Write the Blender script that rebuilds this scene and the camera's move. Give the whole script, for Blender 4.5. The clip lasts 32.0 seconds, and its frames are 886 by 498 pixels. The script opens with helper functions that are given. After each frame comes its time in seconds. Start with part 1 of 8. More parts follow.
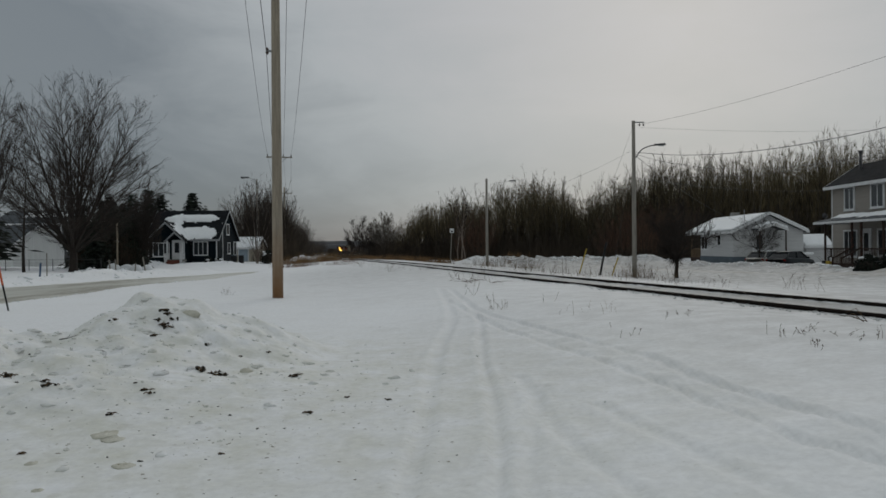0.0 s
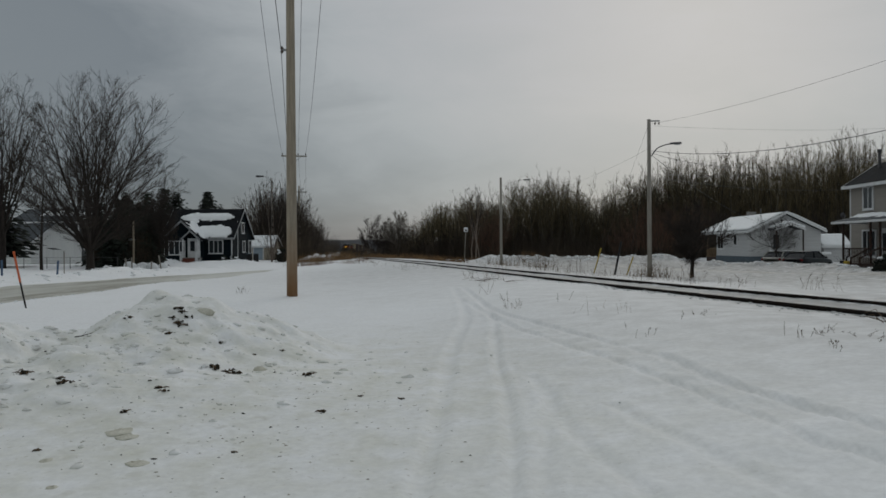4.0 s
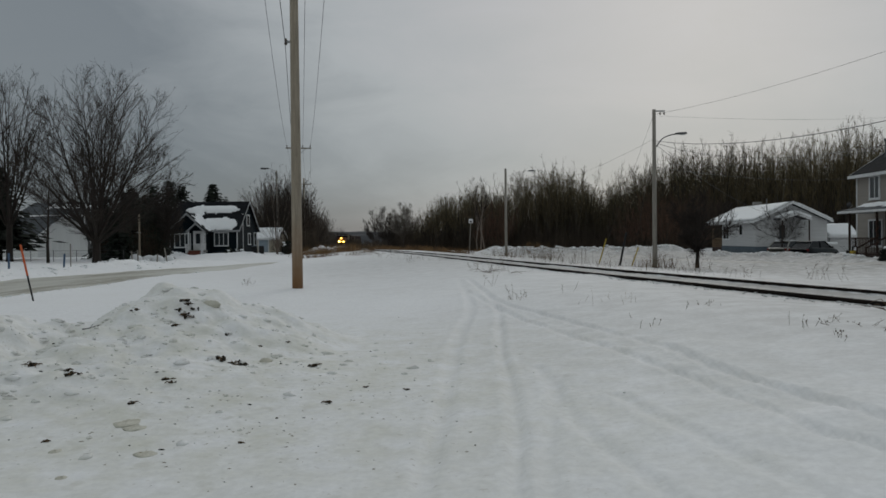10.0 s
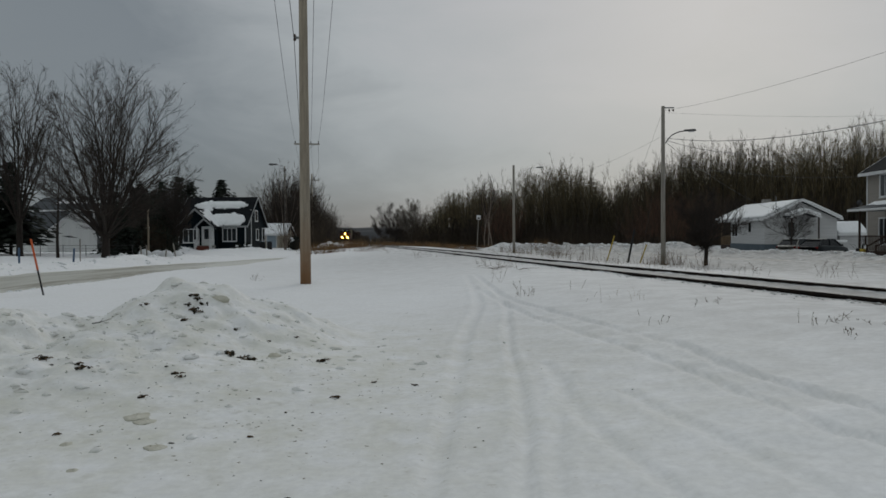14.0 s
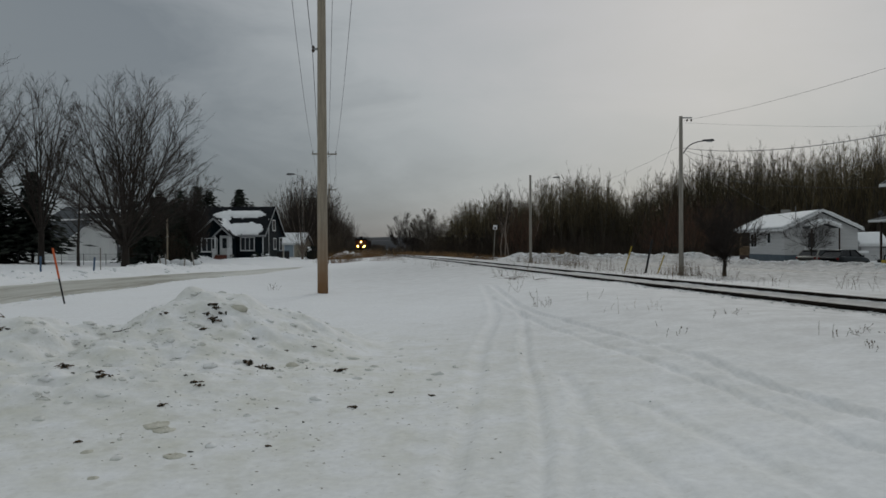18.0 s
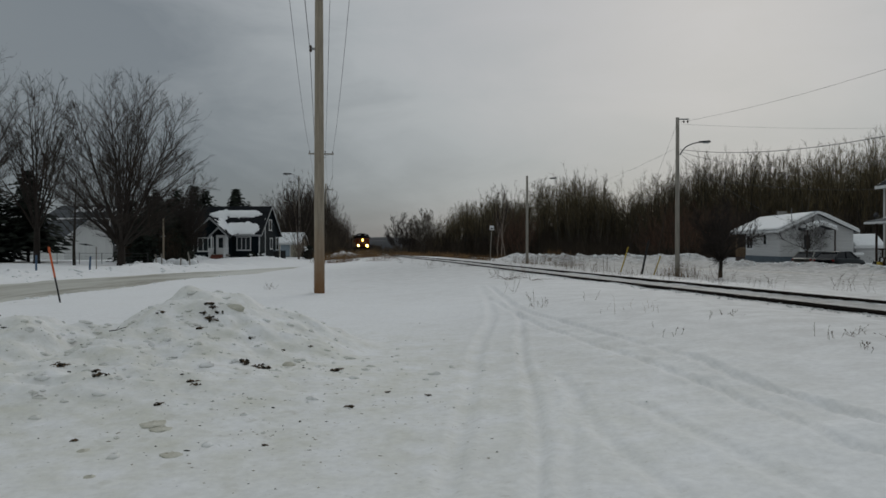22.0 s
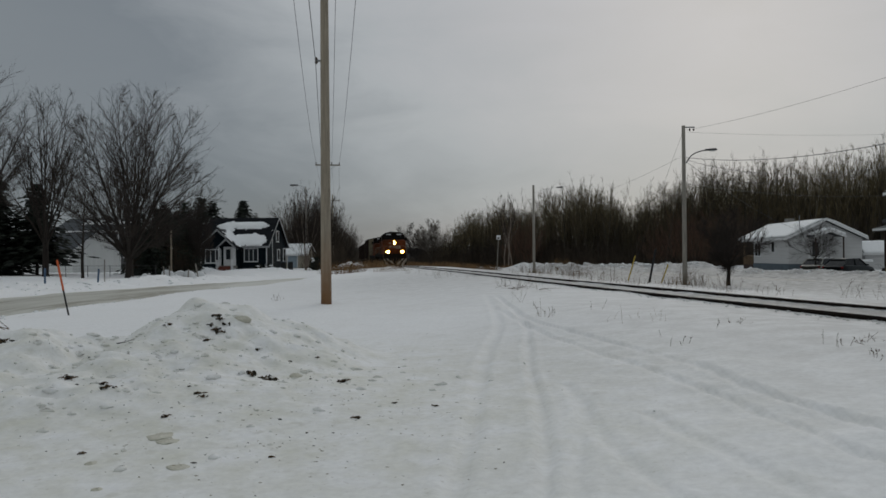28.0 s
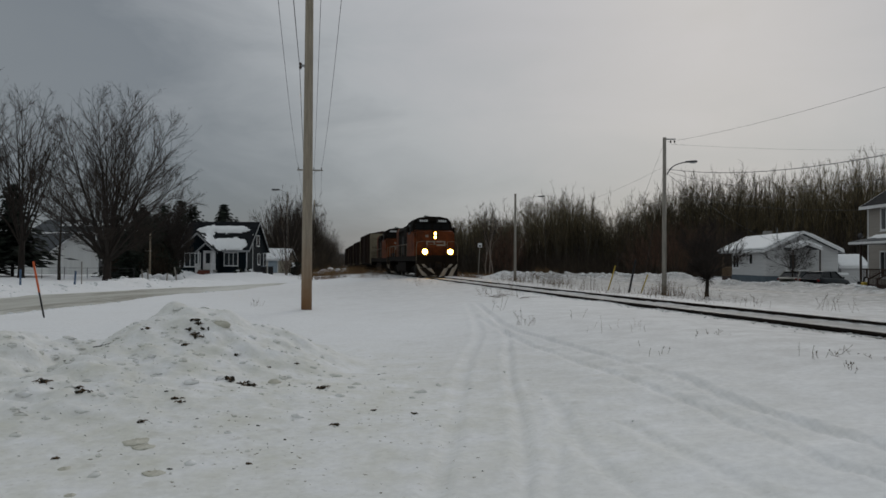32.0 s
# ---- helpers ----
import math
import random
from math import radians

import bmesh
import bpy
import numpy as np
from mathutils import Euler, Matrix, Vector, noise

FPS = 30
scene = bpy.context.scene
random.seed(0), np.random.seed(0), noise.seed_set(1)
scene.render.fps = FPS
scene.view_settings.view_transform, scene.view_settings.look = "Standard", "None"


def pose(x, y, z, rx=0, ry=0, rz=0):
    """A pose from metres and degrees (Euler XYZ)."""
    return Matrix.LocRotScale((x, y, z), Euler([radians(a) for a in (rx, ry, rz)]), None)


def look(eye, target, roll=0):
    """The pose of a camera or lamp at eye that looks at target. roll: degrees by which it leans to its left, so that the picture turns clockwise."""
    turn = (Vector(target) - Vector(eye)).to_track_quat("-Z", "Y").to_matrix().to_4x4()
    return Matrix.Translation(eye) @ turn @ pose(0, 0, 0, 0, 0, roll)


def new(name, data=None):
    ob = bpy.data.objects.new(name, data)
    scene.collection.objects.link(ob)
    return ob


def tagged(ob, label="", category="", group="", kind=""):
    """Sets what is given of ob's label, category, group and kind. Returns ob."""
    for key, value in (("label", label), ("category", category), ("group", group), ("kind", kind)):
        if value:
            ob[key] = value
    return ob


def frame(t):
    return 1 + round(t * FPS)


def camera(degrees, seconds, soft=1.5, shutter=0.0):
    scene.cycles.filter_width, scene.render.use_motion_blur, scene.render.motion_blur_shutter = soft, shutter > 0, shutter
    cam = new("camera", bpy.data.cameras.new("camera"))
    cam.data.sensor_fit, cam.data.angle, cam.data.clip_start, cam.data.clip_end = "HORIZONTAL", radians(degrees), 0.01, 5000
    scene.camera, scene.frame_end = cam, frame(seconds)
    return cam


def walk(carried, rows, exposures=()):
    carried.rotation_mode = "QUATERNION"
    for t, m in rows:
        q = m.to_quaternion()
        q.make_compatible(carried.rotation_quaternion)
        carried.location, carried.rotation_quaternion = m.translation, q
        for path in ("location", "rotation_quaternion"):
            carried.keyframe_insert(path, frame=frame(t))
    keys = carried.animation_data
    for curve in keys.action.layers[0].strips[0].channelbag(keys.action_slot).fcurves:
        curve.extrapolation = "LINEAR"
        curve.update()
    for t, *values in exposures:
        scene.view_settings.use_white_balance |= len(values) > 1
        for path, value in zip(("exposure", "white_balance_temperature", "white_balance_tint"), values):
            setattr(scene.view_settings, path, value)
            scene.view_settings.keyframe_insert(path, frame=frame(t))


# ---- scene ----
FOV = 60.67
cam = camera(FOV, 32.0, soft=1.6)

# seconds, eye x y z, turn about x y z
PATH = [
    (0, 0.000, 0.000, 1.600, 89.915, 0.500, -0.001), (0.5, 0.007, 0.023, 1.599, 89.895, 0.713, 0.140),
    (1, 0.006, 0.028, 1.600, 89.829, 0.619, 0.405), (1.5, 0.004, 0.022, 1.600, 89.671, 0.388, 0.650),
    (2, 0.007, 0.025, 1.602, 89.598, 0.431, 0.841), (2.5, 0.003, 0.030, 1.597, 89.652, 0.458, 0.967),
    (3, 0.008, 0.021, 1.598, 89.675, 0.486, 1.011), (3.5, 0.003, 0.037, 1.599, 89.912, 0.403, 1.018),
    (5.5, 0.001, 0.018, 1.599, 89.460, 0.415, 1.267), (6, 0.004, 0.019, 1.598, 89.506, 0.509, 1.413),
    (6.5, 0.005, 0.016, 1.598, 89.575, 0.493, 1.435), (7, 0.000, 0.017, 1.600, 89.590, 0.413, 1.413),
    (7.5, 0.001, 0.014, 1.597, 89.656, 0.455, 1.411), (8, 0.005, 0.007, 1.600, 89.586, 0.497, 1.436),
    (8.5, -0.003, 0.023, 1.597, 89.577, 0.492, 1.443), (9, -0.002, 0.015, 1.600, 89.416, 0.599, 1.387),
    (9.5, 0.007, 0.002, 1.599, 89.266, 0.559, 1.412), (10, 0.008, 0.015, 1.598, 89.199, 0.608, 1.442),
    (10.5, 0.005, 0.014, 1.594, 89.214, 0.670, 1.525), (11, 0.001, 0.018, 1.597, 89.102, 0.601, 1.574),
    (11.5, 0.001, 0.015, 1.596, 88.892, 0.478, 1.715), (12, 0.002, 0.012, 1.593, 88.780, 0.580, 1.871),
    (12.5, 0.000, 0.025, 1.592, 88.726, 0.518, 1.954), (13, -0.001, 0.025, 1.594, 88.681, 0.496, 2.011),
    (13.5, -0.005, 0.022, 1.592, 88.870, 0.485, 1.986), (14, -0.003, 0.010, 1.594, 88.931, 0.380, 2.015),
    (14.5, -0.006, 0.007, 1.597, 88.648, 0.351, 2.068), (16.5, -0.008, -0.004, 1.596, 89.797, 0.904, 2.812),
    (17, 0.002, -0.038, 1.605, 89.948, 0.395, 2.914), (17.5, -0.006, -0.027, 1.602, 89.748, 0.410, 3.076),
    (18, -0.010, -0.013, 1.604, 89.669, 0.232, 3.259), (18.5, -0.009, -0.015, 1.604, 89.757, 0.236, 3.505),
    (19, -0.010, -0.014, 1.600, 89.854, 0.129, 3.725), (19.5, -0.003, -0.046, 1.609, 89.820, 0.056, 3.523),
    (20, -0.008, -0.028, 1.602, 89.805, 0.100, 3.290), (20.5, -0.008, -0.021, 1.600, 89.655, 0.171, 2.887),
    (21, -0.006, -0.022, 1.602, 89.643, -0.020, 2.687), (21.5, -0.010, -0.023, 1.598, 89.736, 0.072, 2.912),
    (22, -0.016, -0.021, 1.600, 89.697, 0.020, 2.994), (22.5, -0.011, -0.020, 1.599, 89.620, 0.095, 3.023),
    (23, -0.013, -0.007, 1.597, 89.597, 0.179, 3.021), (23.5, -0.013, -0.007, 1.597, 90.026, 0.083, 3.253),
    (24, -0.010, -0.009, 1.599, 90.165, 0.619, 3.553), (24.5, -0.005, -0.025, 1.599, 90.160, 0.767, 3.590),
    (25, -0.001, -0.032, 1.600, 90.326, 0.623, 3.514), (25.5, -0.008, -0.031, 1.605, 90.471, 0.540, 3.327),
    (27.5, -0.006, -0.021, 1.599, 90.530, 0.439, 3.418), (28, -0.003, -0.025, 1.602, 90.454, 0.460, 3.522),
    (28.5, -0.003, -0.025, 1.601, 90.256, 0.358, 3.370), (29, -0.005, -0.016, 1.600, 90.163, 0.250, 3.421),
    (29.5, -0.011, -0.015, 1.600, 90.103, 0.208, 3.278), (30, -0.006, -0.028, 1.602, 90.189, 0.088, 3.235),
    (30.5, -0.007, -0.037, 1.602, 90.389, -0.057, 3.076), (31, -0.010, -0.027, 1.603, 90.626, -0.084, 2.910),
    (31.5, -0.006, -0.027, 1.607, 90.787, -0.239, 2.611), (32, -0.007, -0.031, 1.608, 90.991, -0.391, 2.101),
]
walk(cam, [(r[0], pose(*r[1:])) for r in PATH],
     exposures=[(0.0, 0.0, 6450, 5.2), (25.0, 0.0, 6450, 5.6), (32.0, 0.0, 6480, 7.2)])

# ---------------------------------------------------------------- sky and sun
SUN_AZ, SUN_EL = 18.0, 22.0          # degrees east of the view axis, above the horizon
sun_dir = Vector((math.sin(radians(SUN_AZ)) * math.cos(radians(SUN_EL)),
                  math.cos(radians(SUN_AZ)) * math.cos(radians(SUN_EL)), math.sin(radians(SUN_EL))))


def build_world():
    world = bpy.data.worlds.new("overcast_sky")
    scene.world = world
    world.use_nodes = True
    nt = world.node_tree
    nt.nodes.clear()
    n, l = nt.nodes.new, nt.links.new
    out, bg = n("ShaderNodeOutputWorld"), n("ShaderNodeBackground")
    sky = n("ShaderNodeTexSky")
    sky.sky_type, sky.sun_disc = "NISHITA", False
    sky.sun_elevation, sky.sun_rotation = radians(SUN_EL), radians(SUN_AZ)
    tc = n("ShaderNodeTexCoord")
    dot = n("ShaderNodeVectorMath")
    dot.operation = "DOT_PRODUCT"
    dot.inputs[1].default_value = Vector((math.sin(radians(SUN_AZ)) * math.cos(radians(29)), math.cos(radians(SUN_AZ)) * math.cos(radians(29)), math.sin(radians(29))))
    l(tc.outputs["Generated"], dot.inputs[0])
    # cloud deck: flattened noise, so that the streaks lie level
    mp = n("ShaderNodeMapping")
    mp.inputs["Scale"].default_value = (1.8, 1.8, 4.8)
    mp.inputs["Rotation"].default_value = (0.0, radians(7), 0.0)
    l(tc.outputs["Generated"], mp.inputs["Vector"])
    nz = n("ShaderNodeTexNoise")
    nz.inputs["Scale"].default_value, nz.inputs["Detail"].default_value = 2.6, 7.0
    nz.inputs["Roughness"].default_value, nz.inputs["Distortion"].default_value = 0.58, 0.5
    l(mp.outputs[0], nz.inputs["Vector"])
    add = n("ShaderNodeMath")
    add.operation = "MULTIPLY_ADD"
    add.inputs[1].default_value, add.inputs[2].default_value = 0.19, -0.095
    l(nz.outputs["Fac"], add.inputs[0])
    s = n("ShaderNodeMath")
    s.operation = "ADD"
    l(dot.outputs["Value"], s.inputs[0])
    l(add.outputs[0], s.inputs[1])
    ramp = n("ShaderNodeValToRGB")
    els = ramp.color_ramp.elements
    els[0].position, els[0].color = 0.0, (0.30, 0.31, 0.315, 1)
    els[1].position, els[1].color = 1.0, (0.455, 0.45, 0.478, 1)
    for p, c in ((0.735, (0.190, 0.206, 0.228, 1)), (0.885, (0.388, 0.399, 0.420, 1)), (0.96, (0.440, 0.436, 0.458, 1))):
        els.new(p).color = c
    l(s.outputs[0], ramp.inputs[0])
    # an overcast sky is brighter overhead than along the horizon
    sep, lift = n("ShaderNodeSeparateXYZ"), n("ShaderNodeMapRange")
    l(tc.outputs["Generated"], sep.inputs[0])
    lift.inputs["From Min"].default_value, lift.inputs["From Max"].default_value = 0.3, 1.0
    lift.inputs["To Min"].default_value, lift.inputs["To Max"].default_value = 1.0, 2.1
    l(sep.outputs["Z"], lift.inputs["Value"])
    low, cold = n("ShaderNodeMapRange"), n("ShaderNodeMix")        # and dims to blue-grey in the thick cloud low down
    low.inputs["From Min"].default_value, low.inputs["From Max"].default_value = 0.0, 0.17
    l(sep.outputs["Z"], low.inputs["Value"])
    cold.data_type = "RGBA"
    cold.inputs[6].default_value, cold.inputs[7].default_value = (0.66, 0.705, 0.775, 1), (1, 1, 1, 1)
    l(low.outputs[0], cold.inputs["Factor"])
    high, deck = n("ShaderNodeVectorMath"), n("ShaderNodeVectorMath")
    high.operation, deck.operation = "SCALE", "MULTIPLY"
    l(ramp.outputs[0], deck.inputs[0])
    l(cold.outputs[2], deck.inputs[1])
    l(deck.outputs[0], high.inputs[0])
    l(lift.outputs[0], high.inputs["Scale"])
    mix = n("ShaderNodeMix")
    mix.data_type = "RGBA"
    mix.inputs["Factor"].default_value = 0.9
    dim = n("ShaderNodeVectorMath")
    dim.operation = "SCALE"
    dim.inputs["Scale"].default_value = 0.06
    l(sky.outputs[0], dim.inputs[0])
    l(dim.outputs[0], mix.inputs[6])
    l(high.outputs[0], mix.inputs[7])
    l(mix.outputs[2], bg.inputs["Color"])
    bg.inputs["Strength"].default_value = 1.0
    l(bg.outputs[0], out.inputs[0])


build_world()
sun_data = bpy.data.lights.new("sun", "SUN")
sun_data.energy, sun_data.angle, sun_data.color = 0.5, radians(25), (1.0, 0.93, 0.86)
sun = new("sun", sun_data)
sun.matrix_world = look(sun_dir * 100, (0, 0, 0))

# ---------------------------------------------------------------- materials


def material(name, color, rough=0.8, metal=0.0, var=0.25, scale=3.0, grain=25.0, bump=0.2, tint=None, stretch=(1, 1, 1),
             island=0.0, emit=None, spec=0.3, lo=0.35, hi=0.7):
    """A principled surface whose colour varies at two scales, with fine relief."""
    m = bpy.data.materials.new(name)
    m.use_nodes = True
    nt = m.node_tree
    n, l = nt.nodes.new, nt.links.new
    b = nt.nodes["Principled BSDF"]
    b.inputs["Roughness"].default_value, b.inputs["Metallic"].default_value = rough, metal
    b.inputs["Specular IOR Level"].default_value = spec
    tc, mp = n("ShaderNodeTexCoord"), n("ShaderNodeMapping")
    mp.inputs["Scale"].default_value = stretch
    l(tc.outputs["Object"], mp.inputs["Vector"])
    big, fine = n("ShaderNodeTexNoise"), n("ShaderNodeTexNoise")
    big.inputs["Scale"].default_value, big.inputs["Detail"].default_value = scale, 5.0
    fine.inputs["Scale"].default_value, fine.inputs["Detail"].default_value = grain, 4.0
    l(mp.outputs[0], big.inputs["Vector"])
    l(mp.outputs[0], fine.inputs["Vector"])
    ramp = n("ShaderNodeValToRGB")
    e = ramp.color_ramp.elements
    second = tint or tuple(c * (1 - var) for c in color)
    e[0].position, e[0].color = lo, (*second, 1)
    e[1].position, e[1].color = hi, (*color, 1)
    l(big.outputs["Fac"], ramp.inputs[0])
    mul = n("ShaderNodeMix")
    mul.data_type, mul.blend_type = "RGBA", "MULTIPLY"
    mul.inputs["Factor"].default_value = 1.0
    g = n("ShaderNodeMapRange")
    g.inputs["From Min"].default_value, g.inputs["From Max"].default_value = 0.25, 0.75
    g.inputs["To Min"].default_value, g.inputs["To Max"].default_value = 1 - var * 0.8, 1.0 + var * 0.25
    l(fine.outputs["Fac"], g.inputs["Value"])
    l(ramp.outputs[0], mul.inputs[6])
    l(g.outputs[0], mul.inputs[7])
    last = mul.outputs[2]
    if island:
        info, rnd = n("ShaderNodeNewGeometry"), n("ShaderNodeMapRange")
        rnd.inputs["To Min"].default_value, rnd.inputs["To Max"].default_value = 1 - island, 1 + island
        l(info.outputs["Random Per Island"], rnd.inputs["Value"])
        m2 = n("ShaderNodeMix")
        m2.data_type, m2.blend_type = "RGBA", "MULTIPLY"
        m2.inputs["Factor"].default_value = 1.0
        l(last, m2.inputs[6])
        l(rnd.outputs[0], m2.inputs[7])
        last = m2.outputs[2]
    l(last, b.inputs["Base Color"])
    if bump:
        bp = n("ShaderNodeBump")
        bp.inputs["Strength"].default_value, bp.inputs["Distance"].default_value = bump, 0.02
        l(fine.outputs["Fac"], bp.inputs["Height"])
        l(bp.outputs[0], b.inputs["Normal"])
    if emit:
        b.inputs["Emission Color"].default_value = (*emit[:3], 1)
        b.inputs["Emission Strength"].default_value = emit[3]
    return m


def snow_material(name, clean=(0.80, 0.815, 0.83), dirt=(0.50, 0.46, 0.40), dirty=0.5, bump=0.5, road=False, spot_tints=None):
    m = bpy.data.materials.new(name)
    m.use_nodes = True
    nt = m.node_tree
    n, l = nt.nodes.new, nt.links.new
    b = nt.nodes["Principled BSDF"]
    b.inputs["Roughness"].default_value = 0.35 if road else 0.75
    b.inputs["Specular IOR Level"].default_value = 0.35 if road else 0.2
    tc, drawn = n("ShaderNodeTexCoord"), n("ShaderNodeMapping")
    drawn.inputs["Scale"].default_value = (2.2, 0.16, 1.0)        # wheel streaks along the road
    l(tc.outputs["Object"], drawn.inputs["Vector"])
    noises = []
    for sc, det in ((0.35, 6.0), (2.3, 8.0), (14.0, 6.0), (70.0, 3.0)):
        t = n("ShaderNodeTexNoise")
        t.inputs["Scale"].default_value, t.inputs["Detail"].default_value = sc, det
        t.inputs["Roughness"].default_value = 0.6
        l(drawn.outputs[0] if road and sc < 10 else tc.outputs["Object"], t.inputs["Vector"])
        noises.append(t)
    mask = n("ShaderNodeMath")
    mask.operation = "MULTIPLY"
    r1, r2 = n("ShaderNodeMapRange"), n("ShaderNodeMapRange")
    r1.inputs["From Min"].default_value, r1.inputs["From Max"].default_value = 0.42, 0.75
    r2.inputs["From Min"].default_value, r2.inputs["From Max"].default_value = 0.38, 0.8
    l(noises[0].outputs["Fac"], r1.inputs["Value"])
    l(noises[1].outputs["Fac"], r2.inputs["Value"])
    l(r1.outputs[0], mask.inputs[0])
    l(r2.outputs[0], mask.inputs[1])
    amt = n("ShaderNodeMath")
    amt.operation = "MULTIPLY"
    amt.use_clamp = True
    amt.inputs[1].default_value = dirty * 2
    l(mask.outputs[0], amt.inputs[0])
    mix = n("ShaderNodeMix")
    mix.data_type = "RGBA"
    mix.inputs[6].default_value, mix.inputs[7].default_value = (*clean, 1), (*dirt, 1)
    l(amt.outputs[0], mix.inputs["Factor"])
    for spot, reach, spot_tint in spot_tints or ():        # patchy tints round spots: ploughed-up road grit at the heap, darker snow elsewhere
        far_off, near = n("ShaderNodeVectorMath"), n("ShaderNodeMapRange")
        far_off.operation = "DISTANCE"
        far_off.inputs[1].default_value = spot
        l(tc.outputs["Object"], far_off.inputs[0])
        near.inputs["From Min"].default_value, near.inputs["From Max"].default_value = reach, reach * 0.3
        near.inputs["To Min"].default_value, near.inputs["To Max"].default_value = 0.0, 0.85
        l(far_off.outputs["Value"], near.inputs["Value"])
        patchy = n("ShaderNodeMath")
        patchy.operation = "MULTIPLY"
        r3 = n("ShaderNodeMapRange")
        r3.inputs["From Min"].default_value, r3.inputs["From Max"].default_value = (0.3, 0.7) if spot_tint[0] > 0.5 else (0.12, 0.62)
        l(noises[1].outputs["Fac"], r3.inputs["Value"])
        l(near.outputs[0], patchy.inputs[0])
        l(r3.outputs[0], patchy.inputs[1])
        if spot_tint[0] > 0.5:
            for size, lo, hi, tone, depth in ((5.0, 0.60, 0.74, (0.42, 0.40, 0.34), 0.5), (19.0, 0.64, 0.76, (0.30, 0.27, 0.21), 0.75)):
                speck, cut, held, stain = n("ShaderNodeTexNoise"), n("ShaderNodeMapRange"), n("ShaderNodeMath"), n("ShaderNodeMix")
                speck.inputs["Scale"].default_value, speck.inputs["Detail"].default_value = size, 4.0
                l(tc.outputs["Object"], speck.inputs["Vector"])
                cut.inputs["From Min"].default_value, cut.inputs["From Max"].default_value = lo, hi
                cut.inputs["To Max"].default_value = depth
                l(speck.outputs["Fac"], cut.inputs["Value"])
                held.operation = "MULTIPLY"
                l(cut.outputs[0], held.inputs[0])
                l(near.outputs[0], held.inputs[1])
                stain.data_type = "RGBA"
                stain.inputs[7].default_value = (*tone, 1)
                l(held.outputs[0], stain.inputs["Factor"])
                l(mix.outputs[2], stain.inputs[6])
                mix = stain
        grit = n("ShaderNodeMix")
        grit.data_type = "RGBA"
        grit.inputs[7].default_value = (*spot_tint, 1)
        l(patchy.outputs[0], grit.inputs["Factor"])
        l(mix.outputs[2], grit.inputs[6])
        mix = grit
    sp = n("ShaderNodeMapRange")
    sp.inputs["From Min"].default_value, sp.inputs["From Max"].default_value = 0.3, 0.7
    sp.inputs["To Min"].default_value, sp.inputs["To Max"].default_value = 0.9, 1.04
    l(noises[2].outputs["Fac"], sp.inputs["Value"])
    mul = n("ShaderNodeMix")
    mul.data_type, mul.blend_type = "RGBA", "MULTIPLY"
    mul.inputs["Factor"].default_value = 1.0
    l(mix.outputs[2], mul.inputs[6])
    l(sp.outputs[0], mul.inputs[7])
    l(mul.outputs[2], b.inputs["Base Color"])
    hsum = n("ShaderNodeMath")
    hsum.operation = "MULTIPLY_ADD"
    hsum.inputs[1].default_value = 0.25
    l(noises[3].outputs["Fac"], hsum.inputs[0])
    l(noises[2].outputs["Fac"], hsum.inputs[2])
    bp = n("ShaderNodeBump")
    bp.inputs["Strength"].default_value, bp.inputs["Distance"].default_value = bump, 0.05
    l(hsum.outputs[0], bp.inputs["Height"])
    l(bp.outputs[0], b.inputs["Normal"])
    return m


def pole_material(name, shaft, foot, top):
    """Weathered wood whose treated foot fades out upwards in streaks."""
    m = material(name, shaft, 0.85, 0, 0.3, 2.5, 30, 0.5, tint=tuple(c * 0.7 for c in shaft), stretch=(6, 6, 0.5))
    nt = m.node_tree
    n, l = nt.nodes.new, nt.links.new
    b = nt.nodes["Principled BSDF"]
    old = b.inputs["Base Color"].links[0].from_socket
    tc, sep, nz = n("ShaderNodeTexCoord"), n("ShaderNodeSeparateXYZ"), n("ShaderNodeTexNoise")
    nz.inputs["Scale"].default_value = 5.0
    l(tc.outputs["Object"], sep.inputs[0])
    l(tc.outputs["Object"], nz.inputs["Vector"])
    h, r = n("ShaderNodeMath"), n("ShaderNodeMapRange")
    h.operation = "MULTIPLY_ADD"
    h.inputs[1].default_value = 0.9
    l(nz.outputs["Fac"], h.inputs[0])
    l(sep.outputs["Z"], h.inputs[2])
    r.inputs["From Min"].default_value, r.inputs["From Max"].default_value = 0.5, top + 0.45
    r.inputs["To Min"].default_value, r.inputs["To Max"].default_value = 1.0, 0.0
    l(h.outputs[0], r.inputs["Value"])
    mix = n("ShaderNodeMix")
    mix.data_type = "RGBA"
    mix.inputs[7].default_value = (*foot, 1)
    l(r.outputs[0], mix.inputs["Factor"])
    l(old, mix.inputs[6])
    l(mix.outputs[2], b.inputs["Base Color"])
    return m


def glass_material(name, color=(0.03, 0.035, 0.04)):
    m = material(name, color, rough=0.08, var=0.1, bump=0.0, spec=0.6)
    return m


# Spots in turn: gritty heap, darker snow by the near rails, dirty yard snow.
SNOW = snow_material("snow", clean=(0.812, 0.817, 0.828), dirty=0.13, bump=0.085, spot_tints=(((-3.0, 7.5, 0.5), 7.0, (0.63, 0.625, 0.55)), ((8.4, 12.5, 0.5), 10.0, (0.46, 0.455, 0.45)), ((18.0, 43.0, 0.0), 33.0, (0.20, 0.195, 0.185)), ((11.0, 66.0, 0.0), 22.0, (0.27, 0.26, 0.245))))
ROOF_SNOW = snow_material("roof_snow", dirty=0.12, bump=0.3)
ICE_ROAD = snow_material("packed_ice", clean=(0.60, 0.59, 0.53), dirt=(0.32, 0.295, 0.235), dirty=2.2, bump=0.3, road=True)
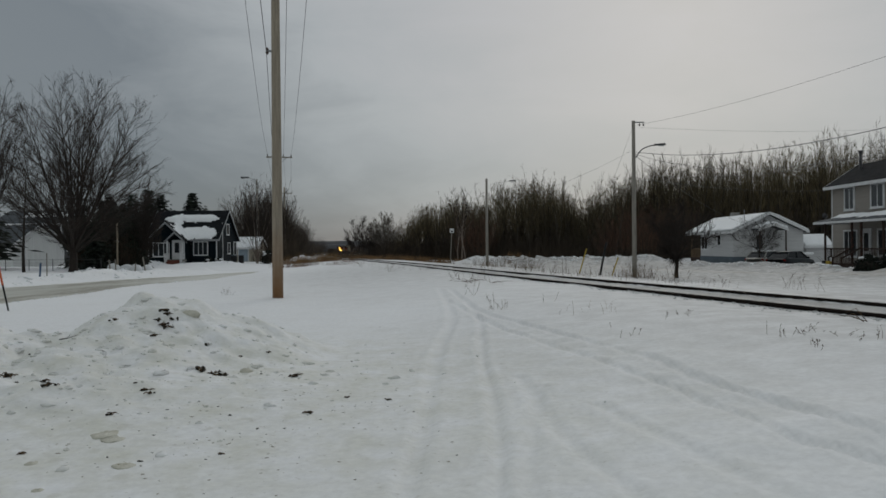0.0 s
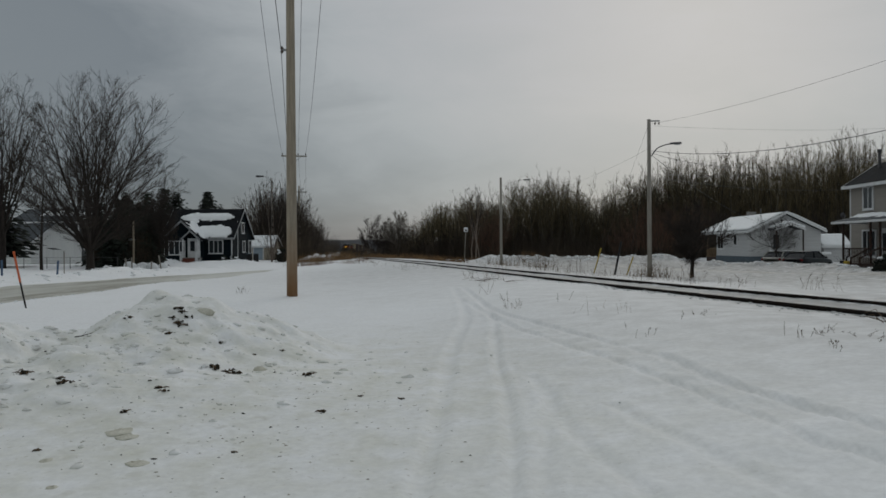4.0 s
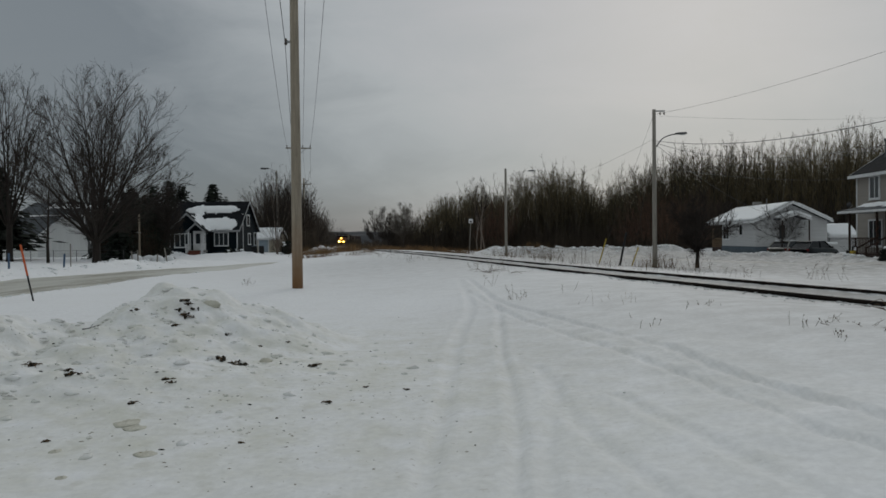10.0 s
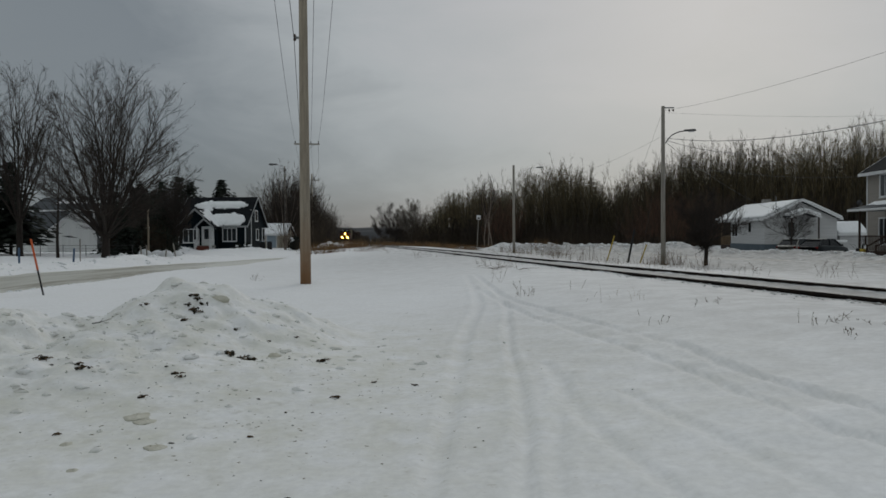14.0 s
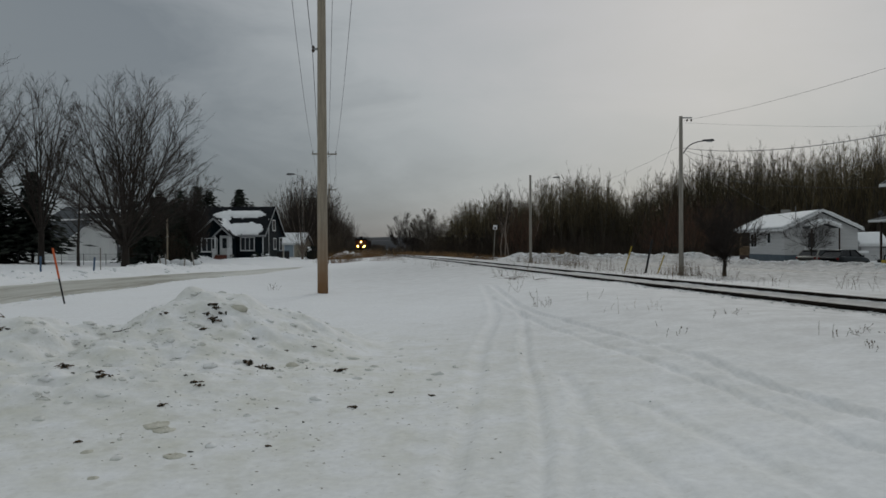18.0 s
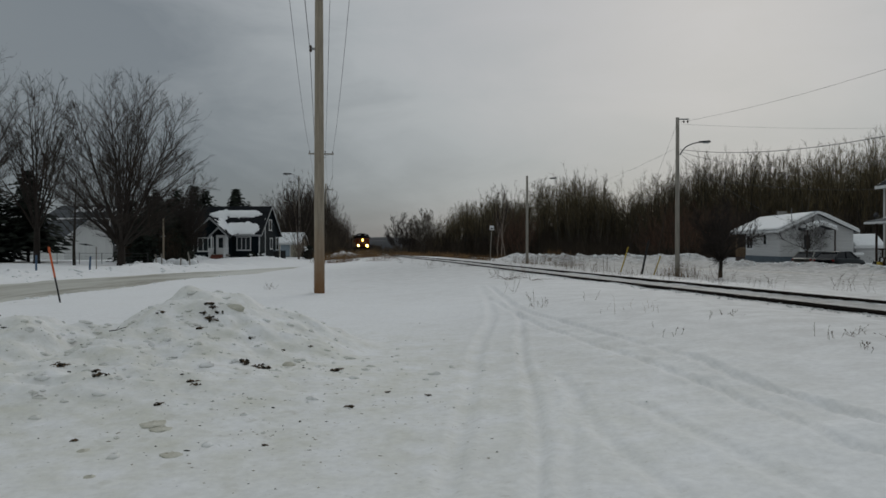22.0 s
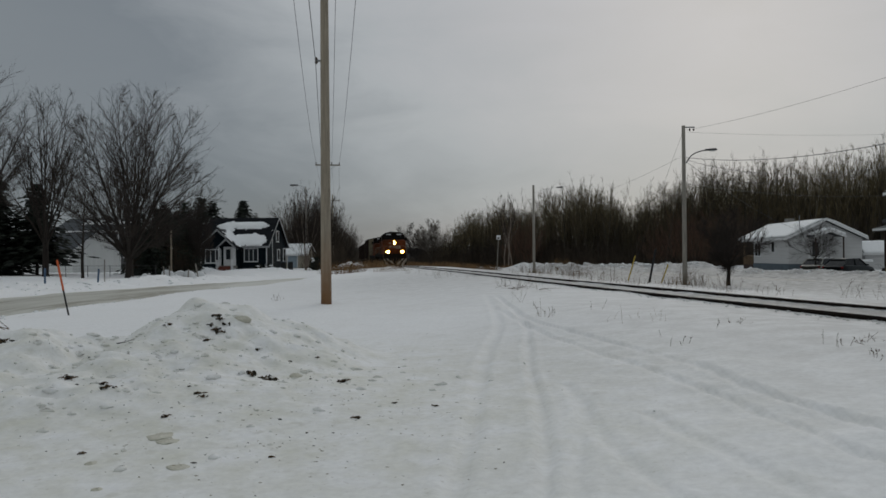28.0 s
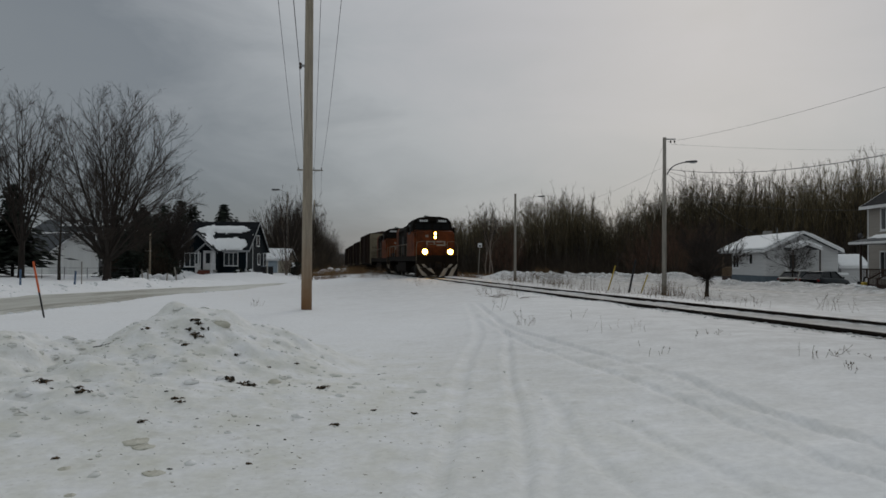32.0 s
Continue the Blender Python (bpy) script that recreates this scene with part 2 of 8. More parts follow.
TRACK_SNOW = snow_material("track_snow", clean=(0.45, 0.45, 0.445), dirt=(0.20, 0.185, 0.17), dirty=0.9, bump=0.6)
RAIL_STEEL = material("rail_steel", (0.012, 0.010, 0.009), 0.8, 0.0, 0.5, 4, 40, 0.3, tint=(0.020, 0.014, 0.010), spec=0.1)
RAIL_TOP = material("rail_running_surface", (0.13, 0.125, 0.12), 0.5, 0.8, 0.3, 4, 60, 0.05)
WOOD_POLE = material("weathered_pole_wood", (0.37, 0.32, 0.25), 0.85, 0, 0.3, 2.5, 30, 0.5, tint=(0.26, 0.21, 0.155), stretch=(6, 6, 0.5))
FOOT_POLE = pole_material("pole_wood_with_treated_foot", (0.37, 0.32, 0.25), (0.21, 0.115, 0.055), 2.1)
WOOD_BASE = material("creosote_pole_wood", (0.27, 0.19, 0.12), 0.85, 0, 0.4, 2.5, 30, 0.5, stretch=(6, 6, 0.5))
GREY_POLE = material("grey_pole_wood", (0.35, 0.325, 0.285), 0.9, 0, 0.35, 2.5, 30, 0.5, stretch=(6, 6, 0.5))
BARK = material("grey_brown_bark", (0.040, 0.032, 0.027), 0.95, 0, 0.4, 3, 20, 0.5, stretch=(3, 3, 0.6))
BARK_DARK = material("dark_bark", (0.034, 0.027, 0.022), 0.95, 0, 0.4, 3, 20, 0.5)
TWIG = material("brown_twigs", (0.05, 0.038, 0.03), 0.95, 0, 0.4, 0.3, 8, 0.0, tint=(0.033, 0.027, 0.024))
WOODS = material("slender_wood_stems", (0.095, 0.085, 0.066), 0.95, 0, 0.4, 0.06, 2, 0.0, tint=(0.036, 0.032, 0.026), island=0.5)
WOOD_TWIGS = material("olive_brown_wood_twigs", (0.134, 0.106, 0.057), 0.95, 0, 0.4, 0.05, 2, 0.0, tint=(0.066, 0.053, 0.031), island=0.35)
DUSKY_TWIGS = material("dusky_brown_twigs", (0.070, 0.054, 0.041), 0.95, 0, 0.4, 0.05, 2, 0.0, tint=(0.042, 0.033, 0.027), island=0.35)
RED_TWIGS = material("reddish_brown_twigs", (0.14, 0.076, 0.050), 0.95, 0, 0.4, 0.05, 2, 0.0, tint=(0.065, 0.036, 0.026), island=0.35)
THICKET = material("brown_thicket_stems", (0.088, 0.066, 0.046), 0.95, 0, 0.4, 0.2, 2, 0.0, tint=(0.034, 0.027, 0.020), island=0.4)
# Twig and bark colour paled to imitate haze over the distant round tree.
HAZED_TWIG = material("hazed_grey_twigs", (0.19, 0.165, 0.14), 0.95, 0, 0.4, 0.3, 8, 0.0)
BIRCH = material("pale_birch_bark", (0.30, 0.25, 0.21), 0.8, 0, 0.5, 4, 12, 0.3, tint=(0.12, 0.09, 0.07))
NEEDLES = material("spruce_needles", (0.022, 0.030, 0.020), 0.9, 0, 0.5, 1.2, 9, 0.0, tint=(0.010, 0.014, 0.010), island=0.4)
DRY_GRASS = material("dry_brown_grass", (0.27, 0.165, 0.075), 0.95, 0, 0.5, 0.7, 9, 0.0, tint=(0.10, 0.058, 0.03), island=0.5)
DRY_STEM = material("dry_weed_stem", (0.14, 0.09, 0.05), 0.95, 0, 0.4, 3, 30, 0.0)
DIRT = material("frozen_dirt", (0.050, 0.045, 0.029), 0.95, 0, 0.5, 9, 40, 0.8, tint=(0.025, 0.02, 0.015))
DARK_STEEL = material("dull_dark_steel", (0.09, 0.09, 0.095), 0.6, 0.3, 0.25, 4, 40, 0.1)
STEEL_GREY = material("galvanised_steel", (0.30, 0.31, 0.32), 0.5, 0.7, 0.25, 4, 40, 0.1)
WIRE = material("weathered_wire", (0.085, 0.085, 0.09), 0.7, 0.2, 0.2, 4, 40, 0.0)
PORCELAIN = material("brown_porcelain", (0.06, 0.04, 0.03), 0.3, 0, 0.2, 4, 40, 0.0)
GLASS = glass_material("dark_window_glass")
WHITE_TRIM = material("white_painted_trim", (0.72, 0.73, 0.74), 0.6, 0, 0.12, 2, 30, 0.05)
NAVY_SIDING = material("dark_navy_clapboard", (0.006, 0.0125, 0.0175), 0.85, 0, 0.3, 1.2, 9, 0.15, stretch=(0.3, 0.3, 9), spec=0.08)
DARK_SHINGLE = material("dark_asphalt_shingles", (0.016, 0.018, 0.021), 0.95, 0, 0.35, 2, 24, 0.5, spec=0.08)
GREY_TRIM = material("weathered_grey_trim", (0.30, 0.31, 0.32), 0.7, 0, 0.15, 2, 30, 0.05)
GREY_SHINGLE = material("slate_grey_shingles", (0.085, 0.095, 0.105), 0.95, 0, 0.3, 2, 24, 0.4)
WHITE_SIDING = material("white_clapboard", (0.56, 0.565, 0.57), 0.75, 0, 0.14, 1.0, 9, 0.25, stretch=(0.3, 0.3, 9))
BARN_SIDING = material("white_barn_boards", (0.80, 0.81, 0.80), 0.75, 0, 0.14, 1.0, 9, 0.25, stretch=(9, 9, 0.3))
CREAM_SIDING = material("cream_siding", (0.50, 0.45, 0.36), 0.75, 0, 0.18, 1.0, 9, 0.2, stretch=(0.3, 0.3, 9))
BEIGE_SIDING = material("greige_clapboard", (0.33, 0.305, 0.275), 0.75, 0, 0.16, 1.0, 9, 0.25, stretch=(0.3, 0.3, 9))
BLUE_FOUNDATION = material("blue_grey_foundation", (0.11, 0.14, 0.165), 0.85, 0, 0.2, 2, 20, 0.3)
BROWN_WOOD = material("dark_brown_decking", (0.05, 0.03, 0.022), 0.8, 0, 0.3, 3, 30, 0.2)
CONCRETE = material("grey_concrete", (0.30, 0.29, 0.27), 0.9, 0, 0.25, 3, 30, 0.3)
BRICK_RED = material("brick_red_step", (0.20, 0.07, 0.05), 0.9, 0, 0.3, 3, 30, 0.3)
ORANGE = material("faded_orange_paint", (0.62, 0.13, 0.04), 0.55, 0, 0.2, 3, 30, 0.05)
BLACK_PAINT = material("black_paint", (0.015, 0.015, 0.016), 0.5, 0, 0.3, 3, 30, 0.1)
BLUE_PAINT = material("dull_blue_paint", (0.07, 0.12, 0.20), 0.6, 0, 0.2, 3, 30, 0.05)
# Distance haze is mixed into the hills' blue-grey base colour.
HILL = material("hazy_wooded_hill", (0.040, 0.044, 0.052), 1.0, 0, 0.3, 0.004, 0.05, 0.0, tint=(0.025, 0.028, 0.034))
YELLOW = material("dull_yellow_plastic", (0.50, 0.36, 0.05), 0.5, 0, 0.2, 3, 30, 0.05)
# ---------------------------------------------------------------- mesh helpers


class Shape:
    """Collects faces for one mesh."""

    def __init__(self):
        self.v, self.f = [], []

    def add(self, verts, faces):
        k = len(self.v)
        self.v += [tuple(p) for p in verts]
        self.f += [tuple(i + k for i in f) for f in faces]
        return self

    def box(self, x0, y0, z0, x1, y1, z1, b=0.0, m=None):
        """A block; b rounds its edges with a chamfer."""
        if b <= 0:
            vs = [(x, y, z) for z in (z0, z1) for y in (y0, y1) for x in (x0, x1)]
            fs = [(0, 2, 3, 1), (4, 5, 7, 6), (0, 1, 5, 4), (2, 6, 7, 3), (0, 4, 6, 2), (1, 3, 7, 5)]
        else:
            b = min(b, (x1 - x0) / 2.2, (y1 - y0) / 2.2, (z1 - z0) / 2.2)
            ix = {}
            vs = []
            for sx in (0, 1):
                for sy in (0, 1):
                    for sz in (0, 1):
                        cx, cy, cz = (x0, x1)[sx], (y0, y1)[sy], (z0, z1)[sz]
                        dx, dy, dz = (b, -b)[sx], (b, -b)[sy], (b, -b)[sz]
                        for a, p in enumerate(((cx, cy + dy, cz + dz), (cx + dx, cy, cz + dz), (cx + dx, cy + dy, cz))):
                            ix[sx, sy, sz, a] = len(vs)
                            vs.append(p)
            q = lambda a, *c: tuple(ix[(*k, a)] for k in c)
            fs = [q(0, (0, 0, 0), (0, 0, 1), (0, 1, 1), (0, 1, 0)), q(0, (1, 0, 0), (1, 1, 0), (1, 1, 1), (1, 0, 1)),
                  q(1, (0, 0, 0), (1, 0, 0), (1, 0, 1), (0, 0, 1)), q(1, (0, 1, 0), (0, 1, 1), (1, 1, 1), (1, 1, 0)),
                  q(2, (0, 0, 0), (0, 1, 0), (1, 1, 0), (1, 0, 0)), q(2, (0, 0, 1), (1, 0, 1), (1, 1, 1), (0, 1, 1))]
            for s in (0, 1):
                for t in (0, 1):
                    e = [(ix[s, t, 0, 0], ix[s, t, 1, 0], ix[s, t, 1, 1], ix[s, t, 0, 1]),
                         (ix[s, 0, t, 0], ix[s, 1, t, 0], ix[s, 1, t, 2], ix[s, 0, t, 2]),
                         (ix[0, s, t, 1], ix[1, s, t, 1], ix[1, s, t, 2], ix[0, s, t, 2])]
                    fs += e
                    for r in (0, 1):
                        fs.append((ix[s, t, r, 0], ix[s, t, r, 1], ix[s, t, r, 2]))
        if m is not None:
            vs = [m @ Vector(p) for p in vs]
        return self.add(vs, fs)

    def prism(self, outline, y0, y1, axis="y"):
        """An outline (x, z), drawn out along y (or (y, z) along x, or (x, y) along z)."""
        put = {"y": lambda a, b, c: (a, c, b), "x": lambda a, b, c: (c, a, b), "z": lambda a, b, c: (a, b, c)}[axis]
        n = len(outline)
        vs = [put(a, b, y0) for a, b in outline] + [put(a, b, y1) for a, b in outline]
        fs = [tuple(range(n)), tuple(range(2 * n - 1, n - 1, -1))]
        fs += [(i, i + n, (i + 1) % n + n, (i + 1) % n) for i in range(n)]
        return self.add(vs, fs)

    def tube(self, pts, radii, sides=6, cap=True):
        pts = [Vector(p) for p in pts]
        if not hasattr(radii, "__len__"):
            radii = [radii] * len(pts)
        k = len(self.v)
        for i, p in enumerate(pts):
            d = (pts[min(i + 1, len(pts) - 1)] - pts[max(i - 1, 0)])
            d = d.normalized() if d.length > 1e-9 else Vector((0, 0, 1))
            a = d.cross(Vector((1, 0, 0)) if abs(d.x) < 0.8 else Vector((0, 1, 0))).normalized()
            b = d.cross(a)
            for j in range(sides):
                w = 2 * math.pi * j / sides
                q = p + (a * math.cos(w) + b * math.sin(w)) * radii[i]
                self.v.append((q.x, q.y, q.z))
        for i in range(len(pts) - 1):
            for j in range(sides):
                j2 = (j + 1) % sides
                self.f.append((k + i * sides + j, k + i * sides + j2, k + (i + 1) * sides + j2, k + (i + 1) * sides + j))
        if cap:
            self.f.append(tuple(k + j for j in range(sides - 1, -1, -1)))
            self.f.append(tuple(k + (len(pts) - 1) * sides + j for j in range(sides)))
        return self

    def disc(self, c, r, axis="y", depth=0.05, sides=20):
        d = {"x": (depth, 0, 0), "y": (0, depth, 0), "z": (0, 0, depth)}[axis]
        c = Vector(c)
        return self.tube([c, c + Vector(d)], r, sides)

    def blob(self, c, r, rng, rough=0.3, rings=5, seg=8):
        """A lumpy stone or clod."""
        vs, fs = [], []
        for i in range(rings + 1):
            a = math.pi * i / rings
            for j in range(seg):
                w = 2 * math.pi * j / seg
                k = 1 + rng.uniform(-rough, rough)
                vs.append((c[0] + r[0] * k * math.sin(a) * math.cos(w), c[1] + r[1] * k * math.sin(a) * math.sin(w), c[2] + r[2] * k * math.cos(a)))
        for i in range(rings):
            for j in range(seg):
                j2 = (j + 1) % seg
                fs.append((i * seg + j, (i + 1) * seg + j, (i + 1) * seg + j2, i * seg + j2))
        return self.add(vs, fs)

    def mesh(self, name, mat, smooth=False):
        me = bpy.data.meshes.new(name)
        me.from_pydata(self.v, [], self.f)
        me.materials.append(mat)
        if smooth:
            me.polygons.foreach_set("use_smooth", [True] * len(me.polygons))
        me.update()
        return me


def thing(name, m, label, category, group="", kind=""):
    ob = new(name)
    ob.empty_display_size = 0.2
    ob.matrix_world = m
    return tagged(ob, label, category, group, kind)


def part(name, shape, mat, parent, label="", smooth=False):
    ob = new(name, shape.mesh(name, mat, smooth))
    ob.parent = parent
    if label:
        tagged(ob, label)
    return ob


def single(name, shape, mat, m, label, category, group="", kind="", smooth=False):
    ob = new(name, shape.mesh(name, mat, smooth))
    ob.matrix_world = m
    return tagged(ob, label, category, group, kind)


# ---------------------------------------------------------------- the lie of the land
TRACK_Y = np.arange(-60.0, 1200.0, 1.0)
TRACK_SLOPE = np.interp(TRACK_Y, (-60, 16, 26, 40, 60, 80, 120, 155, 200, 240, 285, 320, 370, 440, 520, 800),
                        (-0.23, -0.23, -0.205, -0.20, -0.228, -0.225, -0.212, -0.205, -0.185, -0.152, -0.118, -0.1, -0.05, 0.0, 0.05, 0.16))
TRACK_X = 9.2 + np.concatenate(([0], np.cumsum(TRACK_SLOPE[:-1])))
TRACK_X += 9.2 - np.interp(0, TRACK_Y, TRACK_X)
TRACK_Z = np.interp(TRACK_Y, (-60, 9, 20, 36, 56, 80, 105, 150, 270, 420, 800), (0.66, 0.65, 0.62, 0.55, 0.50, 0.42, 0.22, -0.25, -0.95, -1.3, -2.5))
TRACK_Z = np.convolve(np.pad(TRACK_Z, 8, mode="edge"), np.ones(17) / 17, mode="valid")
TRACK_S = np.concatenate(([0], np.cumsum(np.hypot(1.0, np.diff(TRACK_X)))))
GAUGE = 1.51


def track_at(y):
    return np.interp(y, TRACK_Y, TRACK_X), np.interp(y, TRACK_Y, TRACK_Z)


def seg_dist(X, Y, pts):
    """Distance to a polyline, the same for whole arrays."""
    best = np.full(np.shape(X), 1e9)
    for (ax, ay), (bx, by) in zip(pts[:-1], pts[1:]):
        dx, dy = bx - ax, by - ay
        t = np.clip(((X - ax) * dx + (Y - ay) * dy) / (dx * dx + dy * dy), 0, 1)
        best = np.minimum(best, np.hypot(X - ax - t * dx, Y - ay - t * dy))
    return best


def smooth_line(pts, n=8):
    """A smooth curve through the given points."""
    p = [pts[0], *pts, pts[-1]]
    out = []
    for a, b, c, d in zip(p, p[1:], p[2:], p[3:]):
        for i in range(n):
            t = i / n
            out.append(tuple(0.5 * (2 * b[k] + (c[k] - a[k]) * t + (2 * a[k] - 5 * b[k] + 4 * c[k] - d[k]) * t * t
                                    + (3 * b[k] - a[k] - 3 * c[k] + d[k]) * t ** 3) for k in range(len(b))))
    out.append(tuple(pts[-1]))
    return out


def sstep(a, b, v):
    t = np.clip((v - a) / (b - a), 0, 1)
    return t * t * (3 - 2 * t)


def lattice(seed, n=256):
    return np.random.RandomState(seed).rand(n, n)


LATS = [lattice(s) for s in range(6)]


def vnoise(X, Y, cell, k=0):
    """Smooth value noise from -1 to 1."""
    g = LATS[k]
    u, v = np.asarray(X) / cell, np.asarray(Y) / cell
    i, j = np.floor(u).astype(int), np.floor(v).astype(int)
    fu, fv = u - i, v - j
    fu, fv = fu * fu * (3 - 2 * fu), fv * fv * (3 - 2 * fv)
    i, j = i % 256, j % 256
    i2, j2 = (i + 1) % 256, (j + 1) % 256
    return 2 * ((g[i, j] * (1 - fu) + g[i2, j] * fu) * (1 - fv) + (g[i, j2] * (1 - fu) + g[i2, j2] * fu) * fv) - 1


ROAD_MID = [(-42, -26), (-27, -8), (-19, 6), (-15.9, 15), (-15.1, 22), (-15.2, 28), (-15.7, 34), (-15.5, 41), (-15.0, 47), (-14.6, 52), (-14.6, 58)]
ROAD = smooth_line(ROAD_MID)


def road_half(y):
    """The ice-packed width narrows where snow lies over the road."""
    return np.interp(y, (15, 22, 28, 34, 40, 46, 51, 57), (2.5, 2.6, 2.75, 2.75, 2.5, 2.1, 1.5, 0.6))


DRIVE = smooth_line([(26, 12), (24, 24), (21.3, 35), (18.4, 42), (15.6, 50), (13.5, 57), (14, 64)])
RUTS = [smooth_line(r) for r in (
    [(-0.6, 26), (0.23, 20.3), (0.71, 14.7), (1.32, 12.2), (1.7, 10.6), (2.0, 9.4), (2.27, 8.4), (2.4, 7.3), (2.55, 6.5), (2.7, 5.9), (2.9, 4.9), (3.2, 3.0)],
    [(0.1, 17.5), (0.73, 13.1), (1.04, 11.6), (1.33, 10.2), (1.71, 8.7), (1.93, 7.7), (2.12, 6.85), (2.17, 6.3), (2.31, 5.7), (2.38, 5.1), (2.63, 4.5), (2.9, 2.6)],
    [(0.8, 8.1), (0.84, 7.3), (0.87, 6.3), (0.93, 5.5), (1.02, 5.0), (1.13, 4.4), (1.5, 2.5)],
    [(1.35, 6.6), (1.49, 5.8), (1.63, 5.3), (1.76, 4.7), (1.9, 4.2), (2.3, 2.5)],
    [(0.2, 21.0), (0.62, 14.3), (0.55, 11.3), (0.47, 9.0), (0.46, 7.4), (0.44, 6.5), (0.39, 5.5), (0.32, 4.6), (0.25, 2.5)],
    [(-0.1, 21.5), (0.16, 14.7), (0.0, 11.7), (-0.1, 9.6), (-0.15, 7.5), (-0.19, 6.2), (-0.23, 5.3), (-0.25, 4.6), (-0.3, 2.5)],
    [(0.98, 7.5), (0.81, 6.8), (0.63, 5.5), (0.52, 4.6), (0.4, 2.6)],
)]
RUT_DEEP = (0.034, 0.029, 0.018, 0.018, 0.030, 0.025, 0.016)
RUT_WIDE = (0.058, 0.055, 0.07, 0.07, 0.06, 0.085, 0.06)


def ground_z(X, Y, fine=True):
    X, Y = np.asarray(X, float), np.asarray(Y, float)
    z = np.interp(Y, (-100, 0, 15, 24, 45, 90, 130, 200, 320, 700, 3500), (0, 0, 0.12, 0.2, 0.05, 0, -0.25, -0.9, -1.9, -4, -16))
    tx, tz = track_at(Y)
    slope = np.interp(Y, TRACK_Y, TRACK_SLOPE)
    s = (X - tx) / np.sqrt(1 + slope ** 2)
    w = 1 - sstep(1.9, 8.5, np.abs(s))
    z = z + (tz - 0.062 - z) * w
    inside = 1 - sstep(GAUGE / 2 - 0.24, GAUGE / 2 - 0.10, np.abs(s))
    z = z - 0.2 * inside
    # drifts
    z = z + 0.06 * vnoise(X, Y, 6.0, 0) * sstep(0.8, 3, np.abs(s)) * sstep(2000, 200, Y)
    z = z + 0.16 * vnoise(X, Y, 22.0, 1) * sstep(3, 12, np.abs(s)) * sstep(20, 60, Y)
    # ploughed heap beside the path
    dx, dy = X + 4.12, Y - 10.7
    run = np.hypot(dx / np.where(dx < 0, 1.25, 2.6), dy / np.where(dy < 0, 3.1, 1.6)) + 0.05 * vnoise(X, Y, 0.8, 0)
    bump = 1.02 * (0.04 * np.log1p(np.exp(np.clip((1 - run) / 0.04, -40, 40))) - 0.06 * np.exp(-(run / 0.1) ** 2))
    bump = np.maximum(bump, 0.10 * np.exp(-((X + 2.4) / 2.0) ** 2 - ((Y - 8.2) / 1.9) ** 2))
    bump = bump + 0.58 * np.exp(-np.abs((X + 5.75) / 1.0) ** 2.6 - ((Y - 8.9) / 1.3) ** 2)
    bump = bump + 0.45 * np.exp(-((X + 8.9) / 1.6) ** 2 - ((Y - 9.6) / 1.5) ** 2)
    bump = bump + 0.26 * np.exp(-((X + 4.5) / 1.9) ** 2 - ((Y - 7.4) / 1.5) ** 2)
    bump = bump - 0.15 * np.exp(-((X + 4.72) / 0.24) ** 2 - ((Y - 8.9) / 1.0) ** 2)
    heap = sstep(0.03, 0.3, bump)
    z = z + bump + heap * (0.04 * vnoise(X, Y, 0.9, 2) + 0.06 * (np.abs(vnoise(X, Y, 0.42, 3)) - 0.4) + 0.04 * vnoise(X, Y, 0.24, 4) + 0.026 * vnoise(X, Y, 0.15, 1))
    # road: pressed in, with a ploughed bank along its far side
    d = seg_dist(X, Y, ROAD)
    half = road_half(Y)
    beyond = sstep(0, 1.5, np.interp(Y, [p[1] for p in ROAD_MID], [p[0] for p in ROAD_MID]) - X) * sstep(62, 50, Y)
    bank = np.exp(-((d - half - 1.5) / 0.95) ** 2) * beyond
    z = z + bank * (0.32 + 0.22 * vnoise(X, Y, 1.6, 4) + 0.18 * vnoise(X, Y, 0.8, 5))
    yard = beyond * sstep(1.5, 4.0, d - half) * sstep(70, 55, Y)
    z = z + yard * (0.12 + 0.1 * vnoise(X, Y, 3.0, 2))
    z = z - 0.10 * (1 - sstep(half - 0.3, half + 0.4, d))
    # ploughed banks beyond the track
    d = seg_dist(X, Y, [(3.5, 76), (8, 71), (13, 69), (19, 71)])
    z = z + (0.72 + 0.16 * vnoise(X, Y, 3.1, 3) + 0.3 * (np.abs(vnoise(X, Y, 1.1, 5)) - 0.4) + 0.16 * vnoise(X, Y, 0.7, 1)) * np.exp(-(d / 1.9) ** 2)
    d = seg_dist(X, Y, [(19.0, 56.5), (22.6, 54.4), (23.4, 49), (22.6, 42), (21.9, 36), (24, 28)])
    z = z + (0.3 + 0.15 * vnoise(X, Y, 1.5, 3) + 0.14 * vnoise(X, Y, 0.8, 2)) * np.exp(-(d / 1.3) ** 2)
    d = seg_dist(X, Y, [(-23, 82), (-27, 81.5), (-33, 82.5), (-40, 83)])
    z = z + (0.35 + 0.15 * vnoise(X, Y, 2.0, 3)) * np.exp(-(d / 1.5) ** 2) * (1 - np.exp(-((X + 29.5) / 1.3) ** 2))
    d = seg_dist(X, Y, [(-17, 95), (-22, 110), (-27, 130)])
    z = z + (0.30 + 0.45 * vnoise(X, Y, 2.1, 2) + 0.35 * (np.abs(vnoise(X, Y, 0.9, 3)) - 0.4)) * np.exp(-(d / 1.7) ** 2)
    tread = sstep(3.5, 6.0, s) * sstep(26, 22, np.abs(X)) * sstep(80, 66, Y)
    z = z + tread * (0.022 * vnoise(X, Y, 1.5, 5) + 0.014 * vnoise(X, Y, 0.7, 2))
    d = seg_dist(X, Y, DRIVE)
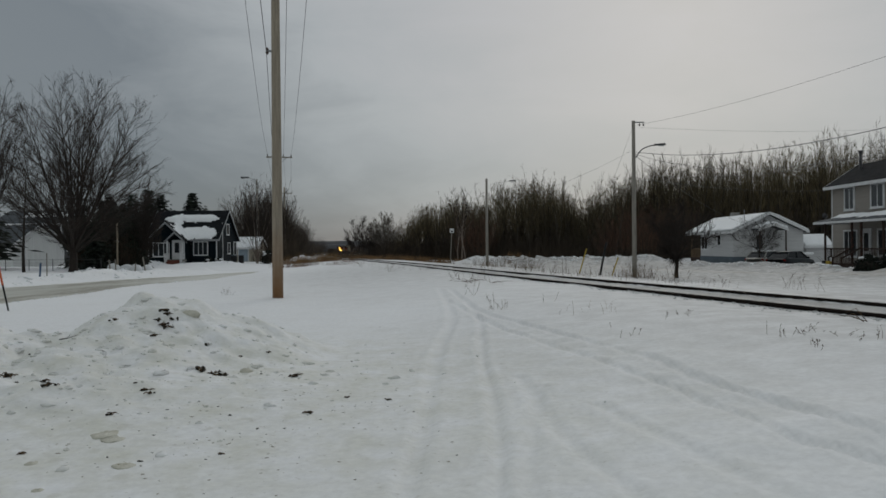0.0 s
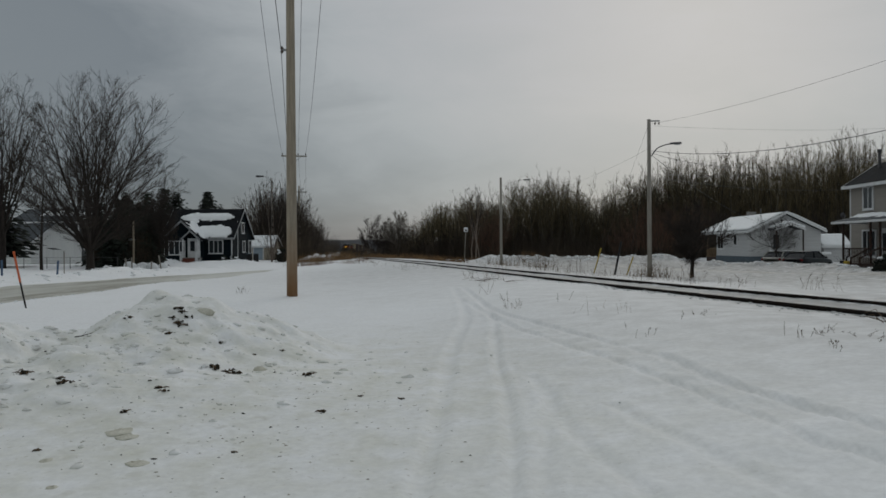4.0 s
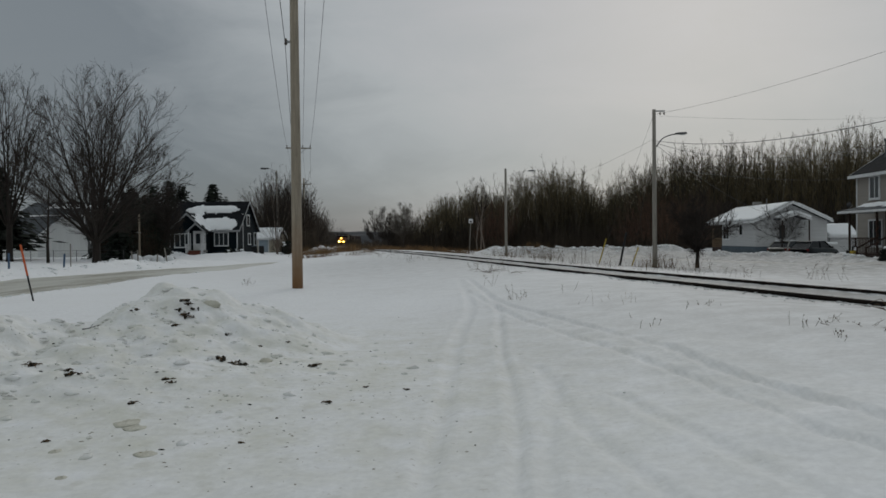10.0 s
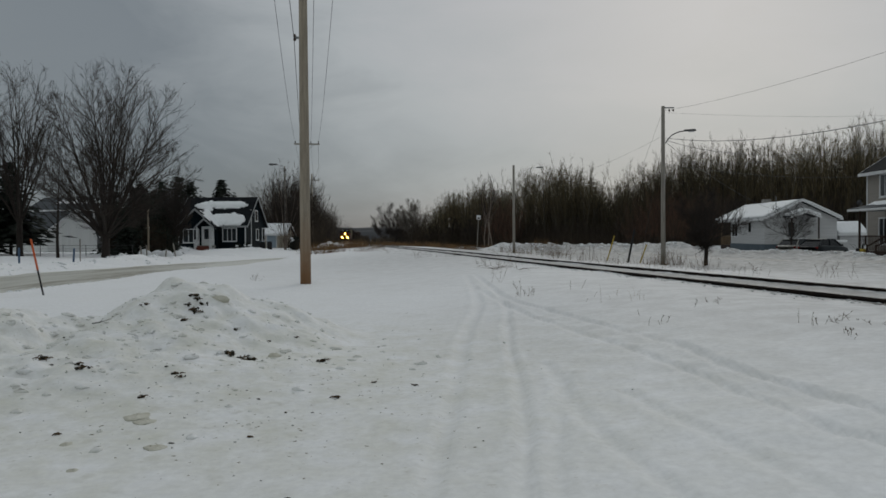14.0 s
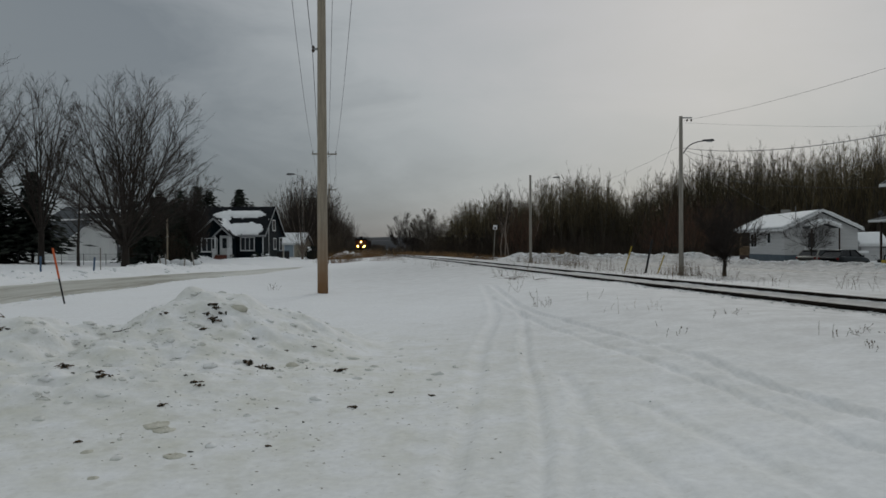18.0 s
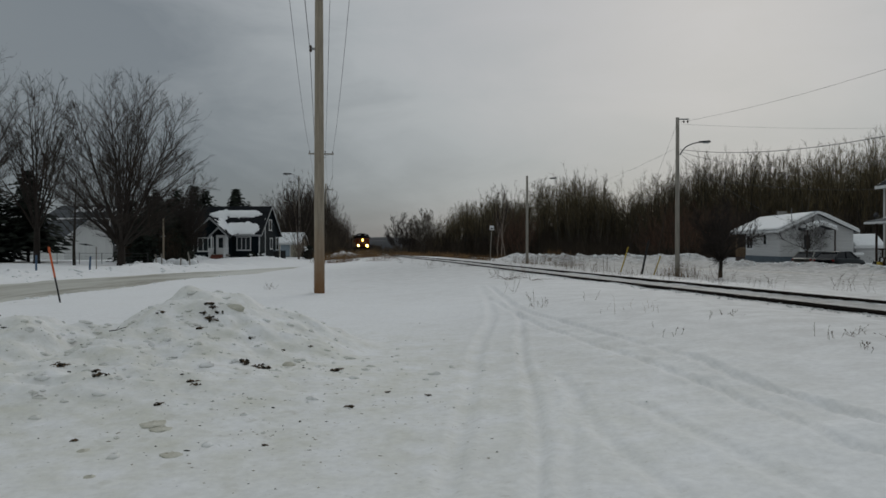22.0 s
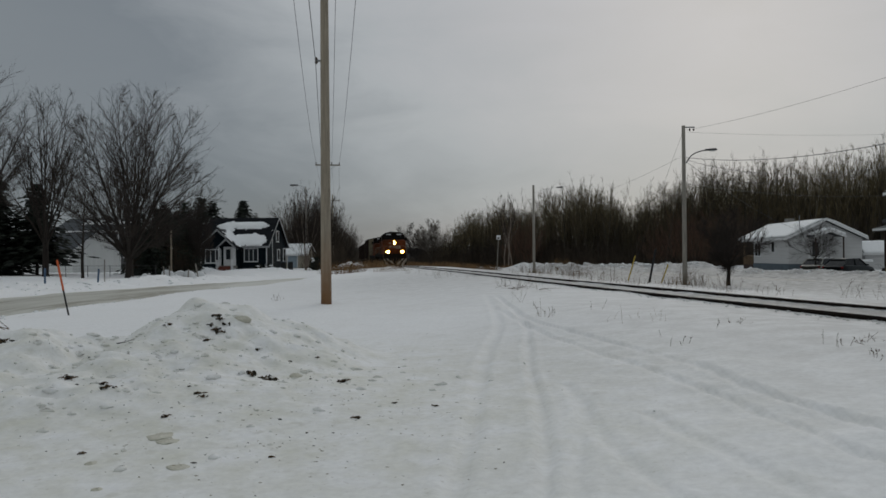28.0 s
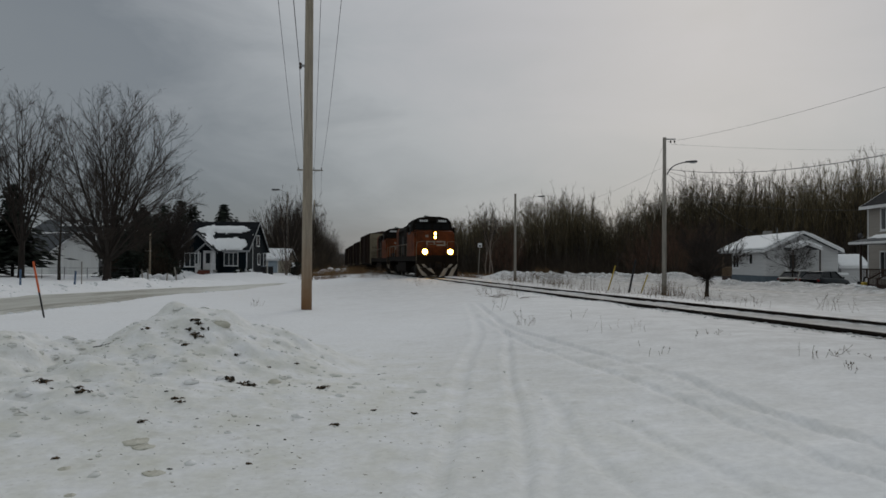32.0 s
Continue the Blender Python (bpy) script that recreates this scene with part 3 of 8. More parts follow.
    z = z - 0.08 * (1 - sstep(1.5, 2.4, d)) + 0.06 * np.exp(-((d - 2.7) / 0.6) ** 2)
    if fine:
        for k, rut in enumerate(RUTS):
            d = seg_dist(X, Y, rut) + 0.016 * vnoise(X, Y, 0.4, k % 6) + 0.010 * vnoise(X, Y, 0.23, (k + 2) % 6)
            keep = (1 - 0.55 * sstep(0, 0.9, vnoise(X, Y, 1.3, k % 6))) * sstep(26, 14, Y)
            w = RUT_WIDE[k]
            z = z - keep * RUT_DEEP[k] * np.exp(-(d / w) ** 4) + 0.35 * RUT_DEEP[k] * keep * np.exp(-((d - w * 1.55) / (w * 0.55)) ** 2)
        lane = np.exp(-(seg_dist(X, Y, [(2.6, 4), (2.2, 7.4), (1.2, 12)]) / 0.9) ** 2)
        z = z + lane * (0.016 * vnoise(X, Y, 0.34, 4) + 0.010 * vnoise(X, Y, 0.2, 2))
        z = z + 0.008 * vnoise(X, Y, 0.5, 5) + 0.02 * vnoise(X, Y, 1.7, 4)
    return z


def gz(x, y):
    return float(ground_z(x, y))


def axis(parts):
    out = [np.arange(a, b, st) for a, b, st in parts]
    return np.unique(np.round(np.concatenate(out), 4))


def grid_mesh(name, xs, ys, zf, mat):
    X, Y = np.meshgrid(xs, ys)
    Z = zf(X, Y)
    nx, ny = len(xs), len(ys)
    co = np.stack((X, Y, Z), -1).reshape(-1, 3)
    i = np.arange(nx * ny).reshape(ny, nx)
    q = np.stack((i[:-1, :-1], i[:-1, 1:], i[1:, 1:], i[1:, :-1]), -1).reshape(-1)
    me = bpy.data.meshes.new(name)
    me.vertices.add(len(co))
    me.vertices.foreach_set("co", co.ravel())
    me.loops.add(len(q))
    me.loops.foreach_set("vertex_index", q)
    me.polygons.add(len(q) // 4)
    me.polygons.foreach_set("loop_start", np.arange(0, len(q), 4))
    me.polygons.foreach_set("use_smooth", np.ones(len(q) // 4, bool))
    me.materials.append(mat)
    me.update(calc_edges=True)
    return me


far = np.geomspace(1.0, 3200.0, 40)
xs = np.concatenate((-45 - far[::-1], axis([(-45, -28, 0.6), (-28, -9, 0.36), (-9, -5.5, 0.1), (-5.5, -1.2, 0.052), (-1.2, 3.6, 0.05), (3.6, 5.0, 0.08), (5.0, 13, 0.13), (13, 27, 0.32), (27, 46, 0.8)]), 46 + far))
ys = np.concatenate((-12 - np.geomspace(1, 400, 12)[::-1], axis([(-12, 2, 0.6), (2, 3.6, 0.3), (3.6, 5.2, 0.07), (5.2, 10.8, 0.055), (10.8, 12.5, 0.07), (12.5, 20, 0.11), (20, 30, 0.22), (30, 76, 0.36), (76, 100, 0.6)]), 100 + np.geomspace(1.0, 3800.0, 60)))
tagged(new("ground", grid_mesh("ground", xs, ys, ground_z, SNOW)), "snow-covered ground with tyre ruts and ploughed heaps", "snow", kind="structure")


def ribbon(line, half_at, lift, mat, name, label, step=7):
    sh = Shape()
    pts = [Vector((x, y, 0)) for x, y in line]
    rows = []
    for i, p in enumerate(pts):
        d = (pts[min(i + 1, len(pts) - 1)] - pts[max(i - 1, 0)]).normalized()
        nrm = Vector((-d.y, d.x, 0))
        half = float(half_at(p.y))
        row = []
        for k in range(step):
            q = p + nrm * half * (2 * k / (step - 1) - 1)
            row.append((q.x, q.y, gz(q.x, q.y) + (lift if 0 < k < step - 1 else -0.06)))
        rows.append(row)
    vs = [q for r in rows for q in r]
    fs = [(i * step + k, i * step + k + 1, (i + 1) * step + k + 1, (i + 1) * step + k) for i in range(len(rows) - 1) for k in range(step - 1)]
    sh.add(vs, fs)
    return single(name, sh, mat, Matrix(), label, name, kind="structure", smooth=True)


ribbon(smooth_line(ROAD, 2), road_half, 0.05, ICE_ROAD, "road", "side road packed with grey-brown ice and snow")
ribbon(smooth_line(DRIVE, 2), lambda y: 1.5, 0.085, snow_material("driveway_snow", clean=(0.50, 0.49, 0.475), dirt=(0.27, 0.25, 0.22), dirty=1.4), "driveway", "snow-packed driveway beyond the railway")


def build_hills():
    rng = random.Random(77)
    for ring, (dist, hgt, label) in enumerate(((1500.0, 13.0, "low wooded rise beyond the valley"), (2600.0, 38.0, "far blue-grey wooded hills on the horizon"))):
        sh, cols = Shape(), 140
        for i in range(cols + 1):
            a = radians(-100 + 200 * i / cols)
            z = hgt * (0.72 + 0.28 * float(vnoise(a * 9, ring * 7.0, 1.0, ring)) + 0.07 * float(vnoise(a * 60, ring, 1.0, 2)))
            for r, zz in ((dist, -20.0), (dist * 1.06, z * 0.7), (dist * 1.14, z), (dist * 1.3, -20.0)):
                sh.v.append((math.sin(a) * r, math.cos(a) * r, zz))
        sh.f = [(i * 4 + k, i * 4 + k + 1, (i + 1) * 4 + k + 1, (i + 1) * 4 + k) for i in range(cols) for k in range(3)]
        single("backdrop_hills", sh, HILL, Matrix(), label, "hills", kind="structure", smooth=True)


build_hills()
# ---------------------------------------------------------------- railway
def rail_shape(side):
    """One rail along the track: foot, web, head."""
    prof = [(-0.07, 0.0), (0.07, 0.0), (0.07, 0.02), (0.012, 0.04), (0.012, 0.125), (0.037, 0.135), (0.037, 0.168),
            (0.03, 0.172), (-0.03, 0.172), (-0.037, 0.168), (-0.037, 0.135), (-0.012, 0.125), (-0.012, 0.04), (-0.07, 0.02)]
    sh, ring, n = Shape(), [], len(prof)
    ys = np.concatenate((np.arange(-50, 60, 2.0), np.arange(60, 300, 6.0), np.arange(300, 760, 15.0)))
    for y in ys:
        x, z = track_at(y)
        sl = float(np.interp(y, TRACK_Y, TRACK_SLOPE))
        k = 1 / math.sqrt(1 + sl * sl)
        for a, b in prof:
            o = a + side * GAUGE / 2
            ring.append((x + o * k, y - o * sl * k, z - 0.172 + b))
    fs = [(i * n + j, i * n + (j + 1) % n, (i + 1) * n + (j + 1) % n, (i + 1) * n + j) for i in range(len(ys) - 1) for j in range(n)]
    return sh.add(ring, fs)


def build_track():
    t = thing("railway_track", Matrix(), "single railway track with rusty rails in packed snow", "railway track", kind="structure")
    for side in (-1, 1):
        r = part("rail", rail_shape(side), RAIL_STEEL, t, "dark rusty steel rail")
        sh = Shape()
        ys = np.concatenate((np.arange(-50, 60, 2.0), np.arange(60, 300, 6.0), np.arange(300, 760, 15.0)))
        vs = []
        for y in ys:
            x, z = track_at(y)
            sl = float(np.interp(y, TRACK_Y, TRACK_SLOPE))
            k = 1 / math.sqrt(1 + sl * sl)
            for a, b in ((-0.026, 0.001), (-0.026, 0.004), (0.026, 0.004), (0.026, 0.001)):
                o = a + side * GAUGE / 2
                vs.append((x + o * k, y - o * sl * k, z + b))
        fs = [(i * 4 + j, i * 4 + j + 1, i * 4 + j + 5, i * 4 + j + 4) for i in range(len(ys) - 1) for j in range(3)]
        part("running_surface", sh.add(vs, fs), RAIL_TOP, r, "worn bright rail head")
    # packed, soiled snow between the rails
    sh, vs = Shape(), []
    rng = random.Random(5)
    cols = [-0.66, -0.62, -0.45, -0.2, 0.0, 0.2, 0.45, 0.62, 0.66]
    ys = np.concatenate((np.arange(-50, 4, 0.6), np.arange(4, 50, 0.22), np.arange(50, 60, 0.6), np.arange(60, 300, 5.0), np.arange(300, 760, 15.0)))
    for y in ys:
        x, z = track_at(y)
        sl = float(np.interp(y, TRACK_Y, TRACK_SLOPE))
        for o in cols:
            h = -0.10 if abs(o) > 0.63 else -0.045 - 0.03 * (abs(o) / 0.62) ** 3 + rng.uniform(-0.03, 0.022)
            vs.append((x + o, y - o * sl, z + h))
    n = len(cols)
    fs = [(i * n + j, i * n + j + 1, (i + 1) * n + j + 1, (i + 1) * n + j) for i in range(len(ys) - 1) for j in range(n - 1)]
    part("snow_between_rails", sh.add(vs, fs), TRACK_SNOW, t, "soiled snow packed between the rails", smooth=True)
    # ties, all but buried
    tie = Shape().box(-1.25, -0.11, -0.10, 1.25, 0.11, 0.0, 0.012).mesh("tie", BROWN_WOOD)
    for k in range(110):
        y = -12 + 0.56 * k
        x, z = track_at(y)
        sl = float(np.interp(y, TRACK_Y, TRACK_SLOPE))
        o = new("tie", tie)
        o.parent = t
        o.matrix_local = Matrix.Translation((x, y, z - 0.176)) @ Matrix.Rotation(-math.atan(sl), 4, "Z")


build_track()

# ---------------------------------------------------------------- poles, wires


def pole_part(parent, h, r0, r1, mat, base_mat=None, lean=(0, 0)):
    n = 9
    cut = 0.5
    if base_mat:
        part("pole_foot", Shape().tube([(0, 0, -0.5), (0, 0, 0.2), (lean[0] * cut / h, lean[1] * cut / h, cut)], [r0, r0, r0 + (r1 - r0) * cut / h], 14), base_mat, parent, "brown treated foot of the pole", True)
    z0 = cut if base_mat else -0.5
    pts = [(lean[0] * z / h, lean[1] * z / h, z) for z in np.linspace(z0, h, n)]
    part("shaft", Shape().tube(pts, [r0 + (r1 - r0) * max(p[2], 0) / h for p in pts], 14), mat, parent, "", True)


def crossarm(parent, z, half, dirx=1.0):
    part("crossarm", Shape().box(-half, -0.16, z - 0.06, half, -0.05 - 0.0, z + 0.06, 0.012), GREY_POLE, parent, "grey wooden crossarm")
    for sx in (-1, 1):
        part("arm_brace", Shape().tube([(sx * 0.6, -0.12, z - 0.05), (0.0, -0.12, z - 0.6)], 0.018, 5), STEEL_GREY, parent)
    for x in (-half + 0.1, 0.35, half - 0.1):
        part("insulator", Shape().tube([(x, -0.1, z + 0.05), (x, -0.1, z + 0.12), (x, -0.1, z + 0.16), (x, -0.1, z + 0.2), (x, -0.1, z + 0.26)], [0.02, 0.05, 0.03, 0.055, 0.03], 10), PORCELAIN, parent)


def wire(name, a, b, sag, r, label, group):
    a, b = Vector(a), Vector(b)
    pts = []
    n = 24
    for i in range(n + 1):
        t = i / n
        p = a.lerp(b, t)
        p.z -= 4 * sag * t * (1 - t)
        pts.append(p)
    return single(name, Shape().tube(pts, r, 5), WIRE, Matrix(), label, "wire", group)


MAIN_POLES = [(4.85, -24.0), (-4.72, 21.6), (-14.2, 66.0), (-23.4, 112.0), (-32.2, 158.0)]


def build_main_poles():
    for k, (x, y) in enumerate(MAIN_POLES):
        z = gz(x, y)
        p = thing("utility_pole", pose(x, y, z, 0, 0, 12), "tall round wooden utility pole with crossarm standing in snow", "utility pole", "poles along the railway")
        pole_part(p, 10.6, 0.158, 0.11, FOOT_POLE)
        crossarm(p, 9.7, 1.1)
        br = Shape().box(-0.24, -0.03, 7.0, -0.12, 0.03, 7.06, 0.008)
        part("bracket", br, STEEL_GREY, p)
        part("spool_insulator", Shape().tube([(-0.24, 0, 6.93), (-0.24, 0, 6.98), (-0.24, 0, 7.03), (-0.24, 0, 7.08), (-0.24, 0, 7.13)], [0.02, 0.05, 0.03, 0.05, 0.02], 10), PORCELAIN, p)
    c, s = math.cos(radians(12)), math.sin(radians(12))
    for (x0, y0), (x1, y1) in zip(MAIN_POLES[:-1], MAIN_POLES[1:]):
        for off, zz in ((-1.0, 9.95), (0.35, 9.95), (1.0, 9.95), (-0.26, 7.0)):
            wire("overhead_wire", (x0 + off * c, y0 + off * s, gz(x0, y0) + zz), (x1 + off * c, y1 + off * s, gz(x1, y1) + zz), 0.75, 0.009,
                 "thin dark overhead wire strung between poles", "overhead wires")


build_main_poles()


def lamp_arm(p, z, reach, rise, ang=0.0, r=0.018, head_size=0.75):
    c, s = math.cos(ang), math.sin(ang)
    pts = smooth_line([(0.1 * c, 0.1 * s, z), (0.35 * reach * c, 0.35 * reach * s, z + 0.62 * rise), (0.7 * reach * c, 0.7 * reach * s, z + 0.92 * rise), (reach * c, reach * s, z + rise)], 5)
    part("lamp_arm", Shape().tube(pts, r, 8), WIRE, p, "curved galvanised arm")
    m = Matrix.Translation((reach * c, reach * s, z + rise)) @ Matrix.Rotation(ang, 4, "Z") @ Matrix.Scale(head_size, 4)
    head = Shape()
    head.add([m @ Vector(v) for v in [(-0.1, -0.07, -0.03), (0.55, -0.12, -0.02), (0.62, 0, 0.0), (0.55, 0.12, -0.02), (-0.1, 0.07, -0.03),
                                     (-0.1, -0.05, 0.07), (0.5, -0.08, 0.10), (0.58, 0, 0.09), (0.5, 0.08, 0.10), (-0.1, 0.05, 0.07)]],
             [(4, 3, 2, 1, 0), (5, 6, 7, 8, 9)] + [(i, (i + 1) % 5, (i + 1) % 5 + 5, i + 5) for i in range(5)])
    part("lamp_head", head, DARK_STEEL, p, "grey cobra-head lamp, unlit")
    gl = Shape().box(0.15, -0.08, -0.075, 0.5, 0.08, -0.02, 0.02, m)
    part("lens", gl, WHITE_TRIM, p)


def build_lamp_pole(x, y, h, r0, lamp_z, reach, rise, label, ang=0.0, lean=(0, 0), name="street_lamp", mat=GREY_POLE, arm_r=0.018, head_size=0.75):
    p = thing(name, pose(x, y, gz(x, y)), label, "street lamp", "street lamps")
    pole_part(p, h, r0, r0 * 0.72, mat, None, lean)
    lamp_arm(p, lamp_z, reach, rise, ang, arm_r, head_size)
    return p


rp = build_lamp_pole(8.85, 35.0, 7.25, 0.108, 5.55, 1.0, 0.55, "grey wooden pole with street lamp and service wires beside the track", ang=radians(-8), arm_r=0.026)
part("service_bracket", Shape().box(0.05, -0.04, 7.15, 0.5, 0.04, 7.2, 0.01), STEEL_GREY, rp)
for bx in (0.28, 0.46):
    part("insulator", Shape().tube([(bx, 0, 7.0), (bx, 0, 7.06), (bx, 0, 7.12)], [0.02, 0.045, 0.02], 8), PORCELAIN, rp)
build_lamp_pole(3.55, 61.0, 7.1, 0.12, 6.45, 1.9, 0.4, "weathered wooden pole with a lamp beside the woods", ang=radians(-12), arm_r=0.006)
build_lamp_pole(-25.5, 104.0, 11.2, 0.11, 10.8, 1.3, 0.65, "street lamp standing among the bare trees", ang=radians(172), head_size=1.7)
build_lamp_pole(-24.6, 33.0, 8.6, 0.12, 7.9, 1.7, 0.6, "street lamp beside the icy road", ang=radians(0))


# ---------------------------------------------------------------- trees


def dome_gap(dome, p, d):
    """How far the crown's egg-shaped outline lies from p along d."""
    (cx, cz), (rx, rz) = dome
    a = Vector(((p.x - cx) / rx, p.y / rx, (p.z - cz) / rz))
    b = Vector((d.x / rx, d.y / rx, d.z / rz))
    qa, qb, qc = b.dot(b), a.dot(b), a.dot(a) - 1
    disc = qb * qb - qa * qc
    return max(0.0, (-qb + math.sqrt(disc)) / qa) if disc > 0 else 0.0


def grow(rng, height, r0, fork, spread, levels, kids, droop=0.0, up=0.35, bare=0.25, ratio=0.62, wob=0.12, splay=0.5, thick=1.0, dome=None):
    """Limbs of a bare tree as lists of points and radii."""
    limbs = []

    def limb(p, d, length, r, level):
        n = 5 if level < 2 else (3 if level < 3 else 2)
        pts, rad = [p], [r]
        q, dd = Vector(p), Vector(d)
        if dome:        # a limb ends where the crown's outline lies
            length = min(length, dome_gap(dome, q, dd) * (rng.uniform(0.72, 1.04) if level else rng.uniform(0.9, 1.02)) + 0.12)
        for i in range(n):
            dd = (dd + Vector((rng.gauss(0, wob), rng.gauss(0, wob), rng.gauss(0, wob) + up * 0.12 - droop * 0.1 * level))).normalized()
            q = q + dd * (length / n)
            pts.append(Vector(q))
            rad.append(max(r * (1 - ((0.62 if fork > 1 and not dome else 0.85) if level < levels else 0.8) * (i + 1) / n), 0.004))
        limbs.append((pts, rad, level))
        if level >= levels:
            return
        k = kids[min(level, len(kids) - 1)]
        for j in range(k):
            t = bare + (1 - bare) * (j + rng.random()) / k if level == 0 else 0.2 + 0.8 * (j + rng.random()) / k
            f = t * n
            i = min(int(f), n - 1)
            base = pts[i].lerp(pts[i + 1], f - i)
            along = (pts[i + 1] - pts[i]).normalized()
            side = Vector((rng.gauss(0, 1), rng.gauss(0, 1), rng.gauss(0, 0.6)))
            side = (side - along * side.dot(along)).normalized()
            a = rng.uniform(*spread)
            nd = (along * math.cos(a) + side * math.sin(a) + Vector((0, 0, up * 0.5))).normalized()
            rr = (rad[i] + (rad[i + 1] - rad[i]) * (f - i)) * rng.uniform(0.38, 0.6)
            limb(base, nd, length * ratio * rng.uniform(0.7, 1.15) * (1.15 - 0.45 * t), rr, level + 1)

    if fork <= 1:
        limb(Vector((0, 0, -0.15)), Vector((0, 0, 1)), height * 0.8, r0, 0)
    else:
        limbs.append(([Vector((0, 0, -0.15)), Vector((0, 0, 0.35)), Vector((0, 0, height * (0.14 if dome else 0.09)))], [r0 * 1.25, r0 * 1.02, r0 * 0.9], 0))
        for k in range(fork):
            w = 2 * math.pi * (k + rng.uniform(-0.25, 0.25)) / fork
            a = splay * (0.25 + 0.75 * ((k * 0.618) % 1.0)) if k else 0.06
            d = Vector((math.cos(w) * math.sin(a), math.sin(w) * math.sin(a), math.cos(a)))
            reach = 1 / math.sqrt((math.sin(a) / 0.40) ** 2 + (math.cos(a) / 0.62) ** 2) if not dome else 1.2
            limb(Vector((math.cos(w) * r0 * 0.4, math.sin(w) * r0 * 0.4, height * ((0.08 + 0.045 * (k % 3)) if dome else 0.07))), d, height * reach * rng.uniform(0.85, 1.05), r0 * rng.uniform(0.25, 0.4) * thick, 0)
    return limbs


def limb_shape(limbs, lo, hi, scale=1.0, thin=None):
    sh = Shape()
    for pts, rad, lev in limbs:
        if lev >= 3:        # the finest twigs: slim tapering slivers
            d = (pts[-1] - pts[0]).cross(Vector((0.35, 1.0, 0.2))).normalized()
            w = [max(rad[0] * 0.8, (thin or 0) * 1.1), max(rad[1] * 0.7, (thin or 0) * 0.9), (thin or 0.004) * 0.6]
            mid = pts[len(pts) // 2]
            sh.add([pts[0] + d * w[0], pts[0] - d * w[0], mid - d * w[1], mid + d * w[1], pts[-1] - d * w[2], pts[-1] + d * w[2]], [(0, 1, 2, 3), (3, 2, 4, 5)])
        elif lo <= lev <= hi:
            sh.tube(pts, [max(r, thin or 0) for r in rad], 7 if lev == 0 else (5 if lev == 1 else 3), cap=lev == 0)
    return sh


def bare_tree(x, y, seed, height, r0, fork, label, spread=(0.35, 0.8), levels=4, kids=(7, 5, 5, 4), name="bare_tree", group="", up=0.35, bark=BARK, twig=TWIG,
              bare=0.25, rz=0.0, ratio=0.62, thin=0.007, droop=0.0, wob=0.12, splay=0.5, thick=1.0, dome=None):
    rng = random.Random(seed)
    limbs = grow(rng, height, r0, fork, spread, levels, kids, up=up, bare=bare, ratio=ratio, droop=droop, wob=wob, splay=splay, thick=thick, dome=dome)
    t = thing(name, pose(x, y, gz(x, y), 0, 0, rz), label, "tree", group)
    for pts, rad, lev in [q for q in limbs if q[2] == 0]:
        part("trunk", Shape().tube(pts, rad, 8), bark, t, "", True)
    for pts, rad, lev in [q for q in limbs if q[2] == 1][:24]:
        part("limb", Shape().tube(pts, rad, 5, cap=False), bark, t, "", True)
    part("crown", limb_shape([q for q in limbs if q[2] > 1] + [q for q in limbs if q[2] == 1][24:], 1, 9, thin=thin), twig, t, "crown of fine bare twigs")
    return t


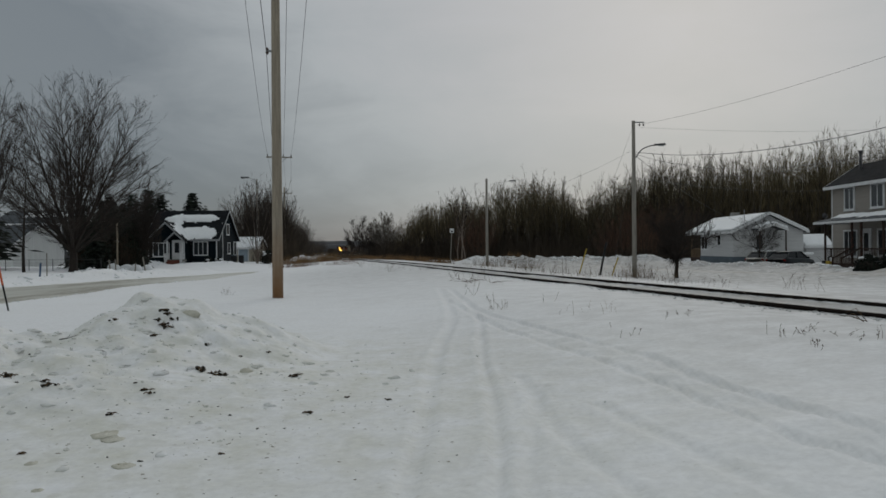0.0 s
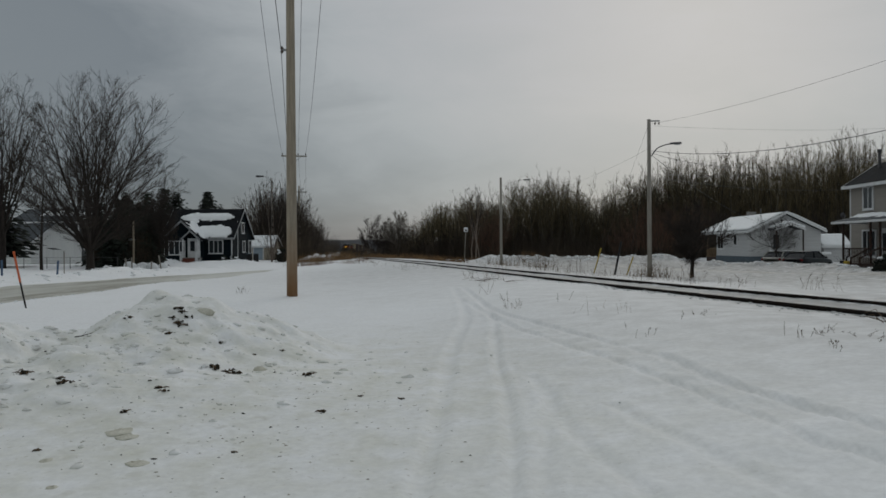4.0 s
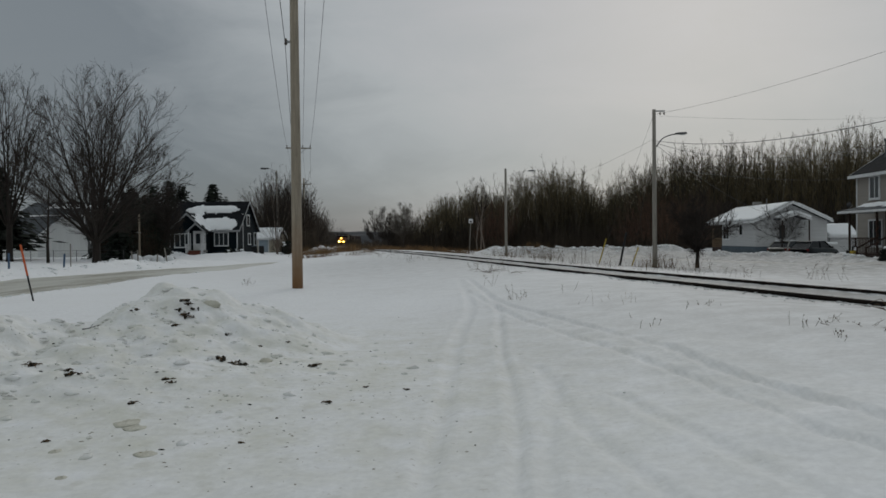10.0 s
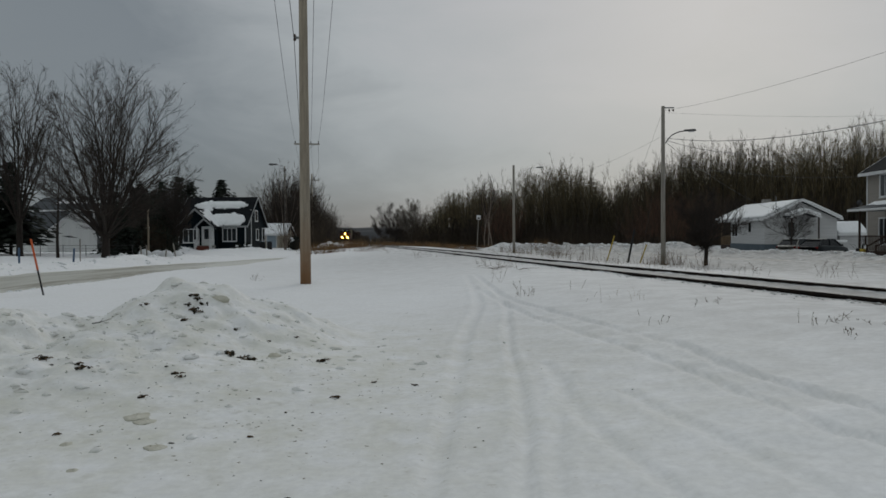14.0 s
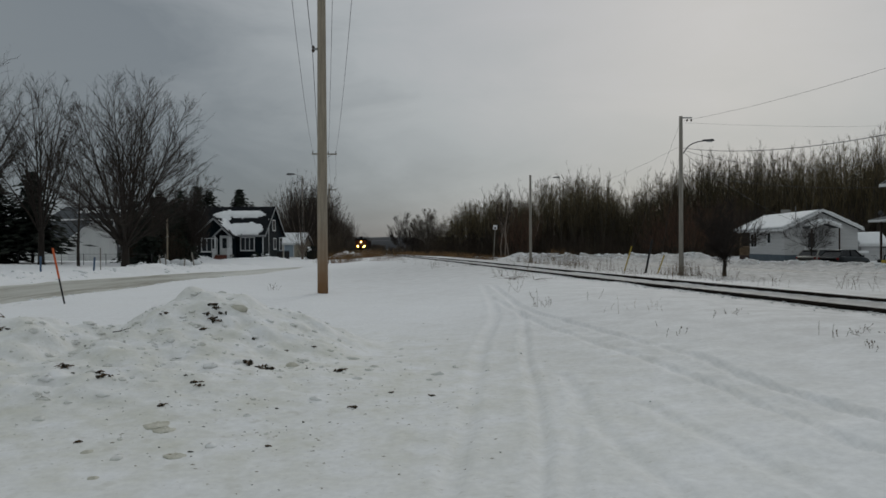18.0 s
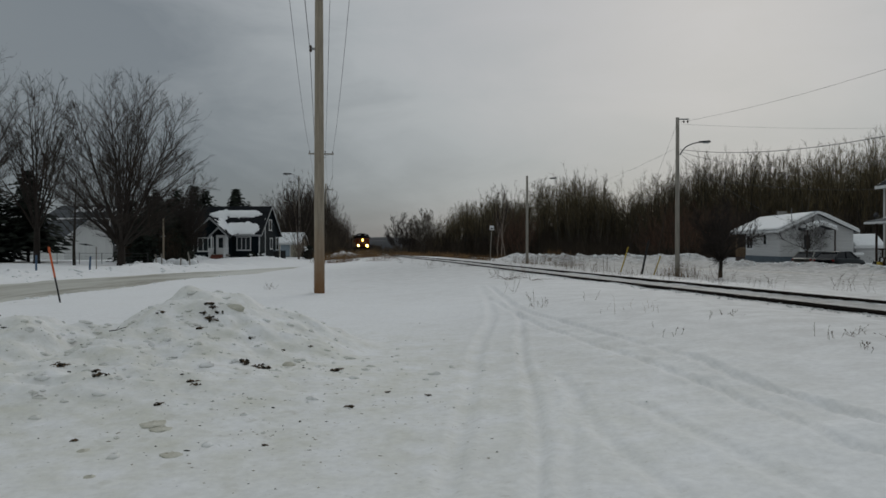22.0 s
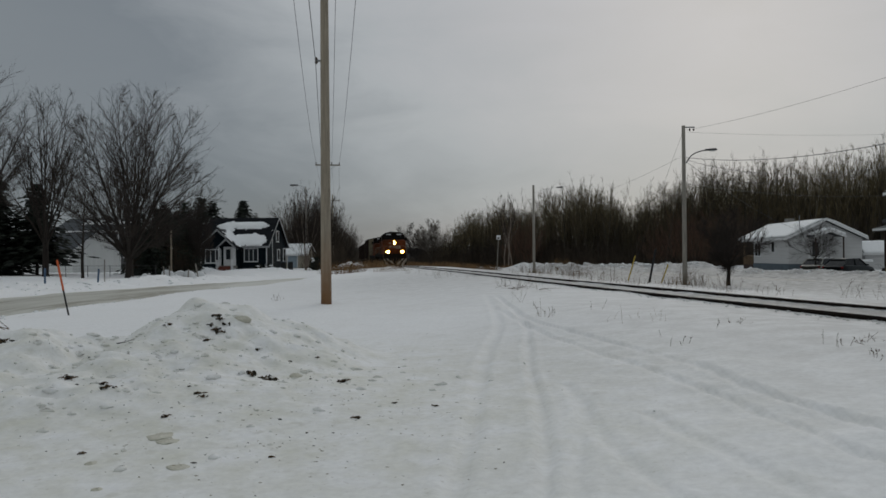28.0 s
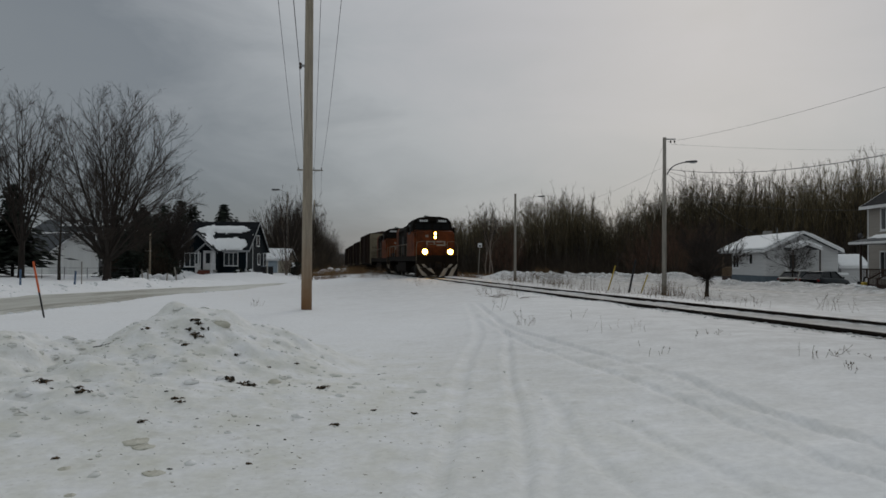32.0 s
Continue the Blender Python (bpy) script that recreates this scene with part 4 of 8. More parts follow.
def spruce(x, y, seed, height, radius, label, name="spruce_tree", snow=0.0, bare=0.06, taper=0.75):
    rng = random.Random(seed)
    t = thing(name, pose(x, y, gz(x, y)), label, "conifer", "conifers")
    part("trunk", Shape().tube([(0, 0, -0.2), (0, 0, height * 0.5), (0, 0, height)], [height * 0.018, height * 0.011, 0.01], 7), BARK_DARK, t, "", True)
    v, f, sv = [], [], []
    tiers = int(height * 3.4)
    for i in range(tiers):
        u = i / tiers
        z = height * (bare + (1 - bare) * u)
        r = radius * (1 - u) ** taper * rng.uniform(0.72, 1.12) + 0.12
        k = max(5, int(13 * (1 - u) + 4))
        for j in range(k):
            w = 2 * math.pi * (j + rng.random()) / k
            ln = r * rng.uniform(0.6, 1.12) * (1.0 + 0.45 * noise.noise((math.cos(w) * 1.3, math.sin(w) * 1.3, z * 0.45 + seed)))
            for s in range(5):      # fans of needles along each bough
                a, b = ln * (0.15 + 0.17 * s), ln * (0.15 + 0.17 * s + 0.3)
                dz0, dz1 = -0.3 * a + 0.1 * a * a / max(r, 0.3), -0.3 * b + 0.1 * b * b / max(r, 0.3)
                wd = (0.10 + 0.12 * radius * (1 - 0.6 * s / 5)) * rng.uniform(0.6, 1.3)
                c, sn = math.cos(w + rng.uniform(-0.25, 0.25)), math.sin(w + rng.uniform(-0.25, 0.25))
                q = len(v)
                h = rng.uniform(-0.22, 0.2)
                v += [(c * a, sn * a, z + dz0 + h), (c * (a + b) / 2 - sn * wd, sn * (a + b) / 2 + c * wd, z + (dz0 + dz1) / 2 - 0.09 + h),
                      (c * b, sn * b, z + dz1 + h - rng.uniform(0, 0.15)), (c * (a + b) / 2 + sn * wd, sn * (a + b) / 2 - c * wd, z + (dz0 + dz1) / 2 - 0.09 + h),
                      (c * (a + b) / 2, sn * (a + b) / 2, z + (dz0 + dz1) / 2 + 0.06 + h)]
                f += [(q, q + 1, q + 4), (q + 1, q + 2, q + 4), (q + 2, q + 3, q + 4), (q + 3, q, q + 4)]
            if rng.random() < snow:
                d = rng.uniform(0.5, 0.9) * ln
                sv.append((math.cos(w) * d, math.sin(w) * d, z - 0.28 * d + 0.04))
    sh = Shape()
    sh.v, sh.f = v, f
    part("crown", sh, NEEDLES, t, "dark green needle boughs")
    if sv:
        for p in sv:
            part("snow_clump", Shape().blob(p, (rng.uniform(0.15, 0.4), rng.uniform(0.15, 0.4), 0.09), rng, 0.3, 4, 7), ROOF_SNOW, t, "clump of snow on a bough", True)
    return t


def bend(rng, p, d, length, n, wob, lift):
    """Points along a limb that wavers a little and turns upwards."""
    pts, q, dd = [Vector(p)], Vector(p), Vector(d)
    for _ in range(n):
        dd = (dd + Vector((rng.gauss(0, wob), rng.gauss(0, wob), rng.gauss(0, wob) + lift))).normalized()
        q = q + dd * (length / n)
        pts.append(Vector(q))
    return pts


def branch_off(rng, pts, t, lo, hi, up):
    """A place on a limb and the direction of a shoot that leaves it there."""
    f = min(t, 0.999) * (len(pts) - 1)
    i = int(f)
    along = (pts[i + 1] - pts[i]).normalized()
    side = Vector((rng.gauss(0, 1), rng.gauss(0, 1), rng.gauss(0, 1)))
    side = (side - along * side.dot(along)).normalized()
    a = rng.uniform(lo, hi)
    return pts[i].lerp(pts[i + 1], f - i), (along * math.cos(a) + side * math.sin(a) + Vector((0, 0, up))).normalized()


def sliver(sh, rng, pts, w0, w1):
    """A thin twig as a tapering strip."""
    d = (pts[-1] - pts[0]).cross(Vector((rng.gauss(0, 1), rng.gauss(0, 1), rng.gauss(0, 0.4)))).normalized()
    n = len(pts) - 1
    k = len(sh.v)
    for i, p in enumerate(pts):
        w = w0 + (w1 - w0) * i / n
        sh.v += [tuple(p + d * w), tuple(p - d * w)]
    sh.f += [(k + 2 * i, k + 2 * i + 1, k + 2 * i + 3, k + 2 * i + 2) for i in range(n)]


def twiggy(stem, twigs, rng, pts, radii, n, reach, twig_n, sub_n, lo, thin, lift=0.10, angle=(0.45, 0.85)):
    """One stem with ascending branches, twigs on them and shoots on the twigs."""
    stem.tube(pts, radii, 4, cap=False)
    for j in range(n):
        t = lo + (0.985 - lo) * ((j + rng.random()) / n) ** 1.25
        base, d = branch_off(rng, pts, t, angle[0], angle[1], 0.12)
        u = (t - lo) / (1 - lo)
        ln = (reach * (1 - u) ** 0.75 * min(1.0, 0.45 + 2.2 * u) + 0.22) * rng.uniform(0.7, 1.2)
        br = bend(rng, base, d, ln, 2, 0.06, lift)
        fine = thin * (1.1 - 0.5 * u)
        sliver(twigs, rng, br, fine * 1.9, fine * 0.8)
        for _ in range(twig_n):
            b2, d2 = branch_off(rng, br, rng.uniform(0.1, 0.9), 0.3, 0.75, 0.1)
            tw = bend(rng, b2, d2, ln * rng.uniform(0.3, 0.65) + 0.1, 1, 0.05, lift)
            sliver(twigs, rng, tw, fine, fine * 0.55)
            for _ in range(sub_n):
                b3, d3 = branch_off(rng, tw, rng.uniform(0.1, 0.9), 0.25, 0.6, 0.2)
                sliver(twigs, rng, [b3, b3 + d3 * rng.uniform(0.2, 0.6)], fine * 0.7, fine * 0.45)


def pole_tree(rng, thin):
    """A slender tree of a close-grown wood, its leaders fanning out to a soft broom-like head, ten metres high."""
    stem, twigs = Shape(), Shape()
    fork = rng.uniform(1.6, 4.2)
    base = bend(rng, (0, 0, -0.2), (rng.gauss(0, 0.04), rng.gauss(0, 0.04), 1), fork, 2, 0.03, 0.03)
    r = rng.uniform(0.045, 0.085)
    stem.tube(base, [r, r * 0.9, r * 0.8], 4, cap=False)
    low = rng.uniform(0.02, 0.3)
    for k in range(3):
        w, a = 2.1 * k + rng.uniform(-0.5, 0.5), rng.uniform(0.02, 0.1) + 0.1 * k
        d = Vector((math.cos(w) * math.sin(a), math.sin(w) * math.sin(a), math.cos(a)))
        pts = bend(rng, base[-1], d, (10.0 - fork) * rng.uniform(0.84, 1.0), 5, 0.035, 0.02)
        rr = r * (0.8 if k == 0 else 0.55)
        twiggy(stem, twigs, rng, pts, [rr * (1 - 0.92 * i / 5) for i in range(6)], 9, rng.uniform(1.3, 2.2), 6, 1, low, thin, 0.05, (0.3, 0.8))
    return stem, twigs


def far_tree(rng, thin):
    """A bushy tree of few twigs, for the distance."""
    stem, twigs = Shape(), Shape()
    for k in range(4):
        w, a = 1.57 * (k + rng.uniform(-0.3, 0.3)), rng.uniform(0.05, 0.5)
        d = Vector((math.cos(w) * math.sin(a), math.sin(w) * math.sin(a), math.cos(a)))
        pts = bend(rng, d * 0.1 + Vector((0, 0, -0.2)), d, 10.2 * rng.uniform(0.75, 1.0), 4, 0.03, 0.05)
        twiggy(stem, twigs, rng, pts, [0.08 * (1 - 0.9 * i / 4) for i in range(5)], 9, 2.0, 3, 1, 0.15, thin)
    return stem, twigs


def bushy_tree(rng, thin):
    """A many-stemmed bushy tree with a rounded head, ten metres high."""
    stem, twigs = Shape(), Shape()
    for k in range(7):
        w, a = 2.4 * k + rng.uniform(-0.4, 0.4), 0.06 + 0.5 * (k / 7) ** 0.8
        d = Vector((math.cos(w) * math.sin(a), math.sin(w) * math.sin(a), math.cos(a)))
        pts = bend(rng, d * 0.1 + Vector((0, 0, -0.2)), d, 10.0 * (1 - 0.45 * a) * rng.uniform(0.88, 1.0), 5, 0.03, 0.03)
        r = rng.uniform(0.04, 0.075)
        twiggy(stem, twigs, rng, pts, [r * (1 - 0.93 * i / 5) for i in range(6)], 9, 1.7, 4, 1, 0.15, thin, 0.07, (0.3, 0.8))
    return stem, twigs


def woods(name, label, spots, seed, make=pole_tree, mats=None, kinds=9, thin=0.0122):
    """A wood of many bare stems, joined; each spot is x, y and the tree's height."""
    rng = random.Random(seed)
    temps = []
    for k in range(kinds):
        stem, twigs = make(random.Random(seed * 31 + k), thin)
        temps.append((np.array(stem.v + twigs.v), np.array(stem.f + [tuple(i + len(stem.v) for i in f) for f in twigs.f]), len(stem.f)))
    V, F, M, base = [], [], [], 0
    heights = ground_z([q[0] for q in spots], [q[1] for q in spots])
    for k, (x, y, hgt) in enumerate(spots):
        v, f, n_stem = temps[rng.randrange(kinds)]
        w = rng.uniform(0, 6.283)
        c, s = math.cos(w), math.sin(w)
        sc = hgt / 10.0
        g = rng.uniform(0.85, 1.2) * sc ** 0.6
        lx, ly = rng.gauss(0, 0.03), rng.gauss(0, 0.03)
        p = np.empty_like(v)
        p[:, 0] = (v[:, 0] * c - v[:, 1] * s) * g + v[:, 2] * lx + x
        p[:, 1] = (v[:, 0] * s + v[:, 1] * c) * g + v[:, 2] * ly + y
        p[:, 2] = v[:, 2] * sc + float(heights[k])
        V.append(p)
        F.append(f + base)
        M.append((np.arange(len(f)) >= n_stem).astype(np.int32))
        base += len(v)
    V, F, M = np.concatenate(V), np.concatenate(F), np.concatenate(M)
    me = bpy.data.meshes.new(name)
    me.vertices.add(len(V))
    me.vertices.foreach_set("co", V.ravel())
    me.loops.add(F.size)
    me.loops.foreach_set("vertex_index", F.ravel())
    me.polygons.add(len(F))
    me.polygons.foreach_set("loop_start", np.arange(0, F.size, 4))
    for m in mats or (WOODS, WOOD_TWIGS):
        me.materials.append(m)
    me.polygons.foreach_set("material_index", M)
    me.update(calc_edges=True)
    return tagged(new(name, me), label, "woods", kind="stuff")


def scatter(line, depth, n, seed, hlo, hhi, gap=None):
    """Spots in a belt behind a line, each with a height factor."""
    rng = random.Random(seed)
    out = []
    for _ in range(n):
        k = rng.random() * (len(line) - 1)
        i = min(int(k), len(line) - 2)
        (ax, ay), (bx, by) = line[i], line[i + 1]
        t = k - i
        d = depth * rng.random() ** 1.5
        nx, ny = -(by - ay), bx - ax
        ln = math.hypot(nx, ny)
        out.append((ax + (bx - ax) * t + nx / ln * d, ay + (by - ay) * t + ny / ln * d, rng.uniform(hlo, hhi)))
    return out


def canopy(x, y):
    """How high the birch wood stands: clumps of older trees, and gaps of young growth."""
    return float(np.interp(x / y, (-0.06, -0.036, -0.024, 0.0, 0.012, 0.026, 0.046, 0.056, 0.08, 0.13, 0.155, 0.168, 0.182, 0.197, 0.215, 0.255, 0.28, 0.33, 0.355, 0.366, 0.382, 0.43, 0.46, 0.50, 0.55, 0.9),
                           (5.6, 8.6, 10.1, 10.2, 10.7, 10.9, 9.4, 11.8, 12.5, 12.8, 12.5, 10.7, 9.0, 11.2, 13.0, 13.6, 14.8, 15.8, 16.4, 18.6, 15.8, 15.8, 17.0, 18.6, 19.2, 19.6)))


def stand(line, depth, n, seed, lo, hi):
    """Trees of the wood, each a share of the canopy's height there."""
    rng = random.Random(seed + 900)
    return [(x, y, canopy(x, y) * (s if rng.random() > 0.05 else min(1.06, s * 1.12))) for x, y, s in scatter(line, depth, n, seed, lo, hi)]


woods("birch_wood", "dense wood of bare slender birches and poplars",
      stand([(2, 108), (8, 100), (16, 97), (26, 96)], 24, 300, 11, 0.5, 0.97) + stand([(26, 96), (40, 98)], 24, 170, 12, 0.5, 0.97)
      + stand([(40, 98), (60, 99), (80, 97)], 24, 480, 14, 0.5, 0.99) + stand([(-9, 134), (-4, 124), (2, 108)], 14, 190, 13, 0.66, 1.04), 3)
woods("railside_wood", "belt of bare bushy trees along the railway", [(x, y, 9.3 * s) for x, y, s in scatter([(-23, 112), (-26.3, 134), (-30.2, 165), (-37.2, 200), (-48.2, 270), (-59, 400)], 8, 150, 21, 0.8, 1.1)
      + scatter([(-23.0, 106), (-25.5, 116)], 5, 48, 22, 1.05, 1.46)], 4, bushy_tree, (THICKET, DUSKY_TWIGS), 6, 0.0125)
woods("distant_wood", "distant bare trees beyond the railway bend", [(x, y, 8.0 * s) for x, y, s in scatter([(-52, 420), (-20, 380), (-22, 230), (-16, 170)], 40, 120, 23, 0.6, 0.9)
      + scatter([(-70, 300), (-85, 380), (-88, 450)], 30, 50, 24, 0.7, 1.0)], 5, far_tree, (THICKET, DUSKY_TWIGS), 4, 0.022)
woods("understory", "brown twiggy young growth along the wood's edge", [(x, y, 4.6 * s) for x, y, s in scatter([(-11, 137), (-4, 121), (2, 105), (8, 98), (16, 95.5), (26, 94.5)], 14, 85, 31, 0.6, 1.5)
      + scatter([(26, 94.5), (40, 96), (60, 97), (84, 96)], 14, 85, 32, 0.8, 1.9)], 6, bushy_tree, (THICKET, DUSKY_TWIGS), 6, 0.013)
woods("red_thicket", "dense thicket of reddish-brown twigs at the wood's edge", [(x, y, 6.4 * s) for x, y, s in scatter([(21.5, 84), (25, 86), (29, 88)], 7, 34, 35, 0.7, 1.3)
      + scatter([(1.8, 97.5), (5.0, 96.5)], 4, 14, 36, 0.8, 1.25)], 9, bushy_tree, (THICKET, RED_TWIGS), 5, 0.011)
woods("bend_wood", "low dark trees at the bend of the railway", [(x, y, 4.5 * s) for x, y, s in scatter([(-18.0, 168), (-14.0, 152), (-8.5, 140)], 9, 84, 34, 0.6, 1.2)], 8, bushy_tree, (THICKET, DUSKY_TWIGS), 4, 0.021)
woods("valley_wood", "low far trees down in the valley", [(x, y, 8.0 * s) for x, y, s in scatter([(-110, 520), (-60, 520), (-20, 500)], 70, 110, 33, 0.5, 0.85)], 7, far_tree, (THICKET, DUSKY_TWIGS), 3, 0.045)


def spreading_tree(x, y, seed, dome, trunk_h, r0, leaders, label, lean=(0.06, 1.12), side_n=21, twig_n=9, shoot_n=5, thin=0.0088, bark=BARK, twig=TWIG, straight=0.035):
    """A bare broad tree: leaders fan out from a short trunk to an egg-shaped outline, with rising side shoots."""
    rng = random.Random(seed)
    t = thing("bare_tree", pose(x, y, gz(x, y)), label, "tree", "yard trees")
    part("trunk", Shape().tube([(0, 0, -0.2), (0, 0, 0.3), (0.02, 0, trunk_h * 0.6), (0.03, 0, trunk_h)], [r0 * 1.3, r0 * 1.02, r0 * 0.9, r0 * 0.8], 10), bark, t, "", True)
    crown = Shape()
    for k in range(leaders):
        w = 2.4 * k + rng.uniform(-0.3, 0.3)
        a = lean[0] + (lean[1] - lean[0]) * ((k + 0.5) / leaders) ** 0.85
        d = Vector((math.cos(w) * math.sin(a), math.sin(w) * math.sin(a), math.cos(a)))
        p = Vector((math.cos(w) * r0 * 0.3, math.sin(w) * r0 * 0.3, trunk_h * rng.uniform(0.72, 1.0)))
        ln = dome_gap(dome, p, d) * rng.uniform(0.93, 1.06)
        pts = bend(rng, p, d, ln, 8, straight, 0.012)
        r = r0 * rng.uniform(0.26, 0.42)
        part("limb", Shape().tube(pts, [r * (1 - 0.93 * (i / 8) ** 0.8) + 0.004 for i in range(9)], 6, cap=False), bark, t, "", True)
        for j in range(side_n):
            f = 0.2 + 0.79 * (j + rng.random()) / side_n
            base, sd = branch_off(rng, pts, f, 0.4, 0.9, 0.06)
            sl = min((0.5 * (1.0 - f) + 0.11) * ln * rng.uniform(0.6, 1.15), dome_gap(dome, base, sd) * rng.uniform(0.85, 1.08) + 0.25)
            br = bend(rng, base, sd, sl, 4, 0.05, 0.05)
            rr = max(thin * 1.3, 0.010 * sl)
            crown.tube(br, [rr, rr * 0.85, rr * 0.65, rr * 0.5, thin * 0.7], 3, cap=False)
            for i in range(twig_n):
                b2, d2 = branch_off(rng, br, 0.15 + 0.85 * (i + rng.random()) / twig_n, 0.3, 0.75, 0.1)
                tl = sl * rng.uniform(0.18, 0.42) + 0.15
                tw = bend(rng, b2, d2, tl, 2, 0.06, 0.06)
                sliver(crown, rng, tw, thin, thin * 0.6)
                for _ in range(shoot_n):
                    b3, d3 = branch_off(rng, tw, rng.uniform(0.15, 1.0), 0.3, 0.75, 0.1)
                    sliver(crown, rng, [b3, b3 + d3 * rng.uniform(0.15, 0.5)], thin * 0.75, thin * 0.45)
    part("crown", crown, twig, t, "crown of fine bare twigs")
    return t


spreading_tree(-28.1, 57.5, 7, ((0.9, 7.7), (6.3, 6.7)), 1.9, 0.30, 25, "spreading bare maple in a snowy front yard")
spreading_tree(-37.0, 61.0, 8, ((0.4, 9.0), (3.7, 6.9)), 3.4, 0.26, 13, "tall bare tree beside dark conifers", lean=(0.04, 0.5), side_n=15, twig_n=7, shoot_n=3, thin=0.0085)
spreading_tree(-40.0, 55.5, 43, ((0.3, 10.7), (5.0, 8.6)), 3.2, 0.38, 15, "tall bare tree by the road", lean=(0.05, 0.75), side_n=21, twig_n=9, shoot_n=3, thin=0.0085)
bare_tree(-28.7, 51.8, 9, 8.6, 0.12, 1, "slim young bare tree by the road", spread=(0.8, 1.3), levels=3, kids=(16, 6, 5), group="yard trees", up=0.15, ratio=0.36, wob=0.03, bare=0.2)
# ---------------------------------------------------------------- houses


def window(parent, m, w, h, cols=2, rows=1, frame_w=0.09, trim=WHITE_TRIM, name="window", label="white-framed window"):
    """A window set on a wall: m puts its lower middle, with local -y pointing outwards."""
    a, d = frame_w, 0.07
    ring = [(-w / 2 - a, -a), (w / 2 + a, -a), (w / 2 + a, h + a), (-w / 2 - a, h + a), (-w / 2, 0), (w / 2, 0), (w / 2, h), (-w / 2, h)]
    vs = [m @ Vector((x, y, z)) for y in (-d, 0.02) for x, z in ring]
    fs = []
    for i in range(4):
        k = (i + 1) % 4
        fs += [(i, k, k + 4, i + 4), (i + 8, i + 12, k + 12, k + 8), (i, i + 8, k + 8, k), (i + 4, k + 4, k + 12, i + 12)]
    ob = part(name, Shape().add(vs, fs), trim, parent, label)
    for i in range(1, cols):
        x = -w / 2 + w * i / cols
        part("mullion", Shape().box(x - 0.035, -d + 0.02, 0, x + 0.035, 0.02, h, 0.008, m), trim, ob)
    for i in range(1, rows):
        z = h * i / rows
        part("mullion", Shape().box(-w / 2, -d + 0.02, z - 0.03, w / 2, 0.02, z + 0.03, 0.008, m), trim, ob)
    part("sill", Shape().box(-w / 2 - a - 0.03, -d - 0.04, -a - 0.04, w / 2 + a + 0.03, 0.0, -a, 0.01, m), trim, ob)
    for i in range(cols):
        for j in range(rows):
            x0, x1 = -w / 2 + w * i / cols + 0.03 * (i > 0), -w / 2 + w * (i + 1) / cols - 0.03 * (i < cols - 1)
            z0, z1 = h * j / rows, h * (j + 1) / rows
            part("pane", Shape().box(x0, -0.035, z0, x1, -0.015, z1, 0, m), GLASS, ob, "dark reflecting pane")
    return ob


def door(parent, m, w=0.9, h=2.05, mat=WHITE_TRIM, glass=True, name="door", label="white panelled door with a glass pane"):
    d = part(name, Shape().box(-w / 2, -0.05, 0, w / 2, 0.0, h, 0.012, m), mat, parent, label)
    part("door_frame", Shape().box(-w / 2 - 0.1, -0.07, 0, -w / 2, 0.0, h + 0.1, 0.01, m).box(w / 2, -0.07, 0, w / 2 + 0.1, 0.0, h + 0.1, 0.01, m)
         .box(-w / 2, -0.07, h, w / 2, 0.0, h + 0.1, 0.01, m), WHITE_TRIM, d)
    if glass:
        part("pane", Shape().box(-w * 0.28, -0.065, h * 0.35, w * 0.28, -0.05, h * 0.9, 0, m), GLASS, d, "dark reflecting pane")
    part("handle", Shape().tube([m @ Vector((w * 0.4, -0.05, 1.0)), m @ Vector((w * 0.4, -0.11, 1.0)), m @ Vector((w * 0.28, -0.11, 1.0))], 0.013, 6), STEEL_GREY, d, "metal lever handle")
    return d


def snow_sheet(parent, o, eu, ev, nu, nv, mask, thick, mat=None, name="roof_snow", label="uneven layer of snow on the roof", seed=1):
    """Snow lying on a slope: o is a corner, eu and ev its edges; mask(u, v) gives how deep."""
    o, eu, ev = Vector(o), Vector(eu), Vector(ev)
    nrm = eu.cross(ev).normalized()
    if nrm.z < 0:
        nrm = -nrm
    rng = random.Random(seed)
    dep = [[0.0] * (nv + 1) for _ in range(nu + 1)]
    for i in range(nu + 1):
        for j in range(nv + 1):
            d = max(0.0, min(1.0, mask(i / nu, j / nv)))
            dep[i][j] = d * thick * rng.uniform(0.85, 1.12)
    sh, idx = Shape(), {}

    def vid(i, j, top):
        if (i, j, top) not in idx:
            idx[i, j, top] = len(sh.v)
            p = o + eu * (i / nu) + ev * (j / nv) + nrm * ((dep[i][j] if top else 0.0) + 0.004)
            sh.v.append(tuple(p))
        return idx[i, j, top]

    on = {(i, j) for i in range(nu) for j in range(nv) if dep[i][j] + dep[i + 1][j] + dep[i][j + 1] + dep[i + 1][j + 1] > thick * 0.5}
    for i, j in on:
        sh.f.append((vid(i, j, 1), vid(i + 1, j, 1), vid(i + 1, j + 1, 1), vid(i, j + 1, 1)))
        for (a, b), nb in ((((i, j), (i + 1, j)), (i, j - 1)), (((i + 1, j), (i + 1, j + 1)), (i + 1, j)), (((i + 1, j + 1), (i, j + 1)), (i, j + 1)), (((i, j + 1), (i, j)), (i - 1, j))):
            if nb not in on:
                sh.f.append((vid(*a, 0), vid(*b, 0), vid(*b, 1), vid(*a, 1)))
    return part(name, sh, mat or ROOF_SNOW, parent, label, True)


